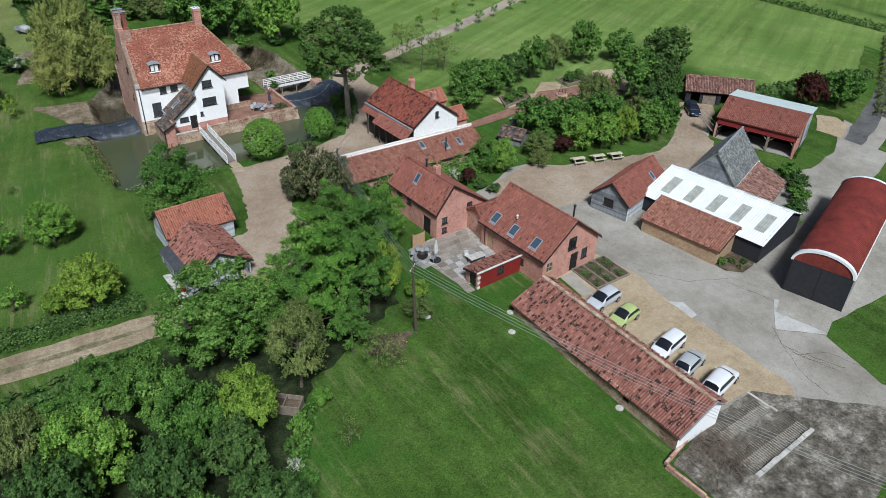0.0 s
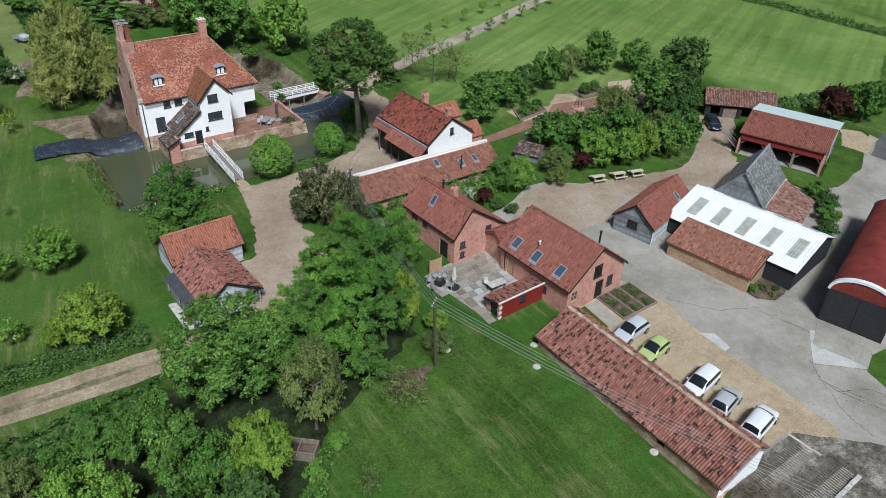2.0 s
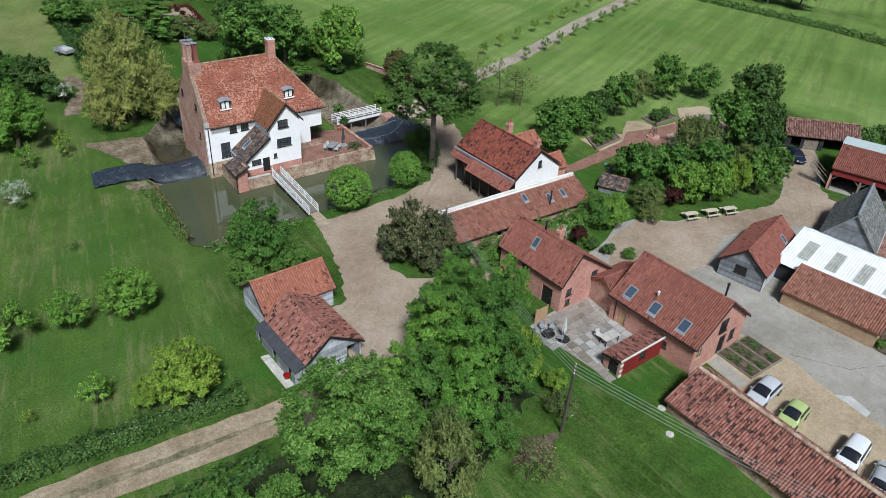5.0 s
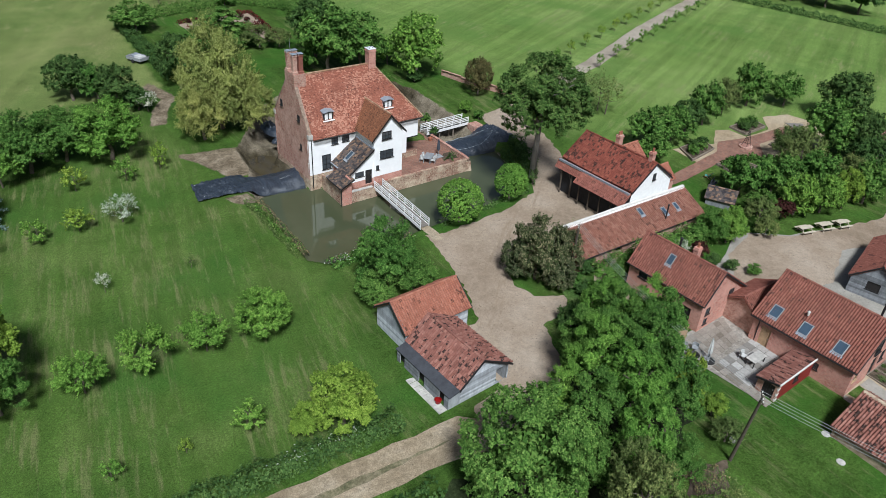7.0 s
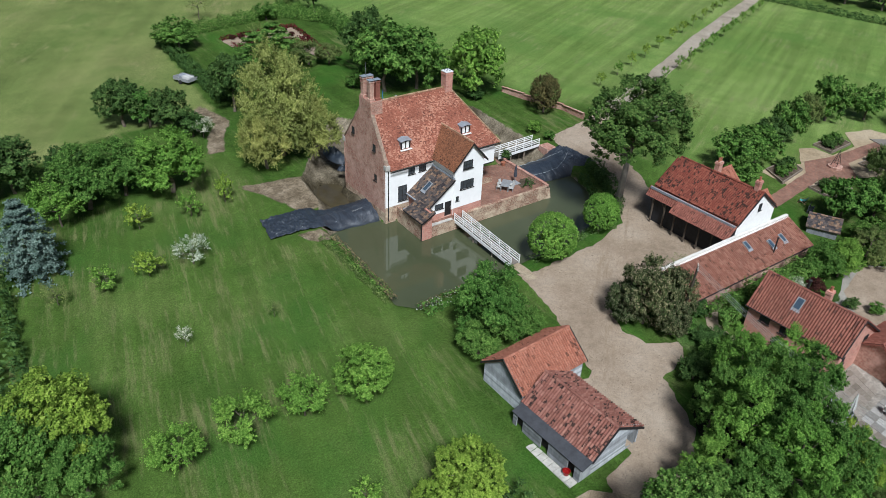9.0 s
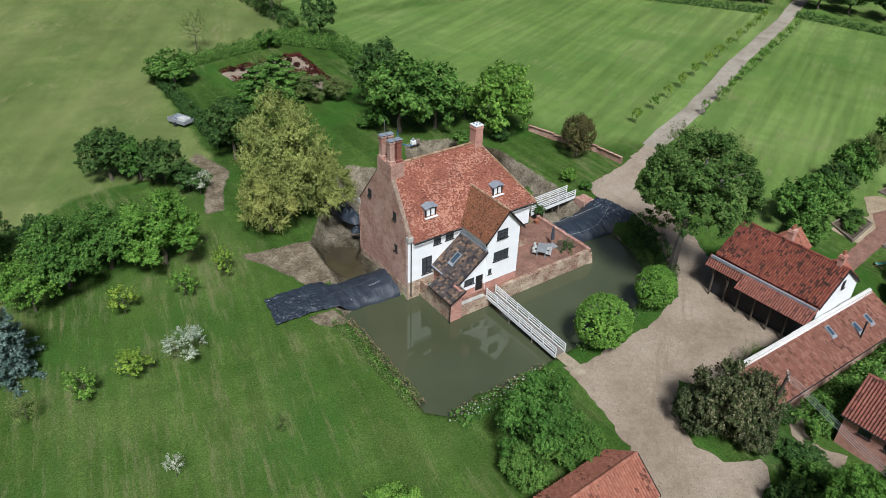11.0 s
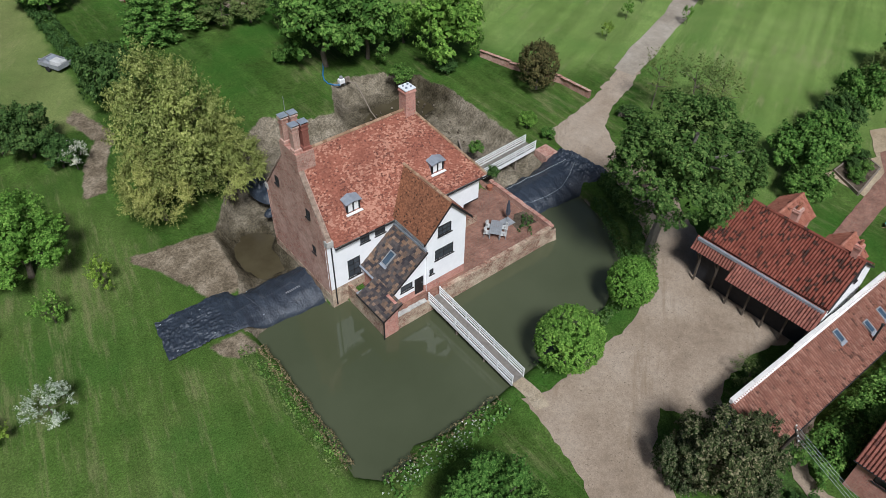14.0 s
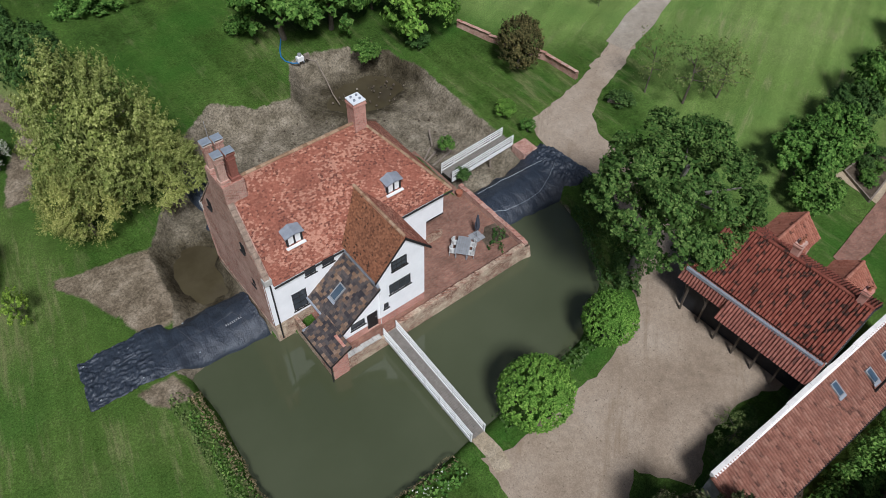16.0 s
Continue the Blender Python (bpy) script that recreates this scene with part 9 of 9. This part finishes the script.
for i in range(260):
    a = rnd.uniform(0, 1)
    x, y = (rnd.uniform(40.5, 47.5), rnd.uniform(104, 121)) if i % 2 else (rnd.uniform(23, 42), rnd.uniform(112.5, 120.5))
    r = rnd.uniform(0.03, 0.11)
    stones.box(-r, -r * 0.7, -0.1, r, r * 0.7, r * 0.7, Matrix.Translation((x, y, 0.42 + rnd.uniform(0, 0.12))) @ pose(0, 0, 0, rnd.uniform(-20, 20), rnd.uniform(-20, 20), rnd.uniform(0, 180)), 0.03)
tagged(stones.put("rubble", "mud"), "scattered stones in the drained moat bed", "rubble", kind="stuff")


def heap(name, x, y, rx, ry, h, mat, label, category, seed=1, fold=0.3, rz=0):
    """A crumpled mound."""
    noise.seed_set(seed)
    n, k = 14, 28
    v, f = [], []
    for i in range(n + 1):
        for j in range(k):
            a, r = 6.2832 * j / k, i / n
            q = Vector((math.cos(a) * r * rx, math.sin(a) * r * ry, 0))
            z = h * (1 - r * r) ** 0.7 * (0.75 + 0.5 * noise.noise((q.x * 0.8, q.y * 0.8, seed))) + fold * abs(noise.noise((q.x * 2.4, q.y * 2.4, 3))) * (1 - r)
            v.append((q.x, q.y, z + 0.02 - 0.1 * (r == 1)))
    for i in range(n):
        for j in range(k):
            a, b = i * k + j, i * k + (j + 1) % k
            f.append((a, a + k, b + k, b))
    e = thing(name, label, category, x, y, None, rz)
    mesh_ob("mound", v, f, mat, e, smooth=True)
    return e


heap("plastic_heap", 22.4, 114.2, 1.1, 2.6, 0.9, "tarp", "crumpled black plastic sheet heaped behind the gable", "plastic sheet", 3, 1.2)
heap("plastic_heap", 21.6, 110.6, 0.7, 0.5, 0.5, "tarp", "small crumpled bundle of grey plastic", "plastic sheet", 4, 0.4)
# pump with its blue hose and pipe
e = thing("water_pump", "small white pump on the lawn above the drained moat", "pump", 38.9, 125.4)
Geo().box(-0.35, -0.25, 0.1, 0.35, 0.25, 0.75, None, 0.08).put("body", "white_paint", e)
Geo().lathe(((0.2, 0.7), (0.2, 1.0), (0.12, 1.05), (0.0, 1.06)), 12).put("motor", "grey_metal", e)
for sx in (-0.28, 0.28):
    Geo().box(sx - 0.05, -0.3, 0, sx + 0.05, 0.3, 0.1).put("skid", "grey_metal", e)
Geo().box(0.5, -0.1, 0.0, 1.1, 0.15, 0.7, None, 0.05).put("frame", "oak_timber", e)
e = thing("hose", "bright blue hose lying over the grass", "hose", 39.6, 130.5)
P_ = [(0, 0), (-0.6, -1.0), (-1.4, -2.2), (-1.9, -3.3), (-1.9, -4.2), (-1.5, -4.9), (-0.9, -5.3)]
line([(x, y, gz(39.6 + x, 130.5 + y) - gz(39.6, 130.5) + 0.07) for x, y in P_], 0.07, 6).put("tube", "blue_plastic", e)
e = thing("pipe", "pale suction pipe from the pump into the moat bed", "pipe", 39.5, 125.2)
line([(0, 0, 0.3), (0.6, -1.0, 0.2), (0.6, -2.6, -1.0), (0.2, -4.4, -1.6), (0, -6.0, -1.9)], 0.06, 6).put("tube", "oak_timber", e)
for k, (x, y, L, r) in enumerate(((41.4, 107.3, 3.2, 20), (41.8, 107.9, 2.6, 34), (42.4, 106.6, 3.4, 12), (43.6, 109.6, 2.4, 60))):
    e = thing("loose_timber", "weathered loose timber in the drained moat", "timber", x, y, 0.5 + 0.06 * k, r, "loose timbers")
    Geo().box(-L / 2, -0.09, 0, L / 2, 0.09, 0.14, None, 0.02).put("beam", "oak_timber", e)


# ---- garden wall and rose garden ----
def brick_garden_wall(pts, h):
    e = thing("garden_wall", "low old red brick garden wall with tile coping", "wall", pts[0][0], pts[0][1])
    z0 = gz(*pts[0])
    for a, b in zip(pts, pts[1:]):
        pa, pb = [(p[0] - pts[0][0], p[1] - pts[0][1]) for p in (a, b)]
        lo = min(gz(*a), gz(*b)) - z0
        wall(e, pa, pb, lo - 0.2, lo + h, "brick_old", (), 0.26)
        coping(e, (pa[0], pa[1], lo + h), (pb[0], pb[1], lo + h), 0.36, 0.07, "brick_old", 0.3, seed=len(pts))


brick_garden_wall([(55.9, 120.8), (57.0, 116.6), (59.6, 110.6), (59.9, 106.4)], 1.0)
for k, pts in enumerate(([(33.4, 164.6), (40.7, 165.2), (40.3, 157.3), (34.6, 158.5)], [(36.4, 155.6), (40.1, 156.1), (39.6, 148.0), (37.2, 147.9)], [(26.0, 163.6), (31.8, 164.4), (31.6, 158.6), (26.4, 159.4)])):
    patch("ground", pts, "gravel", 0.06, "pinkish gravel rose bed edged with red hedge", "flower bed", 0.1, 1.2, 4 + k)
    for a, b in zip(pts, pts[1:] + pts[:1]):
        if (a[0] + b[0]) / 2 > sum(p[0] for p in pts) / 4 - 1.0:
            hedge(a, b, 0.8, 0.7, "leaf_garnet", 40, 31, label="low dark red clipped hedge round a rose bed", leaf=0.14)
    cx, cy = sum(p[0] for p in pts) / 4, sum(p[1] for p in pts) / 4
    for dx, dy in ((-1, 1.6), (0.8, -1.4), (0.6, 1.2)):
        tree("red", cx + dx, cy + dy, 0.6, 0.5, 0.55, "small dark red rose bush in gravel", "rose_bush", category="shrub")
e = thing("trailer", "small open trailer loaded with pale rubbish", "trailer", 14.3, 147.6, None, 25)
body = Geo().box(-1.0, -1.6, 0.45, 1.0, 1.6, 0.55).put("bed", "grey_metal", e)
for a in ((-1.0, -1.6, -0.95, 1.6), (0.95, -1.6, 1.0, 1.6), (-0.95, -1.6, 0.95, -1.55), (-0.95, 1.55, 0.95, 1.6)):
    Geo().box(a[0], a[1], 0.55, a[2], a[3], 0.95).put("side", "grey_metal", e)
for sx in (-1.12, 1.12):
    Geo().lathe(((0.0, -0.09), (0.3, -0.09), (0.32, 0), (0.3, 0.09), (0.0, 0.09)), 14, Matrix.Translation((sx, 0, 0.32)) @ pose(0, 0, 0, 0, 90, 0)).put("wheel", "tyre", e)
Geo().box(-0.05, 1.6, 0.45, 0.05, 2.7, 0.52).put("drawbar", "grey_metal", e)
noise.seed_set(2)
Geo().box(-0.7, -1.3, 0.5, 0.4, 0.2, 1.15, pose(0, 0, 0, 4, 6, 10), 0.1).put("load", "cloth_pale", e)
Geo().box(-0.3, 0.0, 0.55, 0.8, 1.3, 1.0, pose(0, 0, 0, 0, -7, -14), 0.1).put("load", "lead", e)

# ---- formal garden behind the old barn ----
patch("path", [(69.3, 82.5), (76.4, 80.7), (80.6, 83.7), (82.6, 82.6), (83.0, 79.8), (88.6, 79.8), (92.0, 83.1), (96.7, 81.8), (98.4, 76.7), (92.3, 72.6), (84.6, 72.2), (80.1, 73.8), (77.2, 76.3), (73.0, 74.9), (70.6, 77.2), (69.2, 78.0)], "gravel_gold", 0.06, "pale gravel walks of a formal garden", "path", 0.1, 1.0)
patch("path", [(60.6, 77.0), (60.4, 75.4), (63.4, 75.4), (73.9, 76.6), (79.4, 74.2), (82.5, 77.2), (94.0, 77.2), (93.6, 79.0), (82.5, 79.6), (77.4, 80.8), (74.5, 78.8), (63.8, 77.4)], "terrace", 0.09, "worn brick path through a formal garden", "path", 0.05, 1.0)
patch("ground", [(59.0, 70.0), (61.0, 75.2), (70.0, 75.4), (70.6, 71.0), (66.0, 69.0)], "grass", 0.05, "small mown lawn behind the old barn", "grass", 0.2, 1.0)


def raised_bed(pts, plants):
    z = gz(*pts[0])
    cx, cy = sum(p[0] for p in pts) / 4, sum(p[1] for p in pts) / 4
    e = thing("raised_bed", "timber-edged garden bed full of green plants", "garden bed", cx, cy, None, 0, "formal garden beds")
    for a, b in zip(pts, pts[1:] + pts[:1]):
        d = Vector((b[0] - a[0], b[1] - a[1], 0))
        Geo().box(0, -0.07, -0.1, d.length, 0.07, 0.32, Matrix.Translation((a[0] - cx, a[1] - cy, 0)) @ pose(0, 0, 0, 0, 0, math.degrees(math.atan2(d.y, d.x)))).put("edge_board", "oak_timber", e)
    Geo().quad(*[(p[0] - cx, p[1] - cy, 0.24) for p in pts]).put("soil", "soil", e)
    for i in range(plants):
        u, w = (i * 0.37 + 0.2) % 0.8 + 0.1, (i * 0.61 + 0.3) % 0.8 + 0.1
        p = lerp(lerp(Vector((*pts[0], 0)), Vector((*pts[1], 0)), u), lerp(Vector((*pts[3], 0)), Vector((*pts[2], 0)), u), w)
        tree("shrub", p.x, p.y, 0.9, 0.7, 0.7, "leafy green plant in a garden bed", "garden_plant", category="plant")


raised_bed([(70.4, 82.1), (68.8, 78.6), (74.6, 79.4), (75.8, 82.2)], 6)
raised_bed([(71.0, 76.2), (70.8, 73.0), (75.5, 72.8), (75.3, 75.2)], 5)
raised_bed([(83.5, 83.2), (83.4, 80.3), (88.7, 80.5), (89.4, 83.3)], 6)
raised_bed([(83.6, 76.4), (83.6, 73.4), (89.6, 73.4), (89.4, 76.4)], 6)
e = thing("garden_obelisk", "dark iron obelisk on a brick centrepiece", "plant support", 79.6, 77.6)
Geo().lathe(((1.0, 0), (1.0, 0.35), (0.85, 0.4), (0.0, 0.42)), 8).put("base", "brick_old", e)
for i in range(4):
    a = math.radians(45 + 90 * i)
    Geo().tube((0.6 * math.cos(a), 0.6 * math.sin(a), 0.4), (0.05 * math.cos(a), 0.05 * math.sin(a), 2.6), 0.035, 0.025, 6).put("leg", "timber_black", e)
for z, r in ((0.9, 0.48), (1.5, 0.33), (2.0, 0.2)):
    line([(r * math.cos(6.2832 * k / 12), r * math.sin(6.2832 * k / 12), z) for k in range(13)], 0.02, 5).put("hoop", "timber_black", e)
e = thing("garden_sail", "pale triangular deck in the corner of a garden", "decking", 93.4, 78.0)
prism_slab(g := Geo(), [(-1.4, -1.6, 0.2), (2.2, 0.2, 0.2), (-0.2, 2.0, 0.2)], 0.14)
g.put("deck", "deck", e)


def deck_chair(x, y, rz):
    e = thing("deck_chair", "folding deck chair with turquoise canvas", "chair", x, y, None, rz)
    for sx in (-0.3, 0.3):
        Geo().tube((sx, -0.6, 0.02), (sx, 0.55, 0.95), 0.025, None, 6).put("side_rail", "new_timber", e)
        Geo().tube((sx * 0.9, 0.45, 0.02), (sx * 0.9, -0.45, 0.5), 0.025, None, 6).put("side_rail", "new_timber", e)
    n = 10
    v = []
    for i in range(n + 1):
        t = i / n
        for sx in (-0.29, 0.29):
            v.append((sx, -0.42 + 0.95 * t, 0.42 + 0.5 * t - 0.9 * t * (1 - t)))
    mesh_ob("canvas", v, [(2 * i, 2 * i + 1, 2 * i + 3, 2 * i + 2) for i in range(n)], "turquoise", e)


deck_chair(66.6, 74.3, 200)
e = thing("garden_bench", "dark slatted garden bench on the lawn", "bench", 65.6, 72.6, None, 20)
for k in range(4):
    Geo().box(-0.8, -0.25 + 0.13 * k, 0.42, 0.8, -0.15 + 0.13 * k, 0.45).put("seat_slat", "cloth_dark", e)
for k in range(3):
    Geo().box(-0.8, 0.26, 0.52 + 0.14 * k, 0.8, 0.3, 0.62 + 0.14 * k).put("back_slat", "cloth_dark", e)
for sx in (-0.75, 0.75):
    Geo().box(sx - 0.04, -0.25, 0, sx + 0.04, -0.18, 0.6).put("leg", "cloth_dark", e)
    Geo().box(sx - 0.04, 0.24, 0, sx + 0.04, 0.31, 0.95).put("leg", "cloth_dark", e)
hut, q = gabled("garden_hut", "small grey hut with an old stone slate roof", "hut", 61.2, 64.4, 67.9, 71.1, "y", 1.0, 1.8, "board_grey", "slate", rz=28, kind="flat", tw=0.3, th=0.28)

# ---- yard wear ----
def strip(name, pts, width, mat, lift, label, category, seed=1):
    """A narrow ragged ribbon on the ground."""
    rnd = random.Random(seed)
    out = []
    for a, b in zip(pts, pts[1:]):
        n = max(2, int(math.dist(a, b) / 0.35))
        out += [(a[0] + (b[0] - a[0]) * i / n + rnd.uniform(-0.09, 0.09), a[1] + (b[1] - a[1]) * i / n + rnd.uniform(-0.09, 0.09)) for i in range(n)]
    v, f = [], []
    for i, p in enumerate(out):
        q = out[min(i + 1, len(out) - 1)]
        o = out[max(i - 1, 0)]
        d = Vector((q[0] - o[0], q[1] - o[1])).normalized()
        w = width * rnd.uniform(0.35, 1.0) / 2
        for s in (-1, 1):
            x, y = p[0] - d.y * w * s, p[1] + d.x * w * s
            v.append((x, y, gz(x, y) + lift))
    f = [(2 * i, 2 * i + 1, 2 * i + 3, 2 * i + 2) for i in range(len(out) - 1)]
    return tagged(mesh_ob(name, v, f, mat), label, category, kind="structure")


CRACKS = ([(58.4, 25.0), (57.0, 23.1), (56.9, 21.4), (57.9, 18.7), (58.5, 17.5)], [(52.9, 33.3), (52.6, 27.3), (52.5, 23.9), (52.3, 20.7), (51.2, 18.4), (50.3, 16.8), (49.8, 15.0)], [(54.2, 38.4), (55.9, 36.1), (57.3, 34.3), (61.7, 32.1)], [(57.0, 22.6), (57.6, 20.9), (58.3, 19.4), (59.2, 17.6)], [(56.9, 21.9), (57.3, 20.4), (58.1, 19.3), (58.0, 18.0)], [(57.0, 23.1), (55.0, 19.6), (54.6, 16.4)], [(56.9, 21.4), (59.6, 20.0), (61.0, 16.0)], [(60.8, 32.1), (62.2, 27.4), (58.3, 24.6), (61.9, 21.5), (62.7, 17.7)])
for k, c in enumerate(CRACKS):
    strip("crack", c, 0.06 if k != 1 else 0.11, "soil", 0.052, "dark crack across the yard concrete", "crack", k)
patch("pavement", [(62.5, 27.6), (65.7, 23.2), (61.9, 21.5), (58.4, 24.7)], "concrete_pale", 0.056, "pale newer concrete apron", "concrete slab", 0.05, 1)
patch("pavement", [(52.8, 33.2), (54.0, 32.3), (53.6, 30.2), (52.7, 30.2)], "concrete_pale", 0.07, "pale patch of newer concrete", "concrete slab", 0.05, 1)
# old slab: grooved strip, broken kerb and a heap of dead brambles
for i in range(30):
    x = 41.8 + i * 0.26
    e = thing("concrete_rib", "ridge of a grooved old concrete floor", "concrete rib", x, 16.7, gz(x, 16.7) + 0.09, -2 + i * 0.05, "grooved floor", "structure")
    Geo().box(-0.07, -1.35, -0.06, 0.07, 1.35, 0.035, None, 0.02).put("rib", "concrete_old", e)
for i in range(24):
    x = 42.4 + i * 0.26
    e = thing("concrete_rib", "ridge of a grooved old concrete floor", "concrete rib", x, 19.5, gz(x, 19.5) + 0.09, 3 + i * 0.05, "grooved floor", "structure")
    Geo().box(-0.07, -0.95, -0.06, 0.07, 0.95, 0.03, None, 0.02).put("rib", "concrete_old", e)
def low_kerb(a, b, w, h, mat, label):
    L = math.dist(a, b)
    e = thing("low_wall", label, "low wall", a[0], a[1], None, math.degrees(math.atan2(b[1] - a[1], b[0] - a[0])))
    n = max(2, int(L / 0.7))
    rnd = random.Random(n)
    for i in range(n):
        hh = h * rnd.uniform(0.6, 1.1)
        Geo().box(i * L / n, -w / 2 + rnd.uniform(-0.03, 0.03), -0.15, (i + 1) * L / n - 0.02, w / 2, hh, None, 0.03).put("block", mat, e)
low_kerb((49.6, 15.4), (41.6, 15.1), 0.35, 0.35, "stone", "broken pale concrete kerb on the old slab")
low_kerb((36.6, 19.8), (44.2, 21.2), 0.24, 0.45, "brick_old", "low broken brick wall round the old slab")
low_kerb((36.5, 19.6), (37.0, 9.0), 0.24, 0.4, "brick_old", "low broken brick wall round the old slab")
low_kerb((48.8, 21.0), (48.9, 18.2), 0.2, 0.16, "stone", "pale concrete edge of the old slab")
rng = random.Random(12)
g = Geo()
for i in range(420):
    x, y = rng.gauss(0, 1.5), rng.gauss(0, 1.2)
    a = rng.uniform(0, 6.28)
    L = rng.uniform(0.5, 1.4)
    z = 0.15 + 0.7 * math.exp(-(x * x + y * y) / 3) * rng.random()
    g.tube((x, y, z), (x + math.cos(a) * L, y + math.sin(a) * L, max(0.03, z + rng.uniform(-0.3, 0.35))), 0.02, 0.008, 4, False)
e = thing("bramble_heap", "tangled heap of dead grey brambles on the slab", "bramble heap", 40.6, 18.4, None, 0, "", "stuff")
b_ = g.put("stems", "twig", e)
b_["kind"] = "stuff"
for x, y in ((38.2, 40.5), (36.5, 38.2), (38.0, 25.9), (31.0, 44.3)):
    e = thing("manhole_cover", "round grey manhole cover in the lawn", "manhole cover", x, y, None, 0, "manhole covers")
    Geo().lathe(((0.0, 0.06), (0.3, 0.06), (0.34, 0.05), (0.36, -0.05)), 16).put("lid", "stone", e)
e = thing("compost_bay", "long grey timber compost bay under the trees", "compost bay", 14.0, 41.6, None, -42)
for x0, y0, x1, y1 in ((-2.4, -0.7, 2.4, -0.62), (-2.4, 0.62, 2.4, 0.7), (-2.4, -0.62, -2.32, 0.62), (-0.6, -0.62, -0.52, 0.62), (1.0, -0.62, 1.08, 0.62), (2.32, -0.62, 2.4, 0.62)):
    Geo().box(x0, y0, -0.1, x1, y1, 0.95).put("side", "oak_timber", e)
Geo().box(-2.5, -0.8, 0.96, -0.55, 0.8, 1.0).put("lid", "board_grey", e)
Geo().quad((-2.3, -0.6, 0.5), (2.3, -0.6, 0.5), (2.3, 0.6, 0.5), (-2.3, 0.6, 0.5)).put("compost", "soil", e)
# dark sheet that paints the trees' shade onto the grass below them
patch("ground", [(9.7, 53.4), (14.0, 49.8), (16.8, 47.0), (20.5, 50.5), (23.0, 55.0), (27.5, 60.5), (31.0, 61.0), (33.0, 56.5), (29.8, 47.6), (24.0, 45.0), (18.2, 42.6), (15.6, 40.0), (12.6, 36.0), (11.4, 26), (-8, 26), (-9, 49.6), (0.6, 49.6), (5.4, 51.6)], "shaded_floor", 0.055, "ground under trees, tree shade painted in near-black green", "woodland floor", 0.35, 0.9)
e = thing("log_pile", "stacked cut logs beside the drive", "log pile", 60.8, 101.6, None, 30)
for i in range(14):
    row = 0 if i < 6 else 1 if i < 11 else 2
    k = i - (0, 6, 11)[row]
    Geo().tube((-0.5, (k + 0.5 * row) * 0.3 - 0.8, 0.15 + 0.26 * row), (0.5, (k + 0.5 * row) * 0.3 - 0.8, 0.15 + 0.26 * row), 0.14, None, 8).put("log", "oak_timber", e)
grove([("shrub", 42.8, 106.2, 0.9, 0.8), ("shrub", 41.6, 102.4, 0.8, 0.7), ("bright", 50.2, 106.4, 1.1, 1.1), ("shrub", 50.6, 103.6, 0.8, 0.8), ("bare", 40.4, 72.2, 1.8, 1.4, 1.2), ("shrub", 34.4, 64.0, 1.6, 0.9, 0.9), ("shrub", 33.2, 62.4, 1.3, 0.8, 0.8)])
# cow parsley along the moat's south bank and the hedge foot
def parsley(a, b, n, w, seed):
    rng = np.random.default_rng(seed)
    t = rng.uniform(0, 1, n)
    k = rng.integers(0, 9, n) / 9.0
    x = a[0] + (b[0] - a[0]) * (t * 0.2 + k * 0.8) + rng.normal(0, w, n)
    y = a[1] + (b[1] - a[1]) * (t * 0.2 + k * 0.8) + rng.normal(0, w, n)
    p = np.stack([x, y, 0.03 * (y - 40) + 0.006 * (x - 40) + rng.uniform(0.5, 0.9, n)], 1)
    me = leaf_mesh("flower_heads", p, np.tile([0, 0, 1.0], (n, 1)), rng.uniform(0.04, 0.09, n), "blossom", seed)
    tagged(new("flower_heads", me), "scattered white cow parsley heads", "flowers", kind="stuff")


parsley((14.0, 81.4), (25.0, 81.6), 160, 0.5, 3)
parsley((-2.0, 61.2), (8.5, 60.6), 160, 0.35, 4)
parsley((-19.5, 76), (-19.0, 92), 140, 0.9, 5)

patch("ground", [(33.4, 67.4), (31.8, 64.8), (32.2, 62.8), (35.8, 60.9), (36.5, 62.2), (35.7, 64.0), (36.6, 66.2), (36.2, 68.6), (34.8, 69.2)], "rough_grass", 0.066, "rough shaded grass behind the utility pole", "grass", 0.15, 0.6)
grove([("shrub", 35.2, 63.0, 1.1, 0.7, 0.7), ("shrub", 34.0, 66.4, 1.2, 0.8, 0.9), ("shrub", 36.8, 67.2, 1.3, 1.1, 1.1)])

patch("ground", [(25.7, 44.5), (28.6, 43.3), (25.9, 41.1), (23.2, 42.8)], "soil", 0.07, "brown overgrown bed below the pole", "flower bed", 0.25, 0.5)
hedge((24.2, 43.4), (27.4, 42.8), 2.0, 0.4, "leaf_dry", 60, 51, "shrub_border", "dry brown stems in an overgrown bed", 0.08, "border")["kind"] = "stuff"
